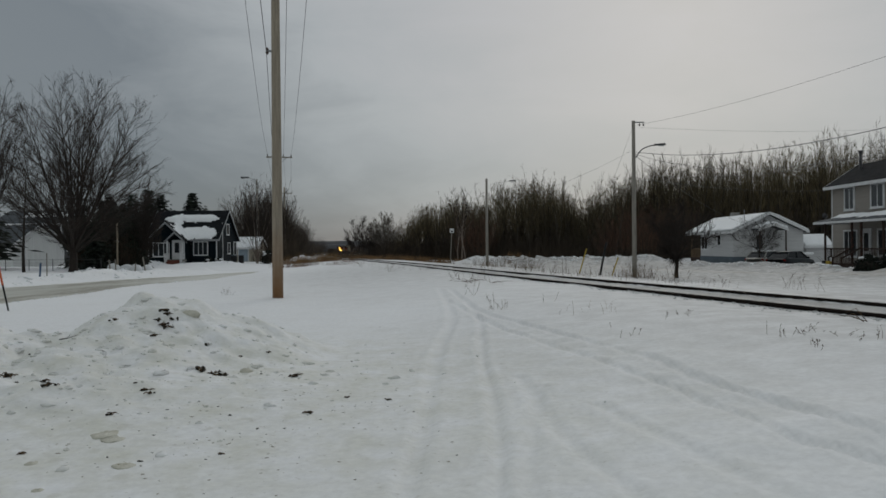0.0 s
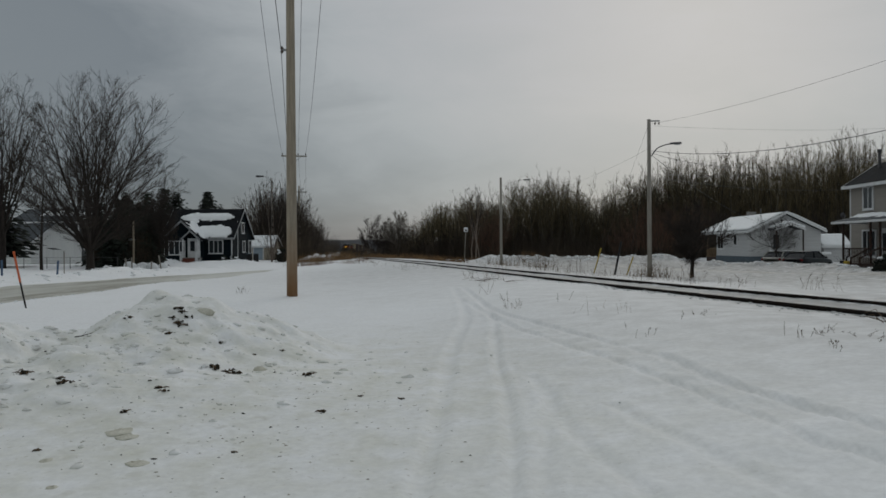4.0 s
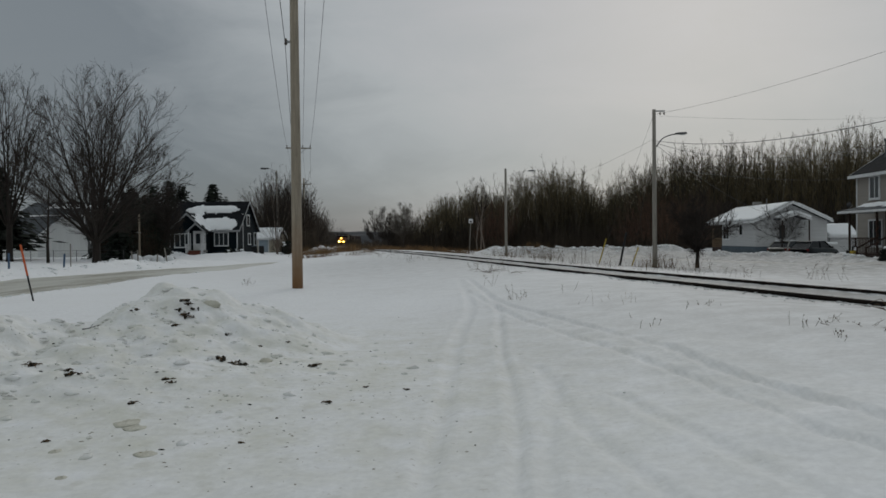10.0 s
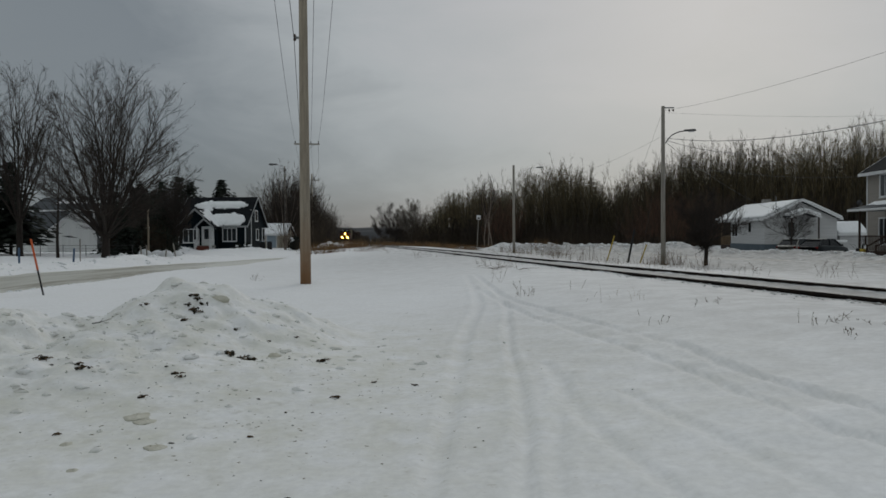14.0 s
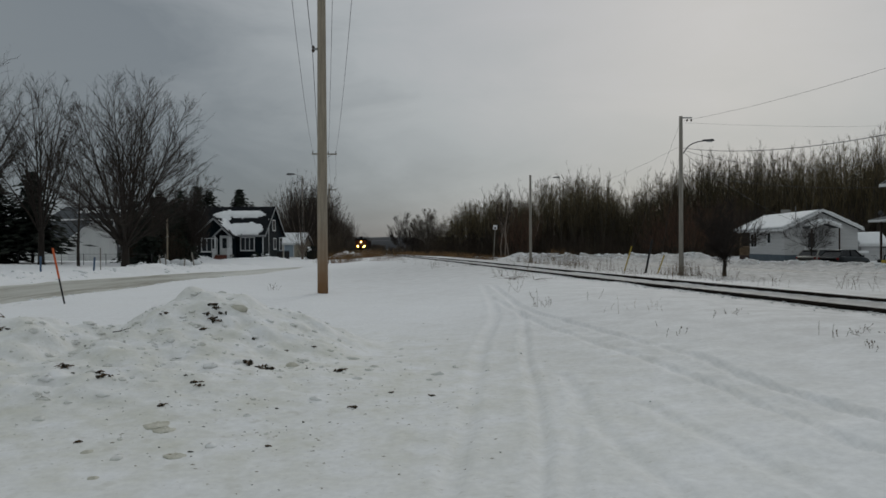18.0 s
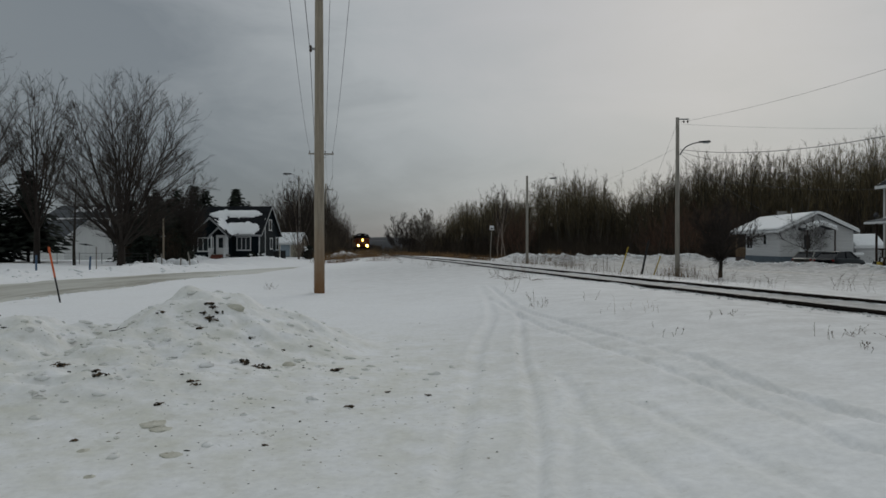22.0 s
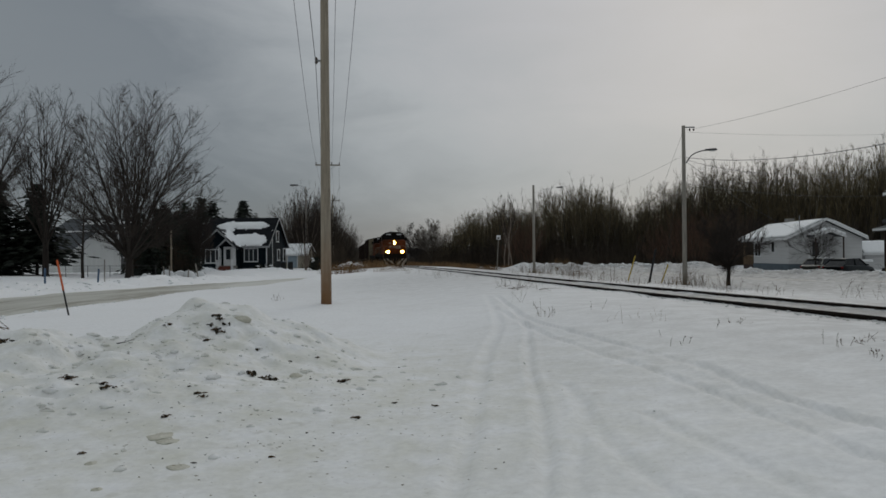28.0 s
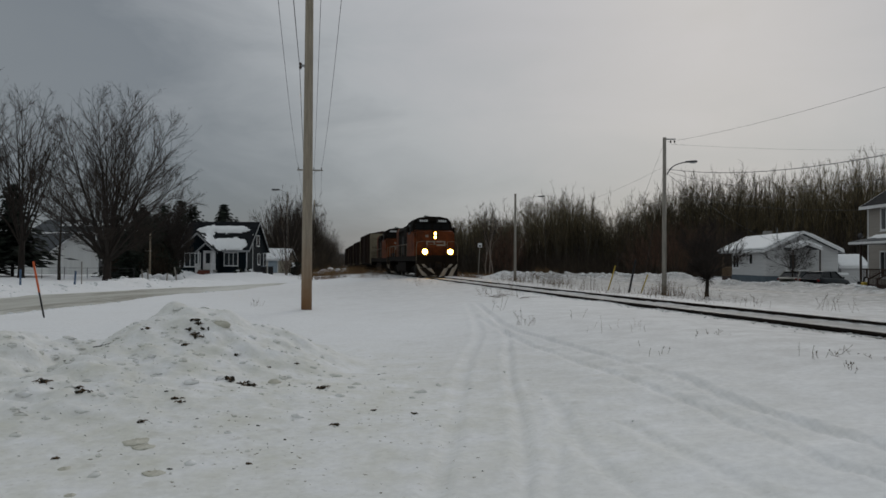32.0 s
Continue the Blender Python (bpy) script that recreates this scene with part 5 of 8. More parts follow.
def gable_walls(parent, w, d, h, ridge, mat, ridge_along="x", t=0.18):
    """Four walls with two gables; x from 0 to w, y from 0 (front) to d."""
    if ridge_along == "x":
        part("front_wall", Shape().box(0, 0, -0.3, w, t, h, 0.01), mat, parent)
        part("back_wall", Shape().box(0, d - t, -0.3, w, d, h, 0.01), mat, parent)
        for x in (0, w - t):
            part("gable_wall", Shape().prism([(t, -0.3), (d - t, -0.3), (d - t, h - 0.02), (d / 2, ridge - 0.14), (t, h - 0.02)], x, x + t, "x"), mat, parent)
    else:
        part("side_wall", Shape().box(0, 0, -0.3, t, d, h, 0.01), mat, parent)
        part("side_wall", Shape().box(w - t, 0, -0.3, w, d, h, 0.01), mat, parent)
        for y in (0, d - t):
            part("gable_wall", Shape().prism([(t, -0.3), (w - t, -0.3), (w - t, h - 0.02), (w / 2, ridge - 0.14), (t, h - 0.02)], y, y + t, "y"), mat, parent)


def gable_roof(parent, w, d, h, ridge, mat, ridge_along="x", over=0.35, t=0.12, fascia=WHITE_TRIM):
    a = d / 2 if ridge_along == "x" else w / 2
    k = (ridge - h) / a
    lo = h - over * k
    for sgn in (-1, 1):
        mid, out = a, a + sgn * (a + over)
        prof = [(mid, ridge), (out, lo), (out, lo + t * 1.2), (mid, ridge + t * 1.2)]
        if sgn > 0:
            prof = prof[::-1]
        if ridge_along == "x":
            sl = part("roof_slope", Shape().prism(prof, -over, w + over, "x"), mat, parent)
            part("fascia", Shape().box(-over - 0.01, out - 0.02, lo - 0.06, w + over + 0.01, out + 0.02, lo + t * 1.25, 0.006), fascia, sl)
        else:
            sl = part("roof_slope", Shape().prism(prof, -over, d + over, "y"), mat, parent)
            part("fascia", Shape().box(out - 0.02, -over - 0.01, lo - 0.06, out + 0.02, d + over + 0.01, lo + t * 1.25, 0.006), fascia, sl)
        for e in ((-over - 0.03, -over) if ridge_along == "x" else (-over - 0.03, -over), (w + over, w + over + 0.03) if ridge_along == "x" else (d + over, d + over + 0.03)):
            bp = [(mid, ridge - 0.08), (out, lo - 0.08), (out, lo + t * 1.25), (mid, ridge + t * 1.25)]
            part("bargeboard", Shape().prism(bp, e[0], e[1], "x" if ridge_along == "x" else "y"), fascia, sl)


FRONT = Matrix()
RIGHT = Matrix.Rotation(radians(90), 4, "Z")      # outward +x
LEFT = Matrix.Rotation(radians(-90), 4, "Z")      # outward -x


def at(x, y, z, turn=FRONT):
    return Matrix.Translation((x, y, z)) @ turn


def build_dark_house():
    x0, y0 = -33.55, 86.0
    g = 0.14
    t = thing("house", pose(x0, y0, g), "dark navy clapboard house with snow patches on its steep roof", "house", "houses")
    w, d, h, r = 7.9, 8.2, 2.75, 6.0
    gable_walls(t, w, d, h, r, NAVY_SIDING, "x")
    gable_roof(t, w, d, h, r, DARK_SHINGLE, "x", 0.3, fascia=GREY_TRIM)
    for x in (0.02, w - 0.12):
        part("corner_board", Shape().box(x, -0.03, -0.2, x + 0.12, 0.0, h, 0.005), WHITE_TRIM, t)
    part("downspout", Shape().box(w, 2.0, 0.1, w + 0.07, 2.1, 4.6, 0.01), WHITE_TRIM, t, "white rainwater pipe")
    window(t, at(6.03, 0, 0.94), 1.5, 1.4, 3)
    window(t, at(w, 4.2, 3.3, RIGHT), 1.0, 1.15, 1)
    window(t, at(w, 4.6, 1.05, RIGHT), 0.9, 1.2, 1)
    window(t, at(w, 7.3, 0.85, RIGHT), 1.1, 1.5, 1)
    # front wing with its own gable
    part("wing_wall", Shape().prism([(0.65, -0.3), (4.75, -0.3), (4.75, 2.5), (2.7, 4.38), (0.65, 2.5)], -1.6, 0.0, "y"), NAVY_SIDING, t)
    for s in (-1, 1):
        ws = part("wing_roof", Shape().prism([(0, 4.5), (s * 2.4, 2.34), (s * 2.4, 2.49), (0, 4.66)], -1.9, 2.3, "y"), DARK_SHINGLE, t)
        ws.location.x = 2.7
        part("bargeboard", Shape().prism([(0, 4.4), (s * 2.4, 2.24), (s * 2.4, 2.47), (0, 4.64)], -1.95, -1.9, "y"), GREY_TRIM, ws)
        part("corner_board", Shape().box(2.7 + s * 2.0 - 0.06, -1.64, -0.2, 2.7 + s * 2.0 + 0.06, -1.6, 2.5, 0.005), WHITE_TRIM, t)
    window(t, at(2.14, -1.6, 0.82), 1.7, 1.42, 3)
    # entrance porch
    c = 3.96
    for s in (-1, 1):
        ws = part("porch_roof", Shape().prism([(0, 3.4), (s * 1.15, 2.36), (s * 1.15, 2.48), (0, 3.54)], -2.6, -1.6, "y"), DARK_SHINGLE, t)
        ws.location.x = c
        part("bargeboard", Shape().prism([(0, 3.3), (s * 1.15, 2.26), (s * 1.15, 2.46), (0, 3.52)], -2.65, -2.6, "y"), GREY_TRIM, ws)
        part("porch_post", Shape().box(c + s * 0.85 - 0.07, -2.5, 0.4, c + s * 0.85 + 0.07, -2.36, 2.52, 0.01), WHITE_TRIM, t, "white porch post")
        rail = part("porch_rail", Shape().box(c + s * 0.85 - 0.04, -3.4, 1.05, c + s * 0.85 + 0.04, -1.7, 1.12, 0.008), WHITE_TRIM, t)
        for k in range(8):
            part("baluster", Shape().box(c + s * 0.85 - 0.025, -3.36 + 0.22 * k, 0.02, c + s * 0.85 + 0.025, -3.31 + 0.22 * k, 1.05), WHITE_TRIM, rail)
    part("porch_floor", Shape().box(c - 1.0, -2.6, 0.2, c + 1.0, -1.6, 0.44, 0.02), CONCRETE, t)
    for k in range(3):
        part("step", Shape().box(c - 0.7, -3.5 + 0.3 * k, -0.3, c + 0.6, -2.6, 0.08 + 0.15 * k, 0.012), BRICK_RED, t, "brick-red step")
    door(t, at(c - 0.05, -1.6, 0.44))
    # snow on the front slope
    k = (r - h) / (d / 2)
    q = 0.15

    def lies(u, v):
        e = 0.35 * noise.noise((u * 5 + 3, v * 4, 1.3)) + 0.3 * noise.noise((u * 11, v * 9, 4.0))
        low = 1.0 - abs(v - 0.2) / 0.25 - max(0, 0.4 - u) * 5 - max(0, u - 0.9) * 9
        high = 0.8 - abs(v - 0.73) / 0.17 - max(0, 0.2 - u) * 6 - max(0, u - 0.86) * 8
        link = 0.9 - abs(u - 0.32) / 0.13 - max(0.0, abs(v - 0.45) - 0.3) / 0.2
        return (max(low, high, link) + e) * 1.6

    snow_sheet(t, (0.4, -0.28, h - 0.28 * k + q), (w - 0.6, 0, 0), (0, d / 2, (r - h) + 0.28 * k - 0.15), 46, 26, lies, 0.2, seed=4)
    snow_sheet(t, (5.0, -1.9, 2.59), (0, 4.0, 0), (-2.2, 0, 1.98), 18, 12, lambda u, v: 1.5 * u + 0.4 - 2 * abs(v - 0.5) + noise.noise((u * 6, v * 5, 2)), 0.12, seed=5)
    part("chimney", Shape().box(4.9, d / 2 + 0.2, r - 0.3, 5.3, d / 2 + 0.6, r + 0.25, 0.02), BLACK_PAINT, t)
    part("wall_lamp", Shape().tube([(4.98, -0.12, 2.0), (4.98, -0.12, 2.08), (4.98, -0.12, 2.28), (4.98, -0.12, 2.34)], [0.03, 0.07, 0.06, 0.02], 8), BLACK_PAINT, t)


build_dark_house()


def build_bungalow():
    x0, y0 = 24.95, 65.0
    t = thing("house", pose(x0, y0, 0.0), "white clapboard bungalow with snowy low-pitched roof", "house", "houses")
    w, d, h, r = 6.0, 11.5, 2.85, 4.3
    back = 8.3
    gable_walls(t, w, back, h, r, WHITE_SIDING, "y")
    gable_roof(t, w, d, h, r, GREY_SHINGLE, "y", 0.35)
    # open porch under the far end of the roof
    part("porch_deck", Shape().box(0.05, back, -0.2, w - 0.05, d - 0.1, 0.45, 0.02), BROWN_WOOD, t, "dark wooden deck")
    for x in (0.12, w / 2, w - 0.12):
        part("porch_post", Shape().box(x - 0.07, d - 0.3, 0.45, x + 0.07, d - 0.16, h, 0.01), WOOD_BASE, t, "brown porch post")
    part("porch_beam", Shape().box(0.02, back, h - 0.2, 0.16, d - 0.1, h - 0.02, 0.01), WHITE_TRIM, t)
    rail = part("porch_rail", Shape().box(0.08, back, 1.25, 0.16, d - 0.2, 1.33, 0.008), WOOD_BASE, t, "brown porch balustrade")
    for k in range(14):
        part("baluster", Shape().box(0.1, back + 0.15 + 0.21 * k, 0.45, 0.14, back + 0.19 + 0.21 * k, 1.25), WOOD_BASE, rail)
    part("foundation", Shape().box(-0.04, -0.04, -0.4, w + 0.04, back + 0.04, 0.62, 0.01), BLUE_FOUNDATION, t, "blue-grey painted foundation")
    k = (r - h) / (w / 2)
    snow_sheet(t, (-0.3, -0.3, h - 0.3 * k + 0.17), (0, d + 0.6, 0), (w / 2 + 0.15, 0, (r - h) + 0.15 * k), 40, 14,
               lambda u, v: 1.2 + 0.5 * noise.noise((u * 6, v * 5, 7)) - max(0, v - 0.93) * 30 - max(0, 0.03 - u) * 10, 0.10, seed=6)
    snow_sheet(t, (w + 0.3, -0.3, h - 0.3 * k + 0.17), (0, d + 0.6, 0), (-w / 2 - 0.15, 0, (r - h) + 0.15 * k), 20, 12, lambda u, v: 1.0 - max(0, v - 0.9) * 30, 0.08, seed=7)
    window(t, at(0, 7.1, 1.3, LEFT), 1.5, 1.15, 2)
    window(t, at(0, 3.3, 1.65, LEFT), 0.75, 0.85, 1)
    # small hood over the door
    for s in (-1, 1):
        hd = part("door_hood", Shape().prism([(0, 3.3), (s * 1.25, 2.85), (s * 1.25, 2.97), (0, 3.44)], -1.6, 0.0, "y"), GREY_SHINGLE, t)
        hd.location.x = 2.75
        part("fascia", Shape().prism([(0, 3.22), (s * 1.25, 2.77), (s * 1.25, 2.97), (0, 3.43)], -1.64, -1.6, "y"), WHITE_TRIM, hd)
        snow_sheet(t, (2.75 + s * 1.2, -1.55, 3.0), (0, 1.5, 0), (-s * 1.2, 0, 0.45), 8, 8, lambda u, v: 1.2 - 3 * max(0, 0.08 - v), 0.16, seed=8)
        part("hood_post", Shape().box(2.75 + s * 1.1 - 0.05, -1.5, 0.3, 2.75 + s * 1.1 + 0.05, -1.4, 2.9, 0.01), BROWN_WOOD, t, "dark wooden post")
    part("landing", Shape().box(1.5, -1.6, -0.2, 4.0, 0, 0.55, 0.02), BROWN_WOOD, t)
    door(t, at(2.2, 0, 0.6), mat=WHITE_SIDING, glass=True)
    part("chimney", Shape().box(2.6, 7.0, r - 0.1, 3.3, 7.6, r + 0.42, 0.02), CONCRETE, t)
    part("mast", Shape().tube([(1.1, 0.4, h), (1.1, 0.4, 4.7)], 0.03, 6), STEEL_GREY, t, "thin metal mast")
    part("side_shelf", Shape().box(4.6, -1.0, 0.75, 6.4, -0.1, 0.95, 0.04), ROOF_SNOW, t, "snow-topped bench by the wall")


build_bungalow()


def build_two_storey():
    # local x runs along the visible wall, from its far corner towards the viewer
    far_c, near = Vector((26.85, 52.2, 0)), Vector((27.1, 40.7, 0))
    ang = math.atan2(near.y - far_c.y, near.x - far_c.x)
    t = thing("house", Matrix.Translation(far_c) @ Matrix.Rotation(ang, 4, "Z"), "greige two-storey house with covered wooden porch", "house", "houses")
    w, d, h = 11.5, 4.2, 5.65
    part("front_wall", Shape().box(0, 0, -0.3, w, 0.2, h, 0.01), BEIGE_SIDING, t)
    part("back_wall", Shape().box(0, d - 0.2, -0.3, w, d, h, 0.01), BEIGE_SIDING, t)
    part("side_wall", Shape().box(0, 0.2, -0.3, 0.2, d - 0.2, h, 0.01), BEIGE_SIDING, t)
    part("side_wall", Shape().box(w - 0.2, 0.2, -0.3, w, d - 0.2, h, 0.01), BEIGE_SIDING, t)
    for x in (-0.03, w - 0.09):
        part("corner_board", Shape().box(x, -0.03, -0.2, x + 0.12, 0.0, h, 0.005), WHITE_TRIM, t)
    r = 7.0
    for x in (0, w - 0.2):
        part("gable_wall", Shape().prism([(0.2, h - 0.02), (d - 0.2, h - 0.02), (d / 2, r - 0.12)], x, x + 0.2, "x"), BEIGE_SIDING, t)
    gable_roof(t, w, d, h, r, DARK_SHINGLE, "x", 0.4)
    part("chimney", Shape().tube([(0.9, 1.5, 6.3), (0.9, 1.5, 7.75), (0.9, 1.5, 7.8), (0.9, 1.5, 7.95)], [0.1, 0.1, 0.15, 0.15], 12), DARK_STEEL, t, "metal chimney pipe with cap")
    for x in (2.2, 5.3, 8.9):
        window(t, at(x, 0, 3.95), 1.0 if x < 4 else 1.2, 1.35, 2, frame_w=0.12)
    window(t, at(2.3, 0, 0.85), 1.4, 1.6, 3, frame_w=0.1)
    window(t, at(6.2, 0, 0.95), 1.6, 1.5, 2, frame_w=0.12)
    door(t, at(4.1, 0, 0.45), 0.9, 2.05)
    # porch along the wall, past the far windows
    before = set(t.children)
    part("porch_floor", Shape().box(3.8, -2.1, 0.15, w, 0, 0.42, 0.02), BROWN_WOOD, t)
    pr = part("porch_roof", Shape().prism([(-2.35, 2.95), (0.0, 3.45), (0.0, 3.58), (-2.35, 3.1)], 3.3, w + 0.3, "x"), GREY_SHINGLE, t)
    part("fascia", Shape().box(3.25, -2.4, 2.92, w + 0.3, -2.35, 3.06, 0.008), WHITE_TRIM, pr)
    part("fascia", Shape().box(3.25, -2.35, 2.92, 3.3, 0, 3.06, 0.008), WHITE_TRIM, pr)
    snow_sheet(t, (3.4, -2.3, 3.13), (w - 3.4, 0, 0), (0, 2.25, 0.47), 40, 10,
               lambda u, v: 1.1 - 3.2 * abs(v - 0.62) + 0.9 * noise.noise((u * 9, v * 4, 3)) - 8 * max(0, 0.12 - u) - 9 * max(0, 0.07 - abs(u - 0.42)), 0.14, seed=12)
    for x in (4.0, 7.1, 8.1, 10.3, 11.4):
        part("porch_post", Shape().box(x - 0.055, -2.035, -0.1, x + 0.055, -1.925, 2.95, 0.012), BROWN_WOOD, t, "dark wooden porch post")
    rail = part("porch_rail", Shape().box(8.1, -2.02, 1.3, w, -1.94, 1.38, 0.01).box(8.1, -2.0, 0.5, w, -1.96, 0.56, 0.008), BROWN_WOOD, t, "dark wooden balustrade")
    for k in range(20):
        part("baluster", Shape().box(8.22 + 0.165 * k, -1.995, 0.55, 8.25 + 0.165 * k, -1.965, 1.3), BROWN_WOOD, rail)
    rail2 = part("porch_rail", Shape().box(4.0, -2.02, 1.3, 7.1, -1.94, 1.38, 0.01), BROWN_WOOD, t, "dark wooden balustrade")
    for k in range(18):
        part("baluster", Shape().box(4.1 + 0.17 * k, -1.995, 0.45, 4.13 + 0.17 * k, -1.965, 1.3), BROWN_WOOD, rail2)
    st = part("stair", Shape().box(7.15, -2.5, -0.2, 8.05, -2.1, 0.3, 0.01), BROWN_WOOD, t, "dark wooden stair")
    for k in range(3):
        part("step", Shape().box(7.15, -3.1 + 0.28 * k, -0.2, 8.05, -2.5, 0.02 + 0.14 * k, 0.01), BROWN_WOOD, st)
    for x in (7.12, 8.08):
        part("stair_rail", Shape().tube([(x, -3.2, 0.75), (x, -2.0, 1.4)], 0.05, 6), BROWN_WOOD, st)
        part("newel", Shape().box(x - 0.05, -3.25, -0.2, x + 0.05, -3.15, 0.85, 0.01), BROWN_WOOD, st)
    # warm string of small bulbs hangs unlit on two posts
    for x in (7.1, 8.1):
        pts = [(x + 0.085 * math.cos(k), -1.98 + 0.085 * math.sin(k), 0.6 + 0.07 * k) for k in range(32)]
        part("garland", Shape().tube(pts, 0.011, 4), BRICK_RED, t, "reddish garland wound round the post")
    for ob in set(t.children) - before:
        ob.location.x -= 1.2


build_two_storey()


def build_small_shed(x, y, w, d, h, r, label, wall, rz=0, along="x", roof=GREY_SHINGLE, snow=True, doorway=None):
    t = thing("shed", pose(x, y, gz(x + w / 2, y), 0, 0, rz), label, "shed", "sheds")
    gable_walls(t, w, d, h, r, wall, along)
    gable_roof(t, w, d, h, r, roof, along, 0.25)
    if snow and along == "x":
        snow_sheet(t, (-0.2, -0.22, h - 0.1), (w + 0.4, 0, 0), (0, d / 2 + 0.2, r - h + 0.26), 20, 10, lambda u, v: 1.2 + 0.5 * noise.noise((u * 5, v * 4, 9)), 0.16)
    if snow and along == "y":
        snow_sheet(t, (-0.22, -0.2, h - 0.02), (0, d + 0.4, 0), (w / 2 + 0.2, 0, r - h + 0.2), 12, 8, lambda u, v: 1.2, 0.16)
        snow_sheet(t, (w + 0.22, -0.2, h - 0.02), (0, d + 0.4, 0), (-w / 2 - 0.2, 0, r - h + 0.2), 12, 8, lambda u, v: 1.2, 0.16)
    if doorway:
        dx, dw, dh, mat = doorway
        door(t, at(dx, 0, 0.05), dw, dh, mat, False, label="plain shed door")
    return t


build_small_shed(31.9, 66.5, 2.1, 2.6, 1.45, 2.2, "small white shed with thick snow on its roof", WHITE_SIDING)
build_small_shed(-27.4, 99.0, 3.1, 5.0, 1.8, 3.0, "cream garage with snowy roof behind the dark house", CREAM_SIDING, doorway=(1.3, 1.2, 1.6, material("pale_blue_door", (0.33, 0.40, 0.46), 0.6, 0, 0.15)))


def build_barn():
    # local x runs along the gable, y along the ridge
    a, b = Vector((-42.6, 75.0, 0)), Vector((-39.8, 79.5, 0))
    ang = math.atan2(b.y - a.y, b.x - a.x)
    t = thing("barn", Matrix.Translation(a) @ Matrix.Rotation(ang, 4, "Z"), "white barn with gambrel gable and slate-grey roof", "barn")
    prof = [(0, -0.3), (5.3, -0.3), (5.35, 1.6), (4.95, 2.75), (3.0, 4.1), (2.7, 4.18), (0, 2.3)]
    part("gable_wall", Shape().prism(prof, 0.0, 0.2, "y"), BARN_SIDING, t)
    part("gable_wall", Shape().prism(prof, 7.8, 8.0, "y"), BARN_SIDING, t)
    part("side_wall", Shape().box(0, 0.2, -0.3, 0.2, 7.8, 2.28, 0.01), BARN_SIDING, t)
    part("side_wall", Shape().box(5.15, 0.2, -0.3, 5.35, 7.8, 1.6, 0.01), BARN_SIDING, t)
    rs = [(-0.4, 2.05), (2.7, 4.25), (2.7, 4.4), (-0.4, 2.2)]
    sl = part("roof_slope", Shape().prism(rs[::-1], -0.3, 8.3, "y"), GREY_SHINGLE, t, "slate-grey roof slope")
    part("bargeboard", Shape().prism([(-0.42, 1.98), (2.7, 4.18), (2.7, 4.42), (-0.42, 2.2)][::-1], -0.35, -0.3, "y"), WHITE_TRIM, sl)
    for p, q in (((2.7, 4.25), (5.0, 2.85)), ((5.0, 2.85), (5.45, 1.6))):
        sl = part("roof_slope", Shape().prism([p, q, (q[0] + 0.05, q[1] + 0.13), (p[0], p[1] + 0.15)], -0.3, 8.3, "y"), GREY_SHINGLE, t)
        part("bargeboard", Shape().prism([(p[0], p[1] - 0.1), (q[0], q[1] - 0.1), (q[0] + 0.06, q[1] + 0.15), (p[0], p[1] + 0.17)], -0.36, -0.3, "y"), WHITE_TRIM, sl)
    # low white wall that runs on along the yard
    w = thing("garden_wall", pose(-52.5, 76.5, 0, 0, 0, 8), "long low white wall behind the conifers", "wall")
    for k in range(4):
        part("panel", Shape().box(2.3 * k, 0, -0.3, 2.3 * k + 2.24, 0.15, 1.65, 0.01), BARN_SIDING, w)
        part("coping", Shape().box(2.3 * k - 0.02, -0.04, 1.65, 2.3 * k + 2.26, 0.19, 1.78, 0.02), ROOF_SNOW, w, "snow on top of the wall")


build_barn()


def build_back_house():
    t = thing("house", pose(-54.5, 92.0, 0, 0, 0, 0), "large dark grey house behind the barn", "house", "houses")
    dark = material("charcoal_siding", (0.035, 0.042, 0.05), 0.7, 0, 0.3, 1.0, 9, 0.2, stretch=(0.3, 0.3, 9))
    gable_walls(t, 8.2, 8, 5.0, 6.6, dark, "x")
    gable_roof(t, 8.2, 8, 5.0, 6.6, GREY_SHINGLE, "x", 0.4)
    window(t, at(2.4, 0, 3.2), 1.2, 1.2, 2)
    window(t, at(6.0, 0, 3.2), 1.2, 1.2, 2)
    part("corner_board", Shape().box(8.2 - 0.15, -0.04, 0, 8.2 + 0.04, 0.0, 5.0, 0.01), WHITE_TRIM, t)
    snow_sheet(t, (2.5, 1.6, 5.8), (5.5, 0, 0), (0, 1.5, 0.6), 30, 8, lambda u, v: 0.5 + 1.6 * noise.noise((u * 7, v * 3, 5)) - 1.2 * abs(v - 0.5), 0.12)


build_back_house()


# ---------------------------------------------------------------- parked car
CAR_PAINT = material("dark_teal_car_paint", (0.006, 0.011, 0.013), 0.45, 0.0, 0.15, 2, 60, 0.0, spec=0.25)
CAR_GLASS = material("dark_car_glass", (0.008, 0.009, 0.010), 0.2, 0, 0.1, 2, 20, 0.0, spec=0.2)
PALE_PAINT = material("pale_beige_car_paint", (0.30, 0.29, 0.26), 0.35, 0.2, 0.15, 2, 60, 0.0, spec=0.6)
RUBBER = material("black_rubber", (0.012, 0.012, 0.012), 0.85, 0, 0.3, 5, 50, 0.2)
RED_LENS = material("red_tail_lens", (0.16, 0.01, 0.01), 0.2, 0, 0.1, 5, 50, 0.0)


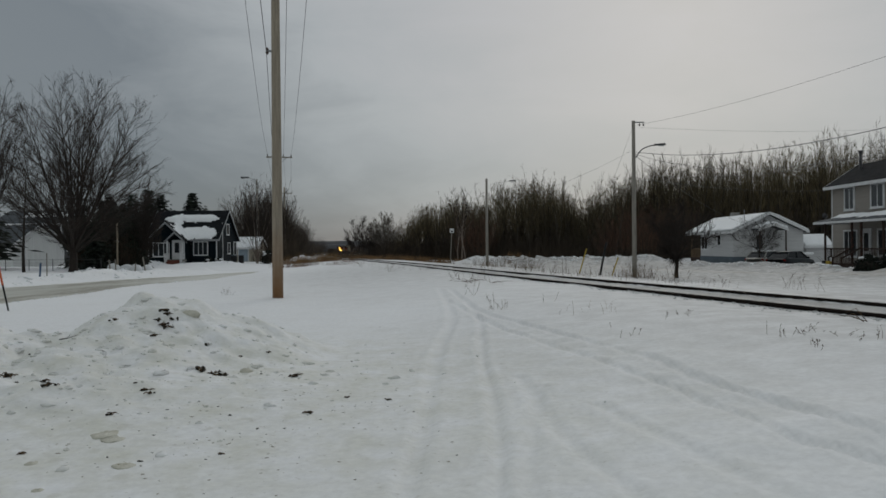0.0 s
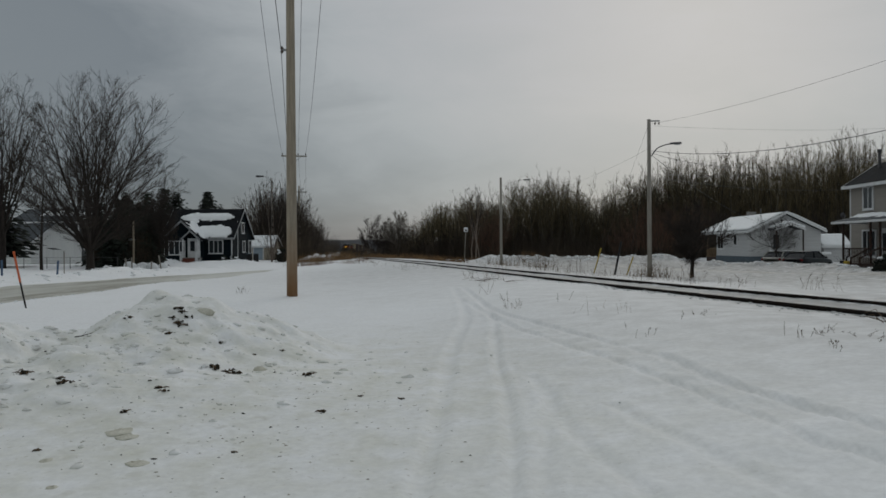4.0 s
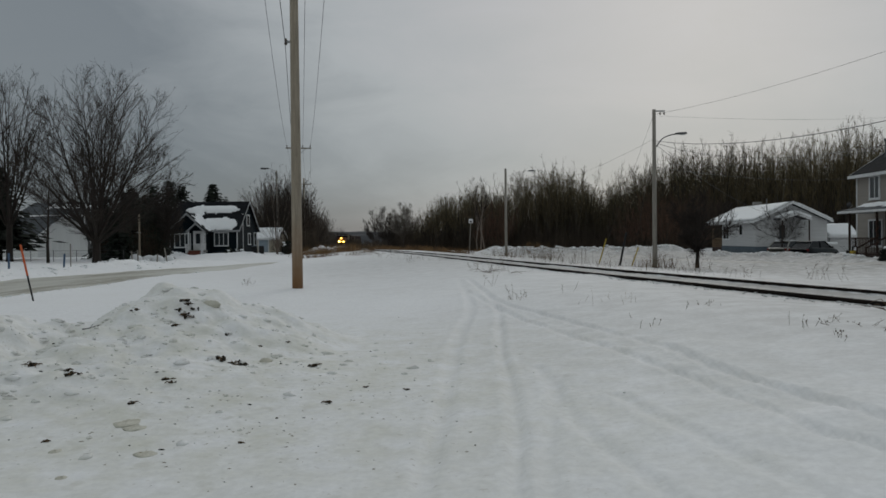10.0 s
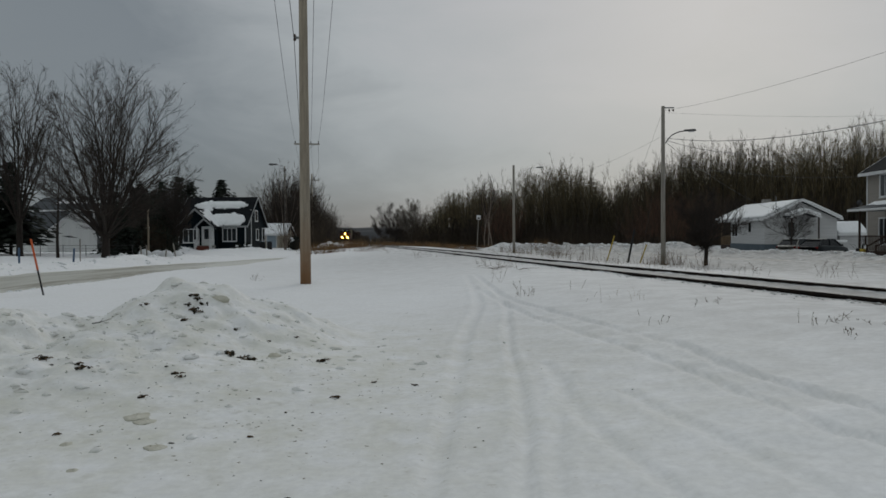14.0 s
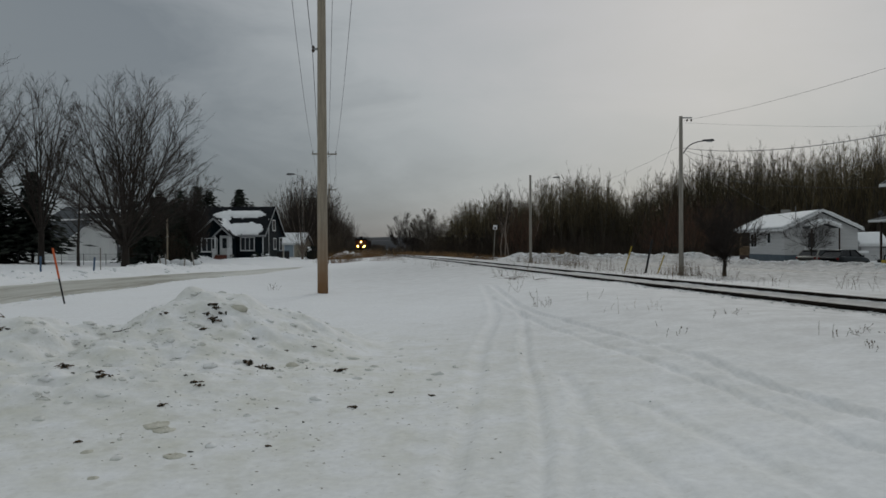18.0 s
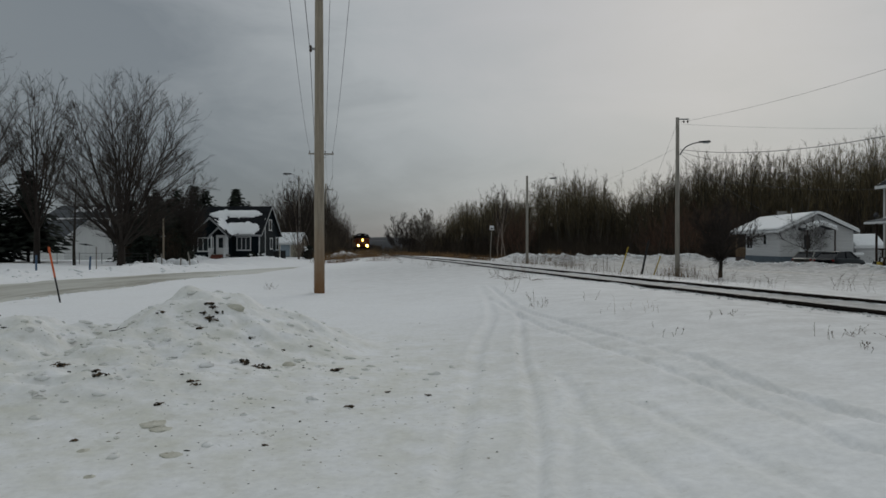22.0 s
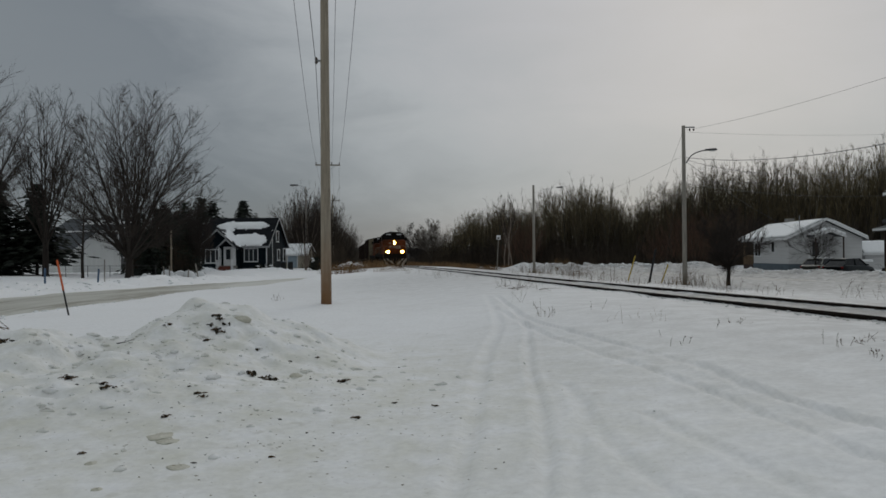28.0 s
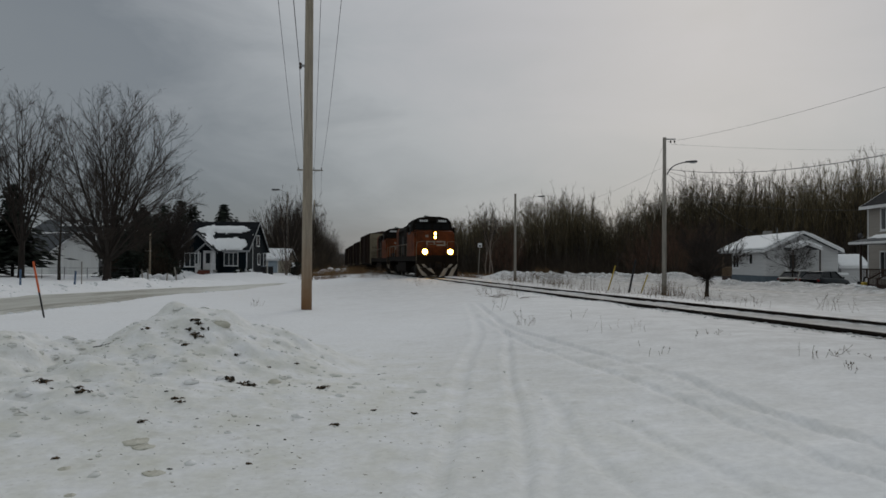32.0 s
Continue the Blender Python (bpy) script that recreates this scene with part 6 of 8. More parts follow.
def build_car(x, y, rz, paint, label, snow_cap=True):
    t = thing("car", pose(x, y, gz(x, y) - 0.38, 0, 0, rz), label, "car", "parked cars")
    # cross sections from tail to nose: x, half width, sill z, belt z
    st = [(-2.2, 0.70, 0.45, 0.85), (-2.1, 0.82, 0.30, 0.95), (-1.5, 0.88, 0.22, 0.98), (0.0, 0.89, 0.20, 0.95), (1.1, 0.88, 0.22, 0.92), (1.8, 0.83, 0.26, 0.80), (2.15, 0.72, 0.34, 0.66), (2.25, 0.6, 0.42, 0.58)]
    v, f = [], []
    for sx, hw, z0, z1 in st:
        v += [(sx, -hw * 0.92, z0), (sx, -hw, (z0 + z1) * 0.45), (sx, -hw * 0.97, z1 - 0.08), (sx, -hw * 0.86, z1), (sx, hw * 0.86, z1), (sx, hw * 0.97, z1 - 0.08), (sx, hw, (z0 + z1) * 0.45), (sx, hw * 0.92, z0)]
    for i in range(len(st) - 1):
        for j in range(8):
            f.append((i * 8 + j, i * 8 + (j + 1) % 8, (i + 1) * 8 + (j + 1) % 8, (i + 1) * 8 + j))
    f += [tuple(range(8)), tuple(range(len(v) - 1, len(v) - 9, -1))]
    part("body", Shape().add(v, f), paint, t, "", True)
    # cabin
    c = [(-2.0, 0.72, 0.95), (-1.35, 0.62, 1.40), (0.25, 0.60, 1.43), (1.05, 0.74, 0.93)]
    v = []
    for sx, hw, z in c:
        v += [(sx, -hw, z), (sx, hw, z)]
    v += [(-2.0, -0.74, 0.9), (-2.0, 0.74, 0.9), (1.05, -0.76, 0.9), (1.05, 0.76, 0.9)]
    part("greenhouse", Shape().add(v, [(0, 2, 3, 1), (2, 4, 5, 3), (4, 6, 7, 5), (0, 8, 10, 6, 4, 2), (1, 3, 5, 7, 11, 9), (8, 9, 11, 10), (0, 1, 9, 8), (6, 10, 11, 7)]), CAR_GLASS, t, "dark side glass")
    part("roof", Shape().prism([(-1.5, 1.36), (-1.3, 1.42), (0.2, 1.45), (0.45, 1.38)], -0.6, 0.6, "y"), paint, t, "", True)
    for s in (-1, 1):
        for a, b in (((-1.95, 0.98), (-1.38, 1.4)), ((-0.5, 0.95), (-0.42, 1.42)), ((1.0, 0.94), (0.28, 1.42))):
            part("pillar", Shape().tube([(a[0], s * 0.75, a[1]), (b[0], s * 0.62, b[1])], 0.045, 6), paint, t)
        part("mirror", Shape().blob((0.75, s * 0.95, 0.98), (0.09, 0.1, 0.07), random.Random(1), 0.05, 5, 8), paint, t, "", True)
        part("headlight", Shape().box(2.02, s * 0.6 - 0.14, 0.58, 2.2, s * 0.6 + 0.14, 0.70, 0.03), WHITE_TRIM, t)
        part("tail_light", Shape().box(-2.2, s * 0.68 - 0.1, 0.72, -2.05, s * 0.68 + 0.1, 0.88, 0.03), RED_LENS, t)
        for wx in (-1.35, 1.38):
            wh = part("wheel", Shape().disc((wx, s * 0.9 - (0.2 if s > 0 else 0), 0.31), 0.31, "y", 0.2, 20), RUBBER, t)
            part("rim", Shape().disc((wx, s * 0.905 - (0.02 if s < 0 else 0), 0.31), 0.19, "y", 0.02, 14), STEEL_GREY, wh)
    part("bumper", Shape().box(-2.28, -0.75, 0.35, -2.15, 0.75, 0.6, 0.05), paint, t)
    if snow_cap:
        snow_sheet(t, (-1.35, -0.55, 1.44), (1.5, 0, 0), (0, 1.1, 0), 10, 8, lambda u, v: 0.9 + 0.6 * noise.noise((u * 4, v * 3, 6)), 0.06, name="snow_cap", label="thin snow on the roof")
    return t


build_car(26.3, 57.2, 36, CAR_PAINT, "dark hatchback parked behind a snowbank", False)
build_car(25.9, 60.4, 40, PALE_PAINT, "pale car parked beside the bungalow", True)

# ---------------------------------------------------------------- trees of the yards, wood edge


spruce(-43.6, 64.5, 31, 9.6, 4.0, "tall dark spruce at the yard's edge")
spruce(-40.2, 65.0, 32, 8.2, 3.7, "dark spruce beside a white barn", bare=0.2, taper=0.6)
spruce(-46.5, 62.5, 33, 9.5, 2.6, "dark bushy spruce by the road")
spruce(-30.2, 68.5, 3, 6.8, 2.0, "dark spruce with a few snow clumps", snow=0.025)
spruce(-30.6, 70.0, 34, 4.9, 2.4, "low dark spruce with snow clumps", snow=0.025, bare=0.02, taper=0.5)
spruce(-31.2, 72.0, 52, 5.6, 2.3, "dark cedar in the row behind the maple", bare=0.02, taper=0.4)
spruce(-31.5, 74.5, 53, 6.2, 2.5, "dark cedar in the row behind the maple", bare=0.02, taper=0.4)
spruce(-39.4, 96.0, 54, 9.0, 2.8, "dense dark cedar behind the house", bare=0.02, taper=0.4)
spruce(-30.3, 67.3, 50, 6.2, 2.0, "dark spruce behind the maple", snow=0.02, bare=0.02)
spruce(-32.1, 73.0, 56, 6.6, 2.3, "dark cedar in the row behind the maple", bare=0.02, taper=0.4)
spruce(-31.1, 71.2, 57, 6.4, 2.2, "dark cedar in the row behind the maple", bare=0.02, taper=0.4)
spruce(-32.6, 78.0, 58, 6.2, 2.2, "dark cedar in the row behind the maple", bare=0.02, taper=0.4)
spruce(-37.7, 97.0, 35, 9.6, 3.0, "dense dark cedar behind the house", bare=0.02, taper=0.42)
spruce(-36.9, 99.0, 36, 9.2, 2.6, "dense dark cedar behind the house", bare=0.02, taper=0.42)
spruce(-31.8, 70.5, 39, 5.4, 1.9, "dark cedar among bare shrubs", bare=0.02, taper=0.45)
spruce(-34.7, 105.0, 37, 9.6, 5.2, "spruce behind the dark house")
bare_tree(-27.2, 69.0, 41, 7.5, 0.13, 2, "bare brown tree beside the dark house", levels=3, kids=(9, 6, 5), group="yard trees", up=0.5)
spruce(-28.6, 69.6, 59, 4.6, 1.7, "low dark cedar beside the old pole", bare=0.02, taper=0.45)
spruce(-29.9, 64.9, 61, 4.4, 1.7, "low dark cedar beside the maple", bare=0.02, taper=0.45)
spruce(-32.9, 69.6, 62, 6.0, 2.2, "dark cedar in the row behind the maple", bare=0.02, taper=0.4)
spreading_tree(-27.5, 70.4, 63, ((0, 3.3), (1.25, 3.3)), 0.3, 0.07, 15, "dense bare brown shrub before the dark house", lean=(0.03, 0.42), side_n=14, twig_n=7, shoot_n=3, thin=0.0085)
bare_tree(-29.9, 66.3, 42, 5.5, 0.1, 3, "bare shrub tree in the snow", levels=3, kids=(8, 5, 4), group="yard trees", up=0.4)
spreading_tree(-21.6, 88.0, 44, ((0.0, 4.7), (2.6, 4.7)), 0.5, 0.13, 9, "pale slender birch clump beside the house", lean=(0.04, 0.5), side_n=12, twig_n=6, shoot_n=3, bark=BIRCH)
spreading_tree(10.72, 34.8, 45, ((0.55, 2.0), (1.45, 1.25)), 0.9, 0.085, 13, "small dark crab-apple tree with dense brown twigs", lean=(0.15, 1.15), side_n=12, twig_n=8, shoot_n=3, thin=0.0078, bark=BARK_DARK, straight=0.08)
spreading_tree(24.6, 58.9, 46, ((-0.1, 2.3), (2.0, 1.45)), 1.25, 0.06, 12, "bare ornamental tree before the bungalow", lean=(0.25, 1.4), side_n=9, twig_n=6, shoot_n=3, thin=0.0052, straight=0.07)
spreading_tree(-10.9, 140.0, 47, ((0, 4.8), (2.8, 3.6)), 1.8, 0.15, 14, "round-crowned bare tree beside the railway", lean=(0.1, 0.8), side_n=16, twig_n=8, shoot_n=3, thin=0.017, bark=HAZED_TWIG, twig=HAZED_TWIG)
spreading_tree(-17.0, 152.0, 48, ((0, 4.6), (3.0, 3.8)), 1.4, 0.15, 10, "bare tree at the bend of the railway", side_n=14, twig_n=8, shoot_n=3, thin=0.018)
spreading_tree(-14.6, 150.0, 49, ((0, 4.3), (2.6, 3.6)), 1.4, 0.15, 10, "bare tree at the bend of the railway", side_n=14, twig_n=8, shoot_n=3, thin=0.018)
for k, (bx, by, bh) in enumerate(((1.9, 95.0, 10.2), (2.9, 96.0, 9.4), (2.3, 94.2, 8.8))):
    bare_tree(bx, by, 60 + k, bh, 0.085, 1, "slender birch with pale trunk at the wood's edge", levels=3, kids=(16, 6, 4), bark=BIRCH, spread=(0.3, 0.6), up=0.6, bare=0.3, ratio=0.32, group="birches", thin=0.01)
# ---------------------------------------------------------------- the train
# Weathered red paint, with the lamps' orange glow on the nose worked into it.
LOCO_RED = material("weathered_locomotive_red", (0.165, 0.040, 0.009), 0.6, 0, 0.45, 1.4, 14, 0.1, tint=(0.065, 0.019, 0.006), spec=0.1)
LOCO_BLACK = material("sooty_black_paint", (0.008, 0.007, 0.006), 0.8, 0, 0.5, 1.4, 14, 0.1, tint=(0.016, 0.012, 0.009), spec=0.05)
LOCO_WHITE = material("soiled_white_stripe", (0.34, 0.30, 0.25), 0.6, 0, 0.4, 2, 14, 0.05)
CAB_GLASS = material("sooty_cab_glass", (0.006, 0.006, 0.006), 0.35, 0, 0.1, 2, 20, 0.0, spec=0.12)
LOCO_GREY = material("soiled_grey_panel", (0.035, 0.033, 0.031), 0.6, 0, 0.4, 1.4, 14, 0.1, spec=0.1)
RAIL_PALE = material("pale_handrail_paint", (0.16, 0.13, 0.09), 0.55, 0, 0.3, 4, 20, 0.05)
TRUCK_STEEL = material("grimy_truck_steel", (0.016, 0.013, 0.011), 0.85, 0.0, 0.5, 3, 20, 0.3, spec=0.1)
RUST_CAR = material("rust_brown_boxcar", (0.040, 0.022, 0.016), 0.75, 0, 0.5, 0.8, 12, 0.15, tint=(0.02, 0.014, 0.011), spec=0.1)
CREAM_END = material("dull_cream_boxcar_end", (0.27, 0.235, 0.16), 0.75, 0, 0.3, 1.2, 12, 0.1)
LAMP_GLOW = material("lit_headlamp_lens", (0.9, 0.7, 0.35), 0.3, 0, 0.0, 4, 20, 0.0, emit=(1.0, 0.40, 0.03, 7.0))
BULB_GLOW = material("lit_bulb", (0.9, 0.8, 0.5), 0.3, 0, 0.0, 4, 20, 0.0, emit=(1.0, 0.52, 0.075, 90.0))
DITCH_GLOW = material("lit_ditch_lamp_lens", (0.9, 0.7, 0.35), 0.3, 0, 0.0, 4, 20, 0.0, emit=(1.0, 0.40, 0.03, 7.0))


def build_truck(parent, yc, wheels=2, base=2.7, half=1.02):
    t = part("truck", Shape().box(-0.9, yc - 0.35, 0.45, 0.9, yc + 0.35, 0.8, 0.03), TRUCK_STEEL, parent, "grimy steel running truck")
    for s in (-1, 1):
        x = s * half
        part("side_frame", Shape().prism([(yc - base / 2 - 0.5, 0.42), (yc - base / 2 - 0.3, 0.75), (yc - 0.5, 0.9), (yc + 0.5, 0.9), (yc + base / 2 + 0.3, 0.75), (yc + base / 2 + 0.5, 0.42),
                                          (yc + base / 2 - 0.4, 0.5), (yc + 0.45, 0.28), (yc - 0.45, 0.28), (yc - base / 2 + 0.4, 0.5)], x - 0.07, x + 0.07, "x"), TRUCK_STEEL, t)
        for k in range(wheels):
            y = yc + (k - (wheels - 1) / 2) * base / max(1, wheels - 1)
            part("wheel", Shape().tube([(s * 0.66, y, 0.5), (s * 0.69, y, 0.5), (s * 0.70, y, 0.5), (s * 0.82, y, 0.5)], [0.535, 0.535, 0.5, 0.49], 24), TRUCK_STEEL, t)
            part("journal_box", Shape().box(x + s * 0.05 - 0.12, y - 0.15, 0.38, x + s * 0.05 + 0.12, y + 0.15, 0.66, 0.03), TRUCK_STEEL, t)
            part("spring", Shape().tube([(x, y + 0.32, 0.5), (x, y + 0.32, 0.76)], 0.09, 10), TRUCK_STEEL, t)
    for k in range(wheels):
        y = yc + (k - (wheels - 1) / 2) * base / max(1, wheels - 1)
        part("axle", Shape().tube([(-0.72, y, 0.5), (0.72, y, 0.5)], 0.08, 8), TRUCK_STEEL, t)
    return t


def build_loco(lead, label):
    t = thing("locomotive", Matrix(), label, "locomotive", "train")
    L = 17.4
    h = L / 2
    W = 1.52
    part("underframe", Shape().box(-W, -h + 0.3, 1.18, W, h - 0.55, 1.55, 0.03), LOCO_BLACK, t)
    part("deck_edge", Shape().box(-W - 0.02, -h + 0.3, 1.48, W + 0.02, h - 0.55, 1.56, 0.01), LOCO_BLACK, t, "sooty walkway edge")
    part("fuel_tank", Shape().prism([(-1.4, 0.45), (-1.1, 0.25), (1.1, 0.25), (1.4, 0.45), (1.4, 1.1), (-1.4, 1.1)], -2.6, 2.2, "y"), LOCO_BLACK, t)
    for y in (-5.2, 5.2):
        build_truck(t, y)
    # front and rear end plates with steps
    for s in (1, -1):
        y = s * (h - 0.55)
        a, b = (y, y + s * 0.12) if s > 0 else (y + s * 0.12, y)
        pl = part("pilot", Shape().box(-1.5, a, 0.28, 1.5, b, 1.62, 0.02), LOCO_BLACK, t, "end plate of the locomotive")
        yo = y + s * 0.125
        if s > 0:
            # slanted white bars on both sides of the plate
            for sx in (-1, 1):
                for k in range(2):
                    x0 = sx * (0.62 + 0.5 * k)
                    q = [(x0, 0.62), (x0 + sx * 0.22, 0.62), (x0 + sx * (0.22 + 0.3), 0.98), (x0 + sx * 0.3, 0.98)]
                    q = [(max(-1.49, min(1.49, u)), v) for u, v in q]
                    part("stripe", Shape().prism(q, yo, yo + 0.012, "y"), LOCO_WHITE, pl, "soiled white slanted stripe")
            # plough
            part("plough", Shape().add([(-1.45, yo, 0.12), (0, yo + 0.55, 0.10), (1.45, yo, 0.12), (-1.45, yo, 0.78), (0, yo + 0.25, 0.66), (1.45, yo, 0.78), (-1.45, yo - 0.1, 0.12), (1.45, yo - 0.1, 0.12), (-1.45, yo - 0.1, 0.78), (1.45, yo - 0.1, 0.78)],
                                       [(0, 1, 4, 3), (1, 2, 5, 4), (3, 4, 5, 9, 8), (0, 6, 7, 2, 1), (0, 3, 8, 6), (2, 7, 9, 5), (6, 8, 9, 7)]), LOCO_BLACK, t, "black pilot plough")
            for sx in (-1, 1):
                for k in range(2):
                    u0 = 0.06 + 0.44 * k
                    m = lambda u, v: (sx * 1.45 * u, yo + 0.55 * (1 - u) * (1 - v) + 0.25 * (1 - u) * v + 0.015, 0.12 + 0.66 * v - (0.02 + 0.1 * v) * (1 - u))
                    part("stripe", Shape().add([m(u0, 0.02), m(u0 + 0.24, 0.02), m(min(u0 + 0.5, 1), 0.98), m(u0 + 0.26, 0.98)] + [tuple(Vector(m(*w)) + Vector((0, -0.01, 0))) for w in ((u0, 0.02), (u0 + 0.24, 0.02), (min(u0 + 0.5, 1), 0.98), (u0 + 0.26, 0.98))],
                                               [(0, 1, 2, 3), (7, 6, 5, 4), (0, 4, 5, 1), (1, 5, 6, 2), (2, 6, 7, 3), (3, 7, 4, 0)]), LOCO_WHITE, t, "soiled white slanted stripe")
        part("coupler", Shape().box(-0.14, min(y, y + s * 0.75), 0.75, 0.14, max(y, y + s * 0.75), 1.05, 0.04).box(-0.22, min(y + s * 0.6, y + s * 0.85), 0.7, 0.2, max(y + s * 0.6, y + s * 0.85), 1.1, 0.05), TRUCK_STEEL, t)
        for sx in (-1, 1):
            for k in range(3):
                part("step", Shape().box(sx * 1.2 - 0.28, min(y - s * 0.55, y), 0.42 + 0.33 * k, sx * 1.2 + 0.28, max(y - s * 0.55, y), 0.46 + 0.33 * k, 0.008), LOCO_BLACK, t)
            # corner handrails
            part("handrail", Shape().tube([(sx * 1.48, y - s * 0.02, 0.75), (sx * 1.5, y + s * 0.1, 1.3), (sx * 1.5, y + s * 0.06, 2.2), (sx * 1.42, y + s * 0.06, 2.55), (sx * 1.1, y + s * 0.06, 2.6)], 0.028, 6), RAIL_PALE, t, "pale corner handrail")
            part("handrail", Shape().tube([(sx * 1.1, y + s * 0.06, 2.6), (sx * 0.75, y + s * 0.06, 2.6), (sx * 0.75, y + s * 0.06, 1.6)], 0.024, 6), RAIL_PALE, t, "pale end handrail")
            part("air_hose", Shape().tube([(sx * 0.5, y + s * 0.12, 1.0), (sx * 0.52, y + s * 0.25, 0.85), (sx * 0.5, y + s * 0.28, 0.45)], 0.03, 6), RUBBER, t)
        part("end_rail", Shape().tube([(-0.75, y + s * 0.06, 2.4), (0.75, y + s * 0.06, 2.4)], 0.022, 6), RAIL_PALE, t)
    # nose and cab, wide
    yc = h - 1.25           # nose face
    nose = [(yc - 1.6, 1.56), (yc, 1.56), (yc + 0.02, 2.2), (yc - 0.22, 3.36), (yc - 1.6, 3.52)]
    n = Shape()
    half = 1.36
    outline = []
    for (y, z) in nose:
        outline.append((y, z))
    n.prism(outline, -half, half, "x")
    nz = part("nose", n, LOCO_RED, t, "weathered red wide nose")
    for sx in (-1, 1):
        part("nose_corner", Shape().prism([(yc - 1.6, 1.56), (yc - 0.22, 1.56), (yc - 0.22, 2.2), (yc - 0.4, 3.25), (yc - 1.6, 3.4)], sx * half, sx * (half + 0.13), "x") if sx > 0 else
             Shape().prism([(yc - 1.6, 1.56), (yc - 0.22, 1.56), (yc - 0.22, 2.2), (yc - 0.4, 3.25), (yc - 1.6, 3.4)], -half - 0.13, -half, "x"), LOCO_RED, t)
    cab0, cab1 = yc - 4.0, yc - 1.35
    cab = part("cab", Shape().prism([(-1.5, 1.56), (1.5, 1.56), (1.5, 3.35), (-1.5, 3.35)], cab0, cab1, "y"), LOCO_RED, t, "red cab")
    part("cab_upper", Shape().prism([(-1.5, 3.35), (1.5, 3.35), (1.5, 3.75), (1.42, 4.12), (1.1, 4.36), (0.5, 4.46), (-0.5, 4.46), (-1.1, 4.36), (-1.42, 4.12), (-1.5, 3.75)], cab0, cab1 + 0.02, "y"), LOCO_BLACK, cab, "black upper cab and roof")
    part("roof_lip", Shape().prism([(-1.3, 4.2), (1.3, 4.2), (1.12, 4.38), (0.5, 4.5), (-0.5, 4.5), (-1.12, 4.38)], cab1 + 0.02, cab1 + 0.22, "y"), LOCO_BLACK, cab)
    for x0, x1 in ((-1.25, -0.68), (-0.6, -0.06), (0.06, 0.6), (0.68, 1.25)):
        part("windshield", Shape().box(x0, cab1 + 0.02, 3.5, x1, cab1 + 0.045, 3.98, 0.008), CAB_GLASS, cab, "dark windshield pane")
    for sx in (-1, 1):
        x = sx * 1.5
        part("side_window", Shape().box(min(x, x + sx * 0.025), cab0 + 0.7, 3.2, max(x, x + sx * 0.025), cab0 + 1.9, 3.95, 0.008), CAB_GLASS, cab)
        part("mirror", Shape().box(min(x + sx * 0.1, x + sx * 0.32), cab1 - 0.6, 3.35, max(x + sx * 0.1, x + sx * 0.32), cab1 - 0.54, 3.75, 0.01), LOCO_BLACK, cab)
        # number boards with plain bars
        nb = part("number_board", Shape().box(sx * 0.7 - 0.42, cab1 + 0.2, 4.06, sx * 0.7 + 0.42, cab1 + 0.26, 4.28, 0.012), BLACK_PAINT, cab, "black number board")
        for k in range(4):
            part("digit_bar", Shape().box(sx * 0.7 - 0.30 + 0.155 * k, cab1 + 0.26, 4.10, sx * 0.7 - 0.19 + 0.155 * k, cab1 + 0.268, 4.24, 0.002), WHITE_TRIM, nb)
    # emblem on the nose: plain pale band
    def on_nose(z):
        return yc + 0.02 - 0.24 * max(0.0, (z - 2.2)) / 1.16
    for x0, x1, z0, z1 in ((-0.75, -0.1, 2.3, 2.4), (-0.75, -0.64, 2.3, 2.62), (-0.75, -0.1, 2.56, 2.66), (0.0, 0.1, 2.3, 2.66), (0.1, 0.62, 2.56, 2.66), (0.56, 0.66, 2.3, 2.66)):
        y = on_nose((z0 + z1) / 2)
        part("emblem_bar", Shape().box(x0, y - 0.03, z0, x1, y + 0.025, z1, 0.006), LOCO_WHITE, nz, "pale emblem shape")
    part("nose_door", Shape().box(0.55, on_nose(1.8) - 0.02, 1.6, 1.15, on_nose(1.8) + 0.03, 2.15, 0.01), LOCO_RED, nz)
    hb = part("headlight_box", Shape().box(-0.2, on_nose(3.1) - 0.12, 2.78, 0.2, on_nose(3.1) + 0.13, 3.34, 0.03), LOCO_BLACK, t, "headlight housing")
    glow = LAMP_GLOW if lead else GLASS
    for z in (2.93, 3.2):
        hl = part("headlamp", Shape().disc((0, on_nose(3.1) + 0.13, z), 0.115, "y", 0.03, 16), glow, hb, "lit yellow headlamp" if lead else "")
        if lead:
            part("bulb", Shape().disc((0, on_nose(3.1) + 0.16, z), 0.075, "y", 0.006, 14), BULB_GLOW, hl, "bright lit bulb")
    part("nose_plate", Shape().box(0.48, on_nose(3.0) - 0.02, 2.92, 0.7, on_nose(3.0) + 0.03, 3.1, 0.006), LOCO_WHITE, t)
    for sx in (-1, 1):
        db = part("ditch_light", Shape().disc((sx * 0.92, h - 0.45, 1.86), 0.2, "y", 0.2, 16), LOCO_BLACK, t, "ditch light housing")
        part("lens", Shape().disc((sx * 0.92, h - 0.25, 1.86), 0.2, "y", 0.03, 16), DITCH_GLOW if lead else GLASS, db, "lit yellow lamp lens" if lead else "")
        if lead:
            part("bulb", Shape().disc((sx * 0.92, h - 0.22, 1.86), 0.17, "y", 0.006, 14), BULB_GLOW, db, "bright lit bulb")
        part("bracket", Shape().box(sx * 0.92 - 0.05, h - 0.55, 1.5, sx * 0.92 + 0.05, h - 0.4, 1.75, 0.01), LOCO_BLACK, db)
    # long hood
    hood0 = -h + 0.95
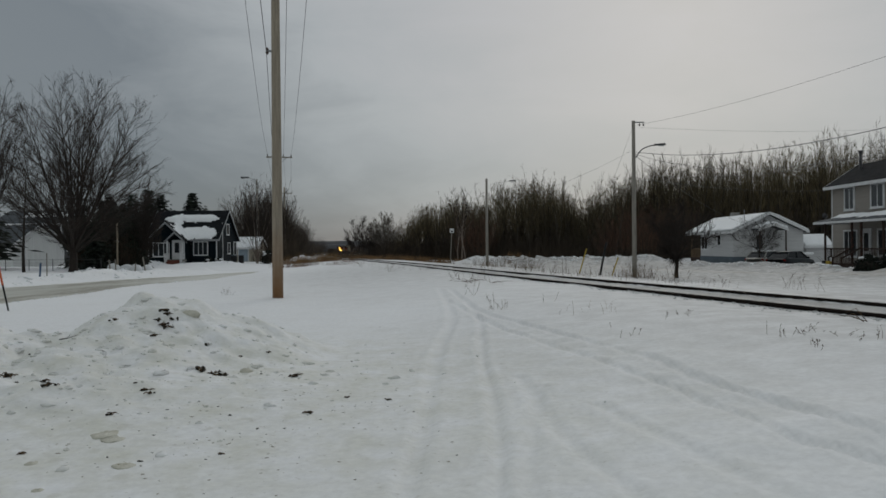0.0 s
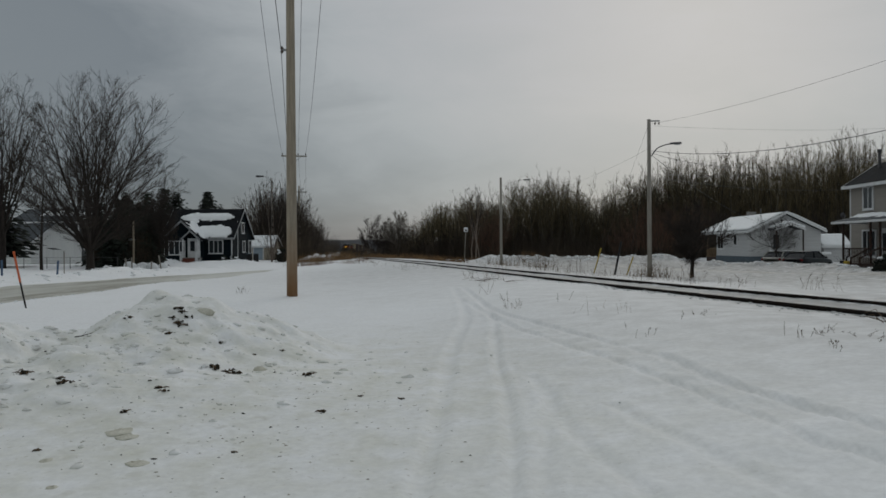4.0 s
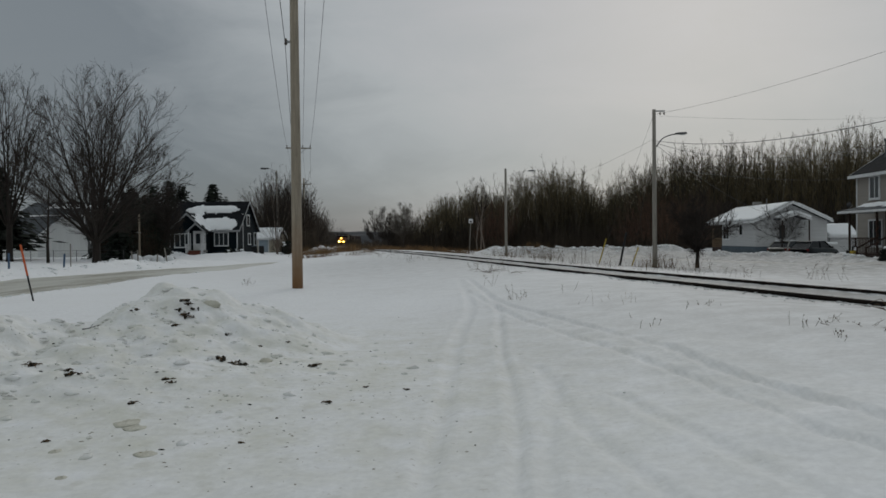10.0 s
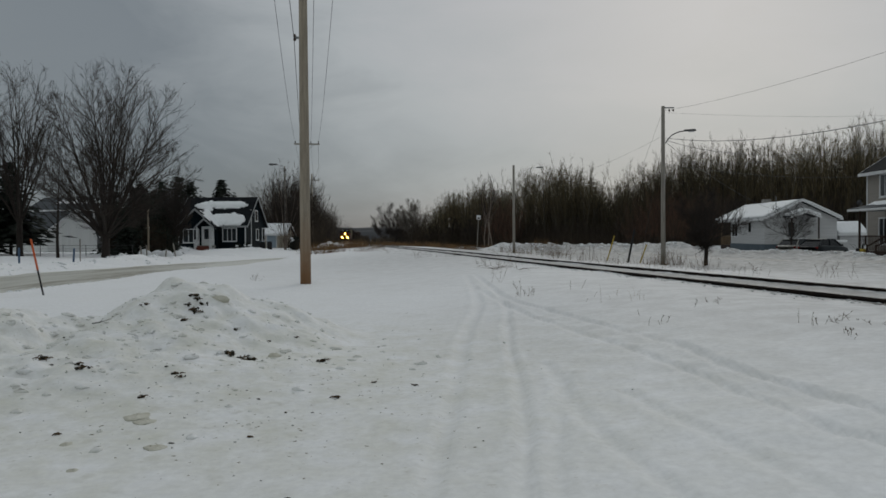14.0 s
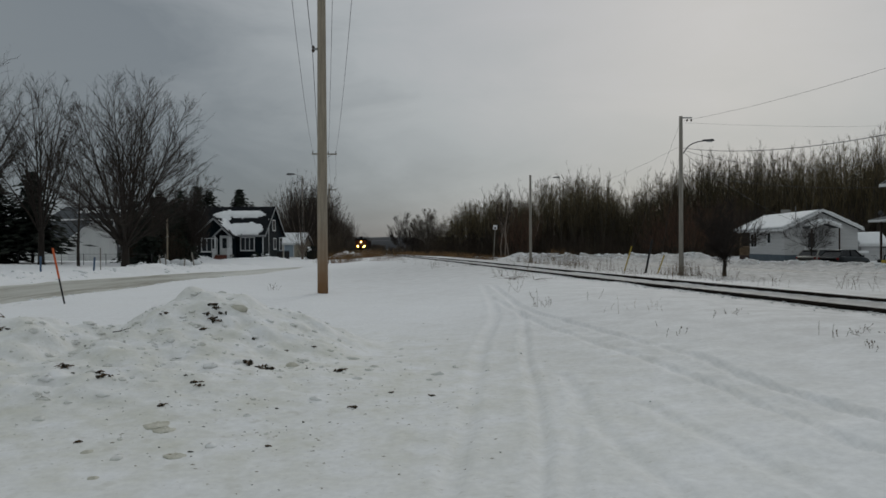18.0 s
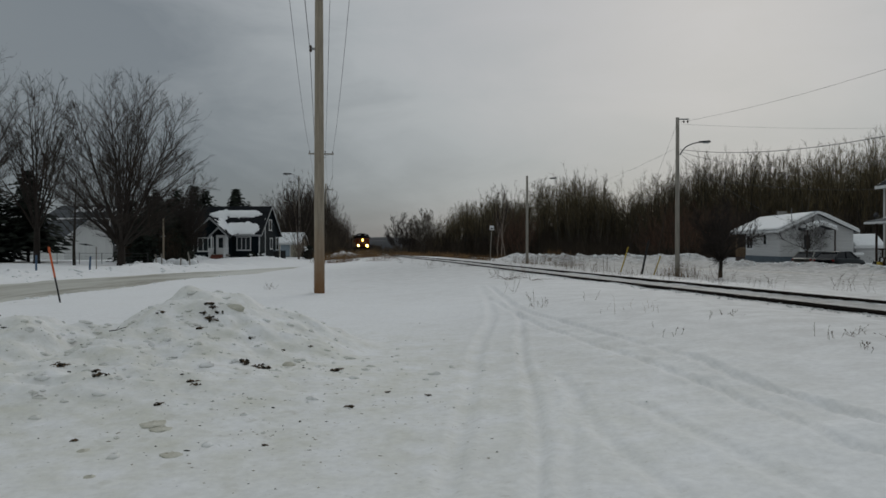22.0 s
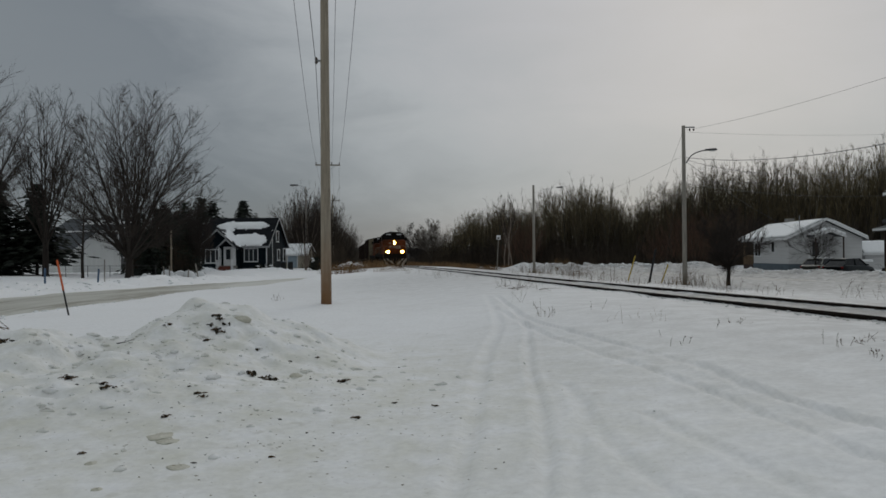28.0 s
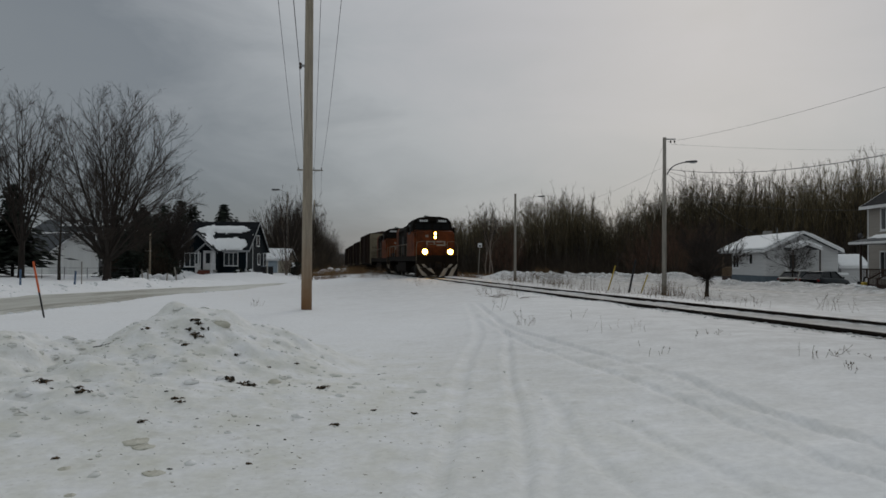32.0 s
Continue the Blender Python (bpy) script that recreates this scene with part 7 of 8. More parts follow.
    part("long_hood", Shape().prism([(-0.9, 1.56), (0.9, 1.56), (0.9, 3.85), (0.75, 4.12), (-0.75, 4.12), (-0.9, 3.85)], hood0, cab0, "y"), LOCO_BLACK, t, "black long hood")
    part("hood_end_panel", Shape().prism([(-0.905, 1.58), (0.905, 1.58), (0.905, 3.85), (0.755, 4.125), (-0.755, 4.125), (-0.905, 3.85)], hood0 - 0.01, hood0 + 1.4, "y"), LOCO_RED, t, "red panel at the hood's end")
    k = 0
    y = hood0 + 1.7
    while y < cab0 - 0.8:
        for sx in (-1, 1):
            x = sx * 0.9
            dr = part("hood_door", Shape().box(min(x, x + sx * 0.025), y, 1.75, max(x, x + sx * 0.025), y + 0.62, 3.3, 0.008), LOCO_GREY if k in (3, 4) else LOCO_BLACK, t)
            part("latch", Shape().box(min(x + sx * 0.025, x + sx * 0.05), y + 0.5, 2.4, max(x + sx * 0.025, x + sx * 0.05), y + 0.56, 2.55), TRUCK_STEEL, dr)
        y += 0.72
        k += 1
    for sx in (-1, 1):
        x = sx * 0.9
        gr = part("radiator_grille", Shape().box(min(x, x + sx * 0.03), hood0 + 1.7, 3.4, max(x, x + sx * 0.03), hood0 + 4.6, 3.82, 0.01), TRUCK_STEEL, t)
        for j in range(10):
            part("slat", Shape().box(min(x + sx * 0.03, x + sx * 0.05), hood0 + 1.8 + 0.28 * j, 3.43, max(x + sx * 0.03, x + sx * 0.05), hood0 + 1.92 + 0.28 * j, 3.79), LOCO_BLACK, gr)
        pts = [(sx * 1.45, yy, 2.5) for yy in np.linspace(-h + 0.7, cab0 - 0.05, 4)]
        wr = part("walkway_rail", Shape().tube(pts, 0.022, 6), RAIL_PALE, t, "pale walkway handrail")
        for yy in np.arange(-h + 0.8, cab0, 1.55):
            part("stanchion", Shape().tube([(sx * 1.45, yy, 1.55), (sx * 1.45, yy, 2.5)], 0.02, 5), RAIL_PALE, wr)
    for y in (hood0 + 2.2, hood0 + 3.4):
        part("roof_fan", Shape().disc((0, y, 4.12), 0.52, "z", 0.14, 24), LOCO_BLACK, t)
    part("exhaust_stack", Shape().box(-0.2, -0.6, 4.12, 0.2, 0.3, 4.4, 0.03), LOCO_BLACK, t)
    part("dynamic_blister", Shape().box(-1.05, -0.5, 3.6, 1.05, 2.4, 4.2, 0.12), LOCO_BLACK, t)
    part("horn", Shape().tube([(0.25, cab0 + 0.6, 4.62), (0.25, cab0 + 0.95, 4.62), (0.25, cab0 + 1.1, 4.62)], [0.03, 0.04, 0.09], 8), STEEL_GREY, t)
    part("horn", Shape().tube([(0.05, cab0 + 0.6, 4.6), (0.05, cab0 + 0.9, 4.6), (0.05, cab0 + 1.0, 4.6)], [0.03, 0.04, 0.08], 8), STEEL_GREY, t)
    part("antenna", Shape().box(-0.4, cab0 + 1.2, 4.46, -0.2, cab0 + 1.6, 4.56, 0.02), LOCO_WHITE, t)
    part("white_band", Shape().prism([(cab0 - 2.0, 1.7), (cab0 - 1.2, 1.7), (cab0 - 0.2, 3.7), (cab0 - 1.0, 3.7)], 0.925, 0.935, "x"), LOCO_WHITE, t, "soiled white slanted band")
    part("white_band", Shape().prism([(cab0 - 2.0, 1.7), (cab0 - 1.2, 1.7), (cab0 - 0.2, 3.7), (cab0 - 1.0, 3.7)], -0.935, -0.925, "x"), LOCO_WHITE, t, "soiled white slanted band")
    return t


def build_boxcar(label, side, end, height=4.75):
    t = thing("boxcar", Matrix(), label, "boxcar", "train")
    L, W = 15.8, 1.53
    h = L / 2
    part("underframe", Shape().box(-W + 0.15, -h, 0.95, W - 0.15, h, 1.2, 0.03), TRUCK_STEEL, t)
    for y in (-5.7, 5.7):
        build_truck(t, y, 2, 1.75)
    for sx in (-1, 1):
        x = sx * W
        sd = part("side", Shape().box(min(x, x - sx * 0.08), -h + 0.08, 1.12, max(x, x - sx * 0.08), h - 0.08, height - 0.25, 0.01), side, t)
        for k in range(18):
            y = -h + 0.5 + 0.87 * k
            if abs(y) > 1.6:
                part("rib", Shape().box(min(x, x + sx * 0.05), y - 0.05, 1.15, max(x, x + sx * 0.05), y + 0.05, height - 0.3, 0.01), side, sd)
        dr = part("sliding_door", Shape().box(min(x, x + sx * 0.09), -1.5, 1.2, max(x, x + sx * 0.09), 1.5, height - 0.4, 0.015), side, t)
        for y in (-0.75, 0, 0.75):
            part("door_rib", Shape().box(min(x + sx * 0.09, x + sx * 0.12), y - 0.05, 1.25, max(x + sx * 0.09, x + sx * 0.12), y + 0.05, height - 0.45, 0.008), side, dr)
    for sy in (-1, 1):
        y = sy * h
        en = part("end", Shape().prism([(-W, 1.12), (W, 1.12), (W, height - 0.3), (0, height), (-W, height - 0.3)], min(y, y - sy * 0.08), max(y, y - sy * 0.08), "y"), end, t, "corrugated end wall")
        for k in range(8):
            z = 1.4 + 0.38 * k
            part("corrugation", Shape().box(-W + 0.2, min(y, y + sy * 0.05), z, W - 0.2, max(y, y + sy * 0.05), z + 0.16, 0.02), end, en)
        ld = part("ladder", Shape().tube([(1.2, y + sy * 0.1, 1.2), (1.2, y + sy * 0.1, 3.2)], 0.015, 5).tube([(0.85, y + sy * 0.1, 1.2), (0.85, y + sy * 0.1, 3.2)], 0.015, 5), TRUCK_STEEL, t)
        for k in range(6):
            part("rung", Shape().tube([(0.85, y + sy * 0.1, 1.35 + 0.33 * k), (1.2, y + sy * 0.1, 1.35 + 0.33 * k)], 0.012, 5), TRUCK_STEEL, ld)
        part("coupler", Shape().box(-0.14, min(y, y + sy * 0.6), 0.75, 0.14, max(y, y + sy * 0.6), 1.05, 0.04), TRUCK_STEEL, t)
    part("roof", Shape().prism([(-W - 0.04, height - 0.3), (W + 0.04, height - 0.3), (0, height + 0.02)], -h - 0.05, h + 0.05, "y"), side, t)
    return t


TRAIN = [(build_loco(True, "red-nosed black freight locomotive with headlights lit"), 17.4),
         (build_loco(False, "black and grey second locomotive, sooty"), 17.4),
         (build_boxcar("tall rust-brown boxcar with cream end", RUST_CAR, CREAM_END, 4.95), 15.8),
         (build_boxcar("rust-brown boxcar with cream end", RUST_CAR, CREAM_END, 4.6), 15.8),
         (build_boxcar("rust-brown boxcar with cream end", RUST_CAR, CREAM_END, 4.6), 15.8),
         (build_boxcar("rust-brown boxcar with cream end", RUST_CAR, CREAM_END, 4.6), 15.8)]


def train_front(t):
    """Where the front of the train is along the track's y at t seconds."""
    return 53.6 + 10.9 * (32.0 - t)


def car_pose(front_y, back):
    s = float(np.interp(front_y, TRACK_Y, TRACK_S)) + back
    y = float(np.interp(s, TRACK_S, TRACK_Y))
    x, z = track_at(y)
    sl = float(np.interp(y, TRACK_Y, TRACK_SLOPE))
    k = math.hypot(1, sl)
    dx, dy = -sl / k, -1 / k
    return Matrix.Translation((float(x), y, float(z))) @ Matrix.Rotation(math.atan2(-dx, dy), 4, "Z")
# ---------------------------------------------------------------- poles and wires beyond the track
build_lamp_pole(14.2, 9.0, 7.4, 0.125, 5.75, 1.0, 0.55, "grey wooden pole with street lamp beside the track", ang=radians(-8))


def build_side_wires():
    a = Vector((8.85, 35.0, gz(8.85, 35.0)))
    far_p = Vector((3.55, 61.0, gz(3.55, 61.0)))
    near_p = Vector((14.2, 9.0, gz(14.2, 9.0)))
    for z, sag, r in ((7.05, 0.55, 0.005), (5.8, 1.22, 0.011), (5.7, 1.8, 0.008), (4.75, 0.95, 0.007)):
        wire("service_wire", a + Vector((0.12, 0, z)), near_p + Vector((0.12, 0, z)), sag, r, "dark service wire strung from pole to pole", "service wires")
    for z, top, r in ((7.0, (7.2, 40.0), 0.0045), (5.7, (8.69, 39.0), 0.0045)):
        wire("guy_wire", a + Vector((0, 0.1, z)), (top[0], top[1], gz(*top)), 0.0, r, "slanting steel guy wire that braces the pole", "guy wires")
    for z, sag, r in ((5.85, 0.6, 0.004),):
        wire("service_wire", a + Vector((-0.12, 0, z)), far_p + Vector((0, 0, z - 0.4)), sag, r, "dark service wire strung from pole to pole", "service wires")
    wire("service_wire", a + Vector((0.12, 0, 4.6)), (26.2, 49.0, 5.2), 0.35, 0.010, "service drop to the greige house", "service wires")
    wire("service_wire", a + Vector((0.2, 0, 6.95)), (33.0, 50.5, 9.5), 0.3, 0.004, "thin service wire over the greige house", "service wires")
    wire("service_wire", a + Vector((0.12, 0, 5.6)), (25.5, 65.0, 3.6), 0.35, 0.01, "service drop to the white bungalow", "service wires")


build_side_wires()
yard_pole = thing("service_pole", pose(33.0, 50.5, gz(33.0, 50.5)), "grey wooden service pole behind the greige house", "utility pole")
pole_part(yard_pole, 9.7, 0.12, 0.09, GREY_POLE)

# ---------------------------------------------------------------- stakes, posts, sign


def stick_thing(name, base, tip, r, mat, label, category, foot=None, group=""):
    bx, by = base
    z = gz(bx, by)
    t = thing(name, pose(bx, by, z), label, category, group)
    d = Vector(tip) - Vector((bx, by, 0))
    d = Vector((d.x, d.y, tip[2]))
    if foot:
        frac, fm = foot
        part("foot", Shape().tube([(-d.x * 0.15, -d.y * 0.15, -0.2), tuple(d * frac)], r, 8), fm, t, "dark lower half")
        part("upper", Shape().tube([tuple(d * frac), tuple(d * 0.99), tuple(d)], [r * 1.2, r * 1.2, r * 0.6], 8), mat, t, "bright upper half")
    else:
        part("rod", Shape().tube([tuple(d * -0.1), tuple(d * 0.98), tuple(d)], [r, r, r * 0.6], 8), mat, t)
    return t


stick_thing("marker_stake", (-10.75, 18.7), (-11.05, 18.7, 1.42), 0.022, ORANGE, "leaning orange and black snow marker stake by the road", "marker stake", (0.45, BLACK_PAINT))
stick_thing("marker_post", (-24.3, 40.0), (-24.3, 40.0, 0.85), 0.055, BLUE_PAINT, "short dull blue post in a snowbank", "post", None, "blue posts")
stick_thing("marker_post", (-20.25, 38.0), (-20.2, 38.0, 0.75), 0.05, BLUE_PAINT, "short dull blue post in a snowbank", "post", None, "blue posts")
stick_thing("marker_post", (-20.1, 38.4), (-20.1, 38.4, 1.25), 0.03, GREY_POLE, "thin grey post beside a blue post", "post")
stick_thing("leaning_post", (8.08, 39.0), (8.42, 39.0, 1.7), 0.055, BLACK_PAINT, "dark leaning wooden post beyond the track", "post")
stick_thing("guy_guard", (7.2, 40.0), (7.6, 40.1, 1.3), 0.032, YELLOW, "slanting yellow guy-wire guard in the snow", "guy guard", None, "guy guards")
stick_thing("guy_guard", (8.69, 39.0), (9.05, 39.1, 0.95), 0.032, YELLOW, "slanting yellow guy-wire guard in the snow", "guy guard", None, "guy guards")
stick_thing("thin_post", (3.9, 66.0), (3.9, 66.0, 1.7), 0.03, GREY_POLE, "thin weathered post in a snowbank", "post")


def build_track_sign():
    x, y = 0.72, 75.0
    t = thing("track_sign", pose(x, y, gz(x, y), 0, 3, 0), "small white railway sign on a thin post", "sign")
    part("post", Shape().tube([(0, 0, -0.3), (0, 0, 3.4)], 0.035, 8), GREY_POLE, t)
    b = part("board", Shape().box(-0.2, -0.06, 3.0, 0.2, -0.035, 3.42, 0.01), WHITE_TRIM, t, "white square board")
    part("marking", Shape().box(-0.1, -0.068, 3.06, 0.1, -0.061, 3.22, 0.002), BLACK_PAINT, b, "dark plain mark")


build_track_sign()


def build_fence():
    t = thing("wire_fence", pose(-44.0, 63.0, gz(-44, 63)), "low wire fence along a snowy yard", "fence")
    n = 9
    for k in range(n):
        part("post", Shape().tube([(2.1 * k, -0.35 * k, -0.3), (2.1 * k, -0.35 * k, 0.85)], 0.025, 7), DARK_STEEL, t, "grey metal fence post")
    for z in (0.3, 0.55, 0.8):
        part("rail", Shape().tube([(0, 0, z), (2.1 * (n - 1), -0.35 * (n - 1), z)], 0.012 if z > 0.7 else 0.005, 5), DARK_STEEL, t)
    rng = random.Random(3)
    for k, (x, y) in enumerate(((-26.6, 60.5), (-26.2, 60.6), (-24.9, 61.2), (-24.2, 61.5))):
        stick_thing("fence_post", (x, y), (x + rng.uniform(-0.2, 0.2), y, rng.uniform(0.6, 1.2)), 0.06, GREY_POLE, "old wooden post stuck in the snow", "post", None, "old posts")
    p = thing("old_pole", pose(-28.4, 66.0, gz(-28.4, 66)), "bare weathered wooden pole among shrubs", "pole")
    part("shaft", Shape().tube([(0, 0, -0.3), (0, 0, 4.1)], [0.09, 0.075], 10), WOOD_POLE, p)


build_fence()

# ---------------------------------------------------------------- clods, ice and straw on the ploughed heap


def dirt_clump(x, y, size, seed, straw=6):
    rng = random.Random(seed)
    z = gz(x, y)
    t = thing("dirt_clump", pose(x, y, z, 0, 0, rng.uniform(0, 360)), "clump of frozen dirt and dead grass on snow", "dirt", "dirt clumps")
    for _ in range(5):
        part("clod", Shape().blob((rng.gauss(0, size * 0.42), rng.gauss(0, size * 0.42), size * 0.1), (size * rng.uniform(0.12, 0.42), size * rng.uniform(0.12, 0.34), size * rng.uniform(0.12, 0.36)), rng, 0.55, 6, 9), DIRT, t)
    for _ in range(straw):
        a, l = rng.uniform(0, 6.28), size * rng.uniform(0.6, 1.5)
        p = Vector((rng.gauss(0, size * 0.3), rng.gauss(0, size * 0.3), size * 0.15))
        part("straw", Shape().tube([p, p + Vector((math.cos(a) * l * 0.5, math.sin(a) * l * 0.5, size * rng.uniform(0.05, 0.35))), p + Vector((math.cos(a) * l, math.sin(a) * l, size * rng.uniform(-0.15, 0.25)))], [0.006, 0.006, 0.003], 4), DRY_STEM, t, "dead grass blade")


CLUMPS = [(-3.65, 9.87, 0.08), (-3.58, 9.84, 0.075), (-3.5, 9.79, 0.08), (-3.46, 9.52, 0.085), (-3.67, 9.7, 0.09), (-3.6, 9.62, 0.07), (-3.53, 9.68, 0.06), (-2.71, 8.42, 0.11), (-2.56, 8.36, 0.09), (-2.42, 8.22, 0.08), (-2.86, 7.26, 0.06),
          (-2.78, 7.16, 0.05), (-1.66, 8.34, 0.08), (-1.23, 6.8, 0.045), (-4.29, 7.46, 0.12), (-3.83, 7.22, 0.06), (-3.66, 7.06, 0.09), (-1.67, 5.64, 0.03), (-0.95, 7.42, 0.03),
          (-0.54, 7.3, 0.035), (-2.9, 6.56, 0.045), (-3.15, 5.64, 0.035), (-3.54, 9.2, 0.07), (-4.11, 9.42, 0.06), (-2.92, 9.32, 0.06), (-2.51, 9.32, 0.035), (-2.22, 9.56, 0.04), (-5.6, 8.4, 0.11), (-4.9, 7.0, 0.06)]
for i, (x, y, s) in enumerate(CLUMPS):
    dirt_clump(x, y, s * 0.78, 100 + i, 9 if s > 0.1 else 4)

ICE_CHUNK = material("dirty_ice", (0.62, 0.605, 0.53), 0.6, 0, 0.15, 6, 40, 0.4, tint=(0.46, 0.44, 0.36), spec=0.15)
for i, (x, y, a, b, c) in enumerate(((-3.35, 10.0, 0.14, 0.06, 0.06), (-2.74, 6.12, 0.13, 0.16, 0.016), (-2.62, 5.98, 0.10, 0.11, 0.014), (-2.28, 5.4, 0.10, 0.10, 0.008), (-2.97, 5.44, 0.06, 0.05, 0.02), (-2.64, 4.9, 0.05, 0.05, 0.02), (-2.25, 8.6, 0.1, 0.08, 0.05))):
    rng = random.Random(200 + i)
    single("ice_chunk", Shape().blob((0, 0, -c * (0.25 if c > 0.03 else 0.6)), (a, b, c), rng, 0.12, 9, 18), ICE_CHUNK, pose(x, y, gz(x, y), 0, 0, 20 * i), "lump of dirty tan ice in the snow", "ice", "ice chunks", smooth=True)


def build_stick():
    t = Shape().tube([(0, 0, 0.03), (0.1, 0.12, 0.05), (0.2, 0.28, 0.1)], [0.012, 0.01, 0.005], 6).tube([(0.1, 0.12, 0.05), (0.05, 0.24, 0.12)], [0.007, 0.003], 5)
    single("dead_branch", t, BARK_DARK, pose(-4.5, 8.85, gz(-4.45, 8.9) + 0.01, 0, 0, -25) @ Matrix.Scale(0.55, 4), "short dead branch lying on the snow heap", "branch")
    for i, (x, y, l) in enumerate(((-5.7, 8.6, 0.35), (1.35, 22.5, 1.0), (0.6, 24.0, 0.8), (0.9, 23.2, 0.7), (5.4, 9.6, 0.5), (5.2, 8.4, 0.4))):
        rng = random.Random(300 + i)
        sh = Shape()
        for _ in range(4):
            a = rng.uniform(-0.6, 0.6)
            p = Vector((rng.uniform(-0.1, 0.3) * l, rng.uniform(-0.1, 0.1), 0.03))
            sh.tube([p, p + Vector((math.cos(a) * l * 0.5, math.sin(a) * l * 0.5, rng.uniform(0.02, 0.15))), p + Vector((math.cos(a) * l, math.sin(a) * l, rng.uniform(0.0, 0.08)))], [0.0055, 0.004, 0.002], 5)
        single("dead_branch", sh, DRY_STEM, pose(x, y, gz(x, y), 0, 0, rng.uniform(0, 360)), "flattened dead stalks lying on the snow", "branch", "dead stalks")


build_stick()


def build_litter():
    rng = random.Random(9)
    sh = Shape()
    for _ in range(230):
        if rng.random() < 0.8:
            x, y = rng.gauss(-2.5, 1.4), rng.gauss(6.9, 1.4)
        else:
            x, y = rng.uniform(-6, 1), rng.uniform(4, 14)
        if y < 3.6 or x > 0.2:
            continue
        r = rng.uniform(0.002, 0.007) * (2.2 if rng.random() < 0.09 else 1)
        sh.blob((x, y, gz(x, y) + r * 0.3), (r * rng.uniform(0.9, 2.4), r, r * 0.45), rng, 0.4, 3, 5)
    bits = Shape()
    for _ in range(130):
        x, y = rng.gauss(-1.7, 0.9), rng.gauss(6.3, 0.9)
        if y > 4.4:
            r = rng.uniform(0.003, 0.009)
            bits.blob((x, y, gz(x, y) + r * 0.15), (r * rng.uniform(0.9, 2.6), r, r * 0.3), rng, 0.4, 3, 5)
    single("bark_bits", bits, material("damp_tan_bark_bits", (0.36, 0.31, 0.22), 0.9, 0, 0.4, 9, 40, 0.2, tint=(0.19, 0.16, 0.11)), Matrix(), "scattered tan bits of bark and grit on the snow", "bark", kind="stuff")
    single("dirt_crumbs", sh, DIRT, Matrix(), "scattered crumbs of dirt and bark on the snow", "dirt", kind="stuff")
    sh = Shape()
    for _ in range(900):
        if rng.random() < 0.9:
            x, y = rng.gauss(-4.2, 1.7), rng.gauss(8.9, 1.3)
        else:
            x, y = rng.uniform(-9, -1), rng.uniform(5, 11)
        r = 0.008 + 0.045 * rng.random() ** 3.5
        sh.blob((x, y, gz(x, y) - r * 0.1), (r * rng.uniform(0.9, 1.8), r * rng.uniform(0.8, 1.4), r * 0.6), rng, 0.35, 4, 6)
    single("snow_clods", sh, SNOW, Matrix(), "small clods of ploughed snow", "snow", kind="stuff", smooth=True)
    # broken snow crust along the rails and ruts
    sh = Shape()
    for _ in range(900):
        y = 8 + 45 * rng.random() ** 1.6
        x, z = track_at(y)
        side = rng.choice((-1, -1, 1))
        o = side * (GAUGE / 2 + 0.12 + abs(rng.gauss(0, 0.16)))
        r = rng.uniform(0.008, 0.03)
        sh.blob((x + o, y, gz(x + o, y) + r * 0.2), (r * 1.4, r * 1.6, r * 0.7), rng, 0.25, 3, 6)
    single("snow_crumbs", sh, SNOW, Matrix(), "crumbled snow beside the rails", "snow", kind="stuff", smooth=True)

    # chunks thrown up by the plough on the banks
    sh = Shape()
    for line, n, lo, hi, off in (([(3.5, 76), (8, 71), (13, 69), (19, 71)], 260, 0.05, 0.16, 1.2), ([(19.0, 56.5), (22.6, 54.4), (23.4, 49), (22.6, 42)], 160, 0.04, 0.12, 0.9),
                                 ([(-18.8, 22), (-19.2, 28), (-19.8, 35), (-19.4, 42), (-18.2, 48)], 260, 0.03, 0.11, 1.3), ([(-23, 82), (-33, 82.5)], 80, 0.05, 0.14, 1.0),
                                 ([(-12.0, 17), (-12.2, 24), (-12.8, 32), (-13.2, 40)], 120, 0.02, 0.06, 0.5)):
        for _ in range(n):
            k = rng.random() * (len(line) - 1)
            i = int(k)
            (ax, ay), (bx, by) = line[i], line[i + 1]
            x, y = ax + (bx - ax) * (k - i) + rng.gauss(0, off * 0.6), ay + (by - ay) * (k - i) + rng.gauss(0, off * 0.6)
            r = lo + (hi - lo) * rng.random() ** 2.5
            sh.blob((x, y, gz(x, y) + r * 0.05), (r * rng.uniform(0.8, 1.6), r * 1.2, r * 0.6), rng, 0.25, 5, 7)
    single("plough_chunks", sh, ROOF_SNOW, Matrix(), "broken chunks of ploughed snow on the banks", "snow", kind="stuff", smooth=True)


build_litter()

# ---------------------------------------------------------------- weeds and brush


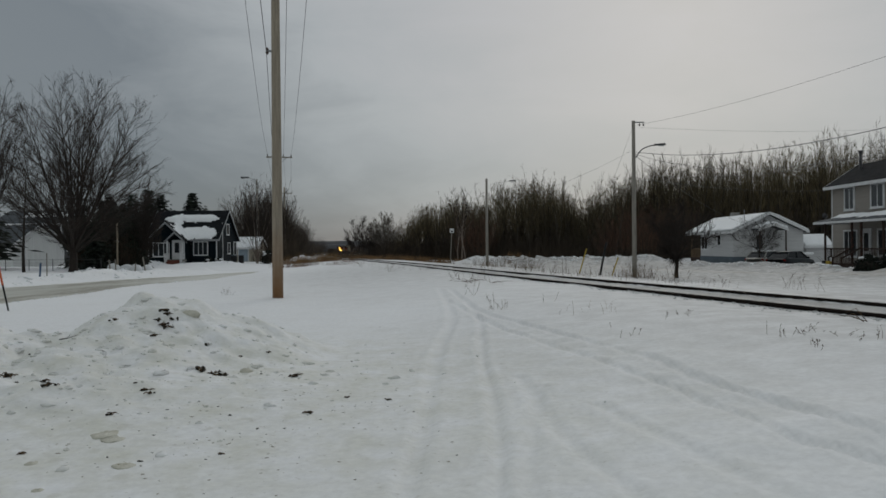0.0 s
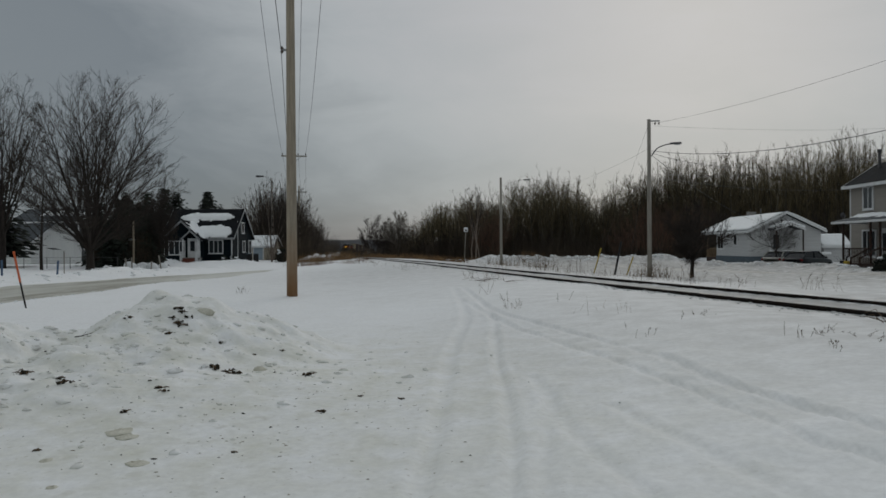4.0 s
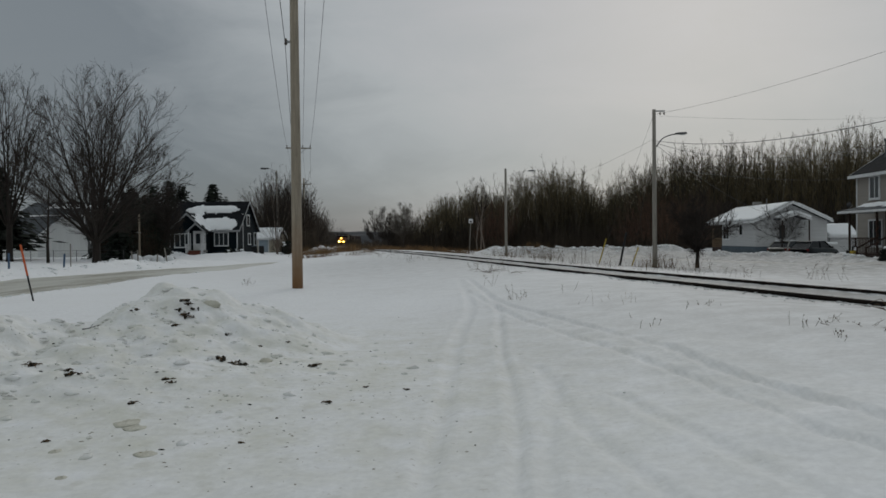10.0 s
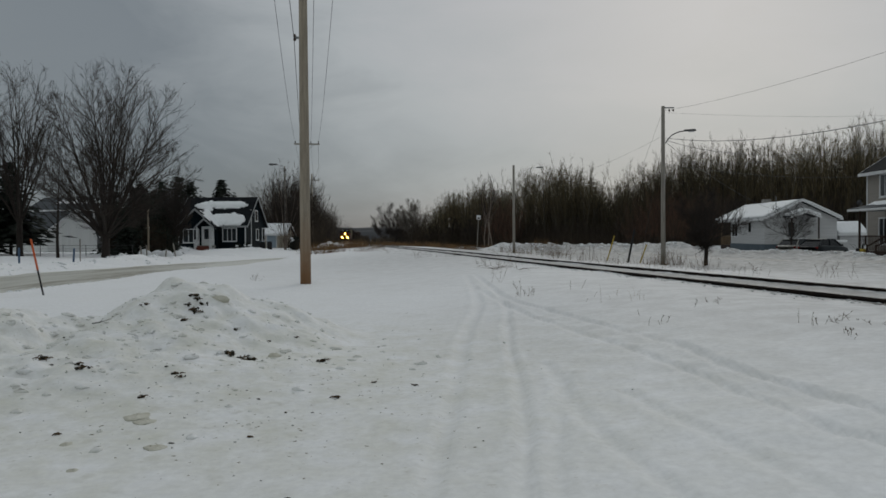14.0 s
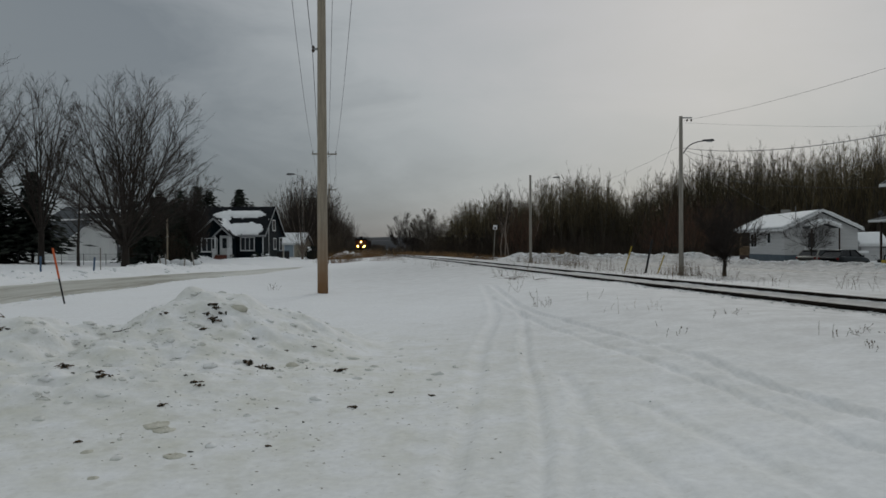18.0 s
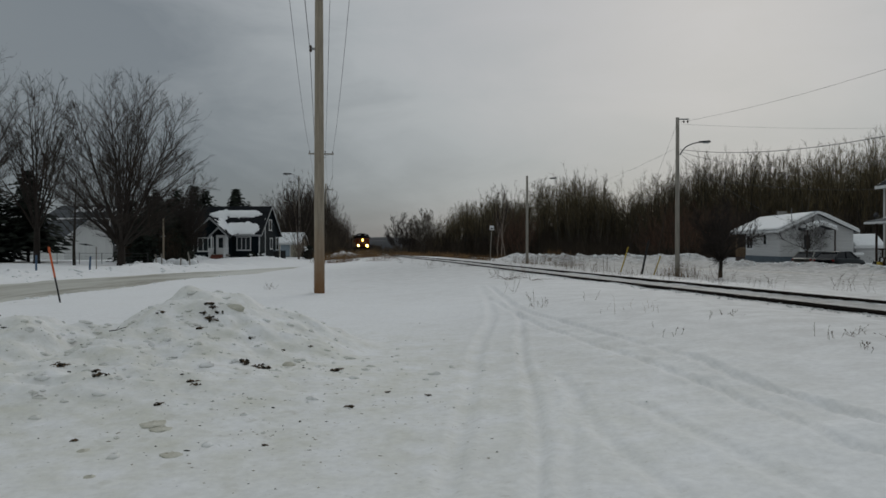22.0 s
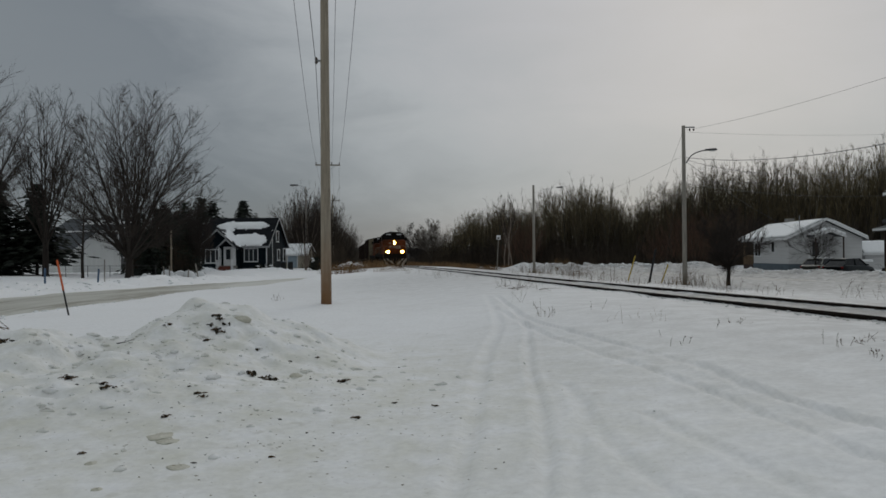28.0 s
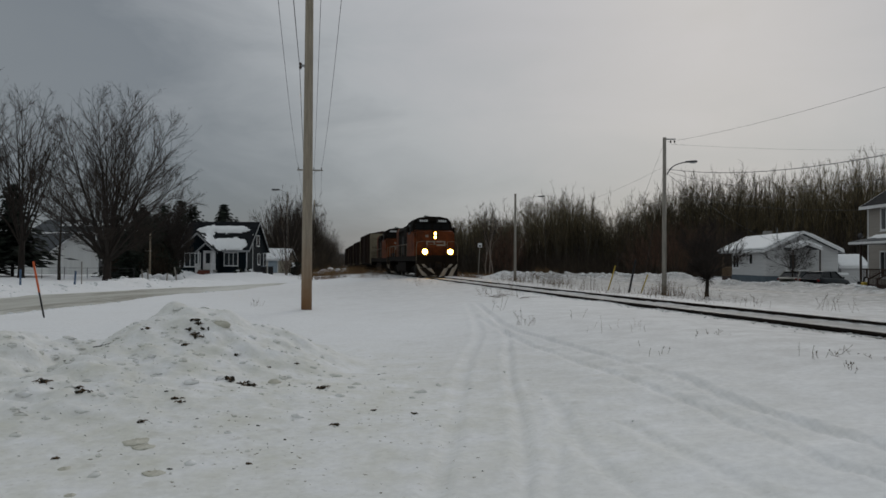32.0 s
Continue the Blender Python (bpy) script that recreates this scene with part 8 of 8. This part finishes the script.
def weed(x, y, h, stems, seed, spread=0.25, flat=False):
    rng = random.Random(seed)
    t = thing("dry_weed", pose(x, y, gz(x, y)), "dry brown weed stalks standing in snow", "weed", "dry weeds")
    for _ in range(stems):
        sh = Shape()
        a, l = rng.uniform(0, 6.28), h * rng.uniform(0.55, 1.1)
        lean = rng.uniform(0.05, 0.75) if not flat else rng.uniform(0.7, 1.3)
        p = Vector((rng.gauss(0, spread * 0.3), rng.gauss(0, spread * 0.3), -0.03))
        d = Vector((math.cos(a) * math.sin(lean), math.sin(a) * math.sin(lean), math.cos(lean)))
        q = p + d * l * 0.6
        e = q + (d + Vector((rng.gauss(0, 0.2), rng.gauss(0, 0.2), -0.1))).normalized() * l * 0.4
        sh.tube([p, q, e], [0.0024, 0.002, 0.0014], 4)
        for _ in range(rng.randint(2, 5)):
            u = rng.uniform(0.4, 1.0)
            s = p.lerp(e, u)
            b = rng.uniform(0, 6.28)
            k = l * rng.uniform(0.08, 0.2)
            sh.tube([s, s + Vector((math.cos(b) * k * 0.6, math.sin(b) * k * 0.6, k * 0.8))], [0.0018, 0.0013], 3)
            if rng.random() < 0.14:
                sh.blob(s + Vector((math.cos(b) * k * 0.6, math.sin(b) * k * 0.6, k * 0.8)), (0.006, 0.006, 0.011), rng, 0.3, 3, 5)
        part("stalk", sh, DRY_STEM, t)


WEEDS = [(-6.52, 22.78, 0.28, 9), (1.09, 14.56, 0.34, 7), (1.28, 14.5, 0.3, 1), (0.86, 14.7, 0.16, 3), (1.89, 14.9, 0.26, 1), (2.1, 15.09, 0.24, 1), (2.38, 10.62, 0.14, 1), (2.49, 9.78, 0.17, 4),
         (3.19, 10.87, 0.24, 1), (3.42, 11.4, 0.09, 2), (3.93, 8.76, 0.18, 6), (3.91, 7.92, 0.13, 5), (4.63, 8.12, 0.16, 6), (0.62, 18.5, 0.5, 2), (0.75, 18.2, 0.4, 2)]
for i, (x, y, h, n) in enumerate(WEEDS):
    weed(x, y, h, n, 400 + i)
for i, (x, y) in enumerate(((4.12, 8.92), (4.3, 8.8), (4.45, 8.3), (3.6, 11.2))):
    weed(x, y, 0.2, 5, 450 + i, 0.3, True)
tufts_pale = [(2.52, 12.6), (2.56, 12.55)]
rngw = random.Random(21)
for i in range(34):     # stalks along the far side of the rails
    y = 17 + 55 * rngw.random()
    x, z = track_at(y)
    o = rngw.choice((-1, 1, 1, 1)) * rngw.uniform(1.6, 4.5)
    weed(float(x) + o, y, rngw.uniform(0.3, 0.85), rngw.randint(3, 10), 500 + i, 0.5)
for i, (x, y) in enumerate(((8.6, 34.9), (9.1, 35.1), (8.9, 35.3), (3.4, 60.8), (3.8, 61.1), (5.6, 58.0), (6.1, 57.5), (6.7, 57.0), (6.3, 59.0), (5.0, 62.0))):
    weed(x, y, rngw.uniform(0.7, 1.5), 12, 560 + i, 0.7)


def tufts(name, label, spots, seed, hlo, hhi, blades, mat, r=0.006, lean=0.5, cat="grass", straight=False, bias=1.0):
    """Many thin stalks, joined."""
    rng = random.Random(seed)
    V, F = [], []
    zs = ground_z([s[0] for s in spots], [s[1] for s in spots])
    for (x, y), z in zip(spots, zs):
        for _ in range(blades):
            a, ln = rng.uniform(0, 6.28), abs(rng.gauss(0, lean))
            h = hlo + (hhi - hlo) * rng.random() ** bias
            bx, by = x + rng.gauss(0, 0.35), y + rng.gauss(0, 0.35)
            dx, dy = math.cos(a) * math.sin(ln) * h, math.sin(a) * math.sin(ln) * h
            k = len(V)
            for t, rr in ((0, r), (0.65, r * 0.75), (1.0, r * 0.3)) if not straight else ((0, r), (1.0, r * 0.4)):
                cx, cy, cz = bx + dx * t * t, by + dy * t * t, z + h * math.cos(ln * t * 0.8) * t - 0.03
                V += [(cx + rr, cy, cz), (cx - rr * 0.5, cy + rr * 0.87, cz), (cx - rr * 0.5, cy - rr * 0.87, cz)]
            for i in ((0, 3) if not straight else (0,)):
                F += [(k + i, k + i + 1, k + i + 4, k + i + 3), (k + i + 1, k + i + 2, k + i + 5, k + i + 4), (k + i + 2, k + i, k + i + 3, k + i + 5)]
    sh = Shape()
    sh.v, sh.f = V, F
    return single(name, sh, mat, Matrix(), label, cat, kind="stuff")


def belt(n, seed, y0, y1, o0, o1, power=1.0, patchy=-2.0):
    rng = random.Random(seed)
    out = []
    for _ in range(n):
        y = y0 + (y1 - y0) * rng.random() ** power
        x, _ = track_at(y)
        px = float(x) + rng.uniform(o0, o1)
        if vnoise(px, y, 3.5, 1) > patchy:
            out.append((px, y))
    return out


tufts("brown_brush", "tall brown dead grass and brush beside the track", belt(700, 31, 66, 125, -9.5, -2.2, patchy=-0.02) + belt(80, 36, 60, 80, -5.0, -2.2, patchy=0.2), 31, 0.2, 1.1, 20, DRY_GRASS, 0.008, 0.75)
tufts("brown_brush", "brown dead grass before the wood", belt(420, 32, 76, 140, 2.6, 8.5, patchy=0.15) + belt(160, 33, 66, 100, 5, 14, patchy=0.25), 32, 0.2, 0.75, 18, DRY_GRASS, 0.011)
tufts("pale_tuft", "pale dead grass tuft in the snow", tufts_pale, 38, 0.1, 0.32, 7, DRY_GRASS, 0.0022, 0.8)
tufts("tall_weeds", "tall dark dead weeds beyond the track", [(3.96, 38.9), (4.22, 37.8), (2.9, 40.9), (4.6, 38.4), (5.6, 36.5)], 39, 0.3, 0.95, 16, DRY_STEM, 0.005, 0.25)
tufts("pole_brush", "dry golden brush round the foot of the poles", [(8.6, 34.8), (8.9, 34.7), (9.2, 34.9), (9.5, 34.8), (8.4, 35.2), (3.3, 60.7), (3.8, 60.8), (4.3, 60.6), (2.6, 61.4), (5.4, 58.2), (6.0, 57.6), (6.6, 57.2), (7.0, 58.6)], 37, 0.2, 0.75, 26, DRY_GRASS, 0.006, 0.6)
tufts("sparse_grass", "sparse dead grass along the rails", belt(260, 34, 18, 66, 1.3, 5.0, patchy=0.3) + belt(90, 35, 30, 66, -3.2, -1.5, patchy=0.3), 33, 0.08, 0.3, 5, DRY_STEM, 0.004)
under = [(x, y) for x, y, s in scatter([(-12, 140), (-4, 122), (2, 106), (8, 98), (16, 95), (26, 93.5)], 9, 520, 41, 1, 1) + scatter([(26, 93.5), (40, 95), (60, 96), (95, 94)], 9, 560, 42, 1, 1)]
tufts("underbrush", "dense dark brown underbrush at the wood's edge", under, 41, 0.8, 3.4, 19, THICKET, 0.014, 0.5, "underbrush", True)
under = [(x, y) for x, y, s in scatter([(-19, 100), (-24, 112), (-29, 128), (-37, 165), (-47, 215)], 6, 330, 43, 1, 1)]
tufts("underbrush", "dark underbrush along the railway", under, 42, 0.8, 3.2, 30, THICKET, 0.014, 0.3, "underbrush", True)
under = [(x, y) for x, y, s in scatter([(-27.6, 68.5), (-32, 71)], 4, 46, 44, 1, 1)]
tufts("underbrush", "bare brown shrubs behind the front yard", under, 43, 0.8, 3.4, 30, THICKET, 0.010, 0.35, "underbrush", True)


close = [(x, y) for x, y, s in scatter([(-13, 144), (-5, 126), (2, 111), (8, 103), (16, 100), (26, 98)], 26, 480, 45, 1, 1) + scatter([(26, 98), (40, 100), (60, 101), (95, 98)], 26, 620, 46, 1, 1)]
tufts("thicket", "close-set young bare stems deep in the wood", close, 45, 2.6, 7.5, 18, THICKET, 0.015, 0.14, "thicket", True, 1.6)
close = [(x, y) for x, y, s in scatter([(34, 102), (60, 103), (84, 100)], 24, 620, 47, 1, 1)]
tufts("thicket", "close-set young bare stems behind the bungalow", close, 46, 4.0, 12.0, 16, THICKET, 0.015, 0.12, "thicket", True, 1.5)
tufts("far_scrub", "low brown scrub along the far railway", belt(330, 51, 120, 340, -26, -2.6, 0.7) + belt(330, 52, 125, 340, 2.6, 24, 0.7), 51, 0.5, 2.0, 20, THICKET, 0.03, 0.4, "scrub", True)


# Scrub added across the sight line to hide the far train's lower lamps.
scrub = [(float(track_at(y)[0]) + o, y) for y, o in ((292 + 0.35 * k % 16, 2.6 + 4.2 * ((k * 0.618) % 1.0)) for k in range(70))]
tufts("curve_scrub", "dense dark scrub beside the far curve of the railway", scrub, 53, 2.0, 3.0, 22, THICKET, 0.04, 0.15, "scrub", True)


def shrub(x, y, w, h, seed, label, mat=NEEDLES, snow=True):
    rng = random.Random(seed)
    t = thing("evergreen_shrub", pose(x, y, gz(x, y)), label, "shrub", "shrubs")
    v, f = [], []
    for _ in range(900):
        a, e = rng.uniform(0, 6.28), rng.uniform(0, 1.57)
        k = rng.uniform(0.6, 1.02)
        c = Vector((math.cos(a) * math.cos(e) * w * k, math.sin(a) * math.cos(e) * w * k, 0.05 + math.sin(e) * h * k))
        d = Vector((rng.gauss(0, 1), rng.gauss(0, 1), rng.gauss(0.4, 1))).normalized() * 0.16
        s = d.cross(Vector((rng.random(), rng.random(), 0.3))).normalized() * 0.05
        q = len(v)
        v += [tuple(c - s), tuple(c + s), tuple(c + d), tuple(c + d * 0.4 + Vector((0, 0, 0.05)))]
        f += [(q, q + 1, q + 3), (q + 1, q + 2, q + 3), (q + 2, q, q + 3)]
    sh = Shape()
    sh.v, sh.f = v, f
    part("foliage", sh, mat, t, "dark dense foliage")
    part("core", Shape().blob((0, 0, h * 0.42), (w * 0.72, w * 0.72, h * 0.42), rng, 0.12, 7, 10), BARK_DARK, t)
    if snow:
        for _ in range(4):
            a = rng.uniform(0, 6.28)
            part("snow_clump", Shape().blob((math.cos(a) * w * 0.5, math.sin(a) * w * 0.5 - w * 0.2, h * rng.uniform(0.6, 0.95)), (0.2, 0.2, 0.09), rng, 0.25, 5, 8), ROOF_SNOW, t, "snow on the shrub", True)
    return t


shrub(21.7, 38.6, 0.75, 0.85, 1, "dark bushy evergreen half covered with snow")
shrub(22.7, 38.0, 0.7, 0.8, 2, "dark evergreen shrub on a snowbank")
shrub(-19.9, 86.4, 0.95, 1.45, 3, "dark evergreen bush with snow beside the pole line")
for i, (x, y) in enumerate(((-26.2, 84.6), (-25.2, 85.2), (-30.0, 85.0), (-24.9, 84.4))):
    shrub(x, y, 0.55, 0.7, 10 + i, "low clipped shrub with snow by the dark house")
for i, (x, y, w, h) in enumerate(((-27.2, 62.5, 0.55, 0.45), (-26.3, 63.0, 0.6, 0.4), (-25.4, 62.6, 0.5, 0.42), (-24.8, 63.4, 0.45, 0.35))):
    rng = random.Random(600 + i)
    single("snow_mound", Shape().blob((0, 0, h * 0.25), (w, w * 0.8, h), rng, 0.1, 8, 14), ROOF_SNOW, pose(x, y, gz(x, y)), "rounded mound of snow over a shrub", "snow", "snow mounds", smooth=True)


def build_yard_things():
    # satellite dish on a post beside the greige house
    x, y = 26.9, 53.4
    t = thing("satellite_dish", pose(x, y, gz(x, y)), "grey satellite dish on a thin post", "satellite dish")
    part("post", Shape().tube([(0, 0, -0.2), (0, 0, 3.5)], 0.018, 7), DARK_STEEL, t)
    pts, rad = [], []
    for k in range(6):
        pts.append((0.05 - 0.02 * k * k / 5, -0.05 - 0.02 * k, 3.6))
        rad.append(0.02 + 0.16 * math.sqrt(k / 5))
    part("dish", Shape().tube(pts, rad, 18), DARK_STEEL, t, "", True)
    part("feed_arm", Shape().tube([(0.03, -0.1, 3.35), (0.0, -0.55, 3.55)], 0.015, 5), STEEL_GREY, t)
    # small snow blower
    x, y = 23.6, 46.6
    t = thing("snow_blower", pose(x, y, gz(x, y) - 0.1, 0, 0, 30) @ Matrix.Scale(0.58, 4), "small yellow and black snow blower by the porch", "snow blower")
    part("auger_housing", Shape().box(-0.35, -0.5, 0.05, 0.35, -0.1, 0.5, 0.04), YELLOW, t, "yellow auger housing")
    part("engine", Shape().box(-0.25, -0.1, 0.15, 0.25, 0.4, 0.55, 0.05), BLACK_PAINT, t)
    part("chute", Shape().tube([(0, -0.2, 0.5), (0, -0.2, 0.85), (0.1, -0.32, 1.0)], [0.09, 0.08, 0.1], 10), BLACK_PAINT, t)
    for s in (-1, 1):
        part("wheel", Shape().disc((s * 0.3 - 0.06, 0.2, 0.18), 0.18, "x", 0.12, 14), RUBBER, t)
        part("handle", Shape().tube([(s * 0.22, 0.35, 0.4), (s * 0.25, 0.9, 0.95), (s * 0.25, 1.05, 0.95)], 0.016, 6), BLACK_PAINT, t)
    # bins and a barrel by the dark house
    for i, (x, y) in enumerate(((-23.9, 86.6), (-23.2, 87.0))):
        t = thing("wheeled_bin", pose(x, y, gz(x, y), 0, 0, 20 * i), "dark wheeled bin beside the dark house", "bin", "bins")
        part("body", Shape().box(-0.28, -0.3, 0.05, 0.28, 0.3, 0.95, 0.05), BLACK_PAINT, t)
        part("lid", Shape().box(-0.31, -0.34, 0.95, 0.31, 0.34, 1.03, 0.03), BLUE_FOUNDATION, t)
        for s in (-1, 1):
            part("wheel", Shape().disc((s * 0.27 - 0.03, 0.25, 0.1), 0.1, "x", 0.06, 12), RUBBER, t)


build_yard_things()


def motions():
    back = 0.0
    for car, length in TRAIN:
        walk(car, [(float(t), car_pose(train_front(t), back + length / 2)) for t in range(33)])
        back += length + 1.0


motions()
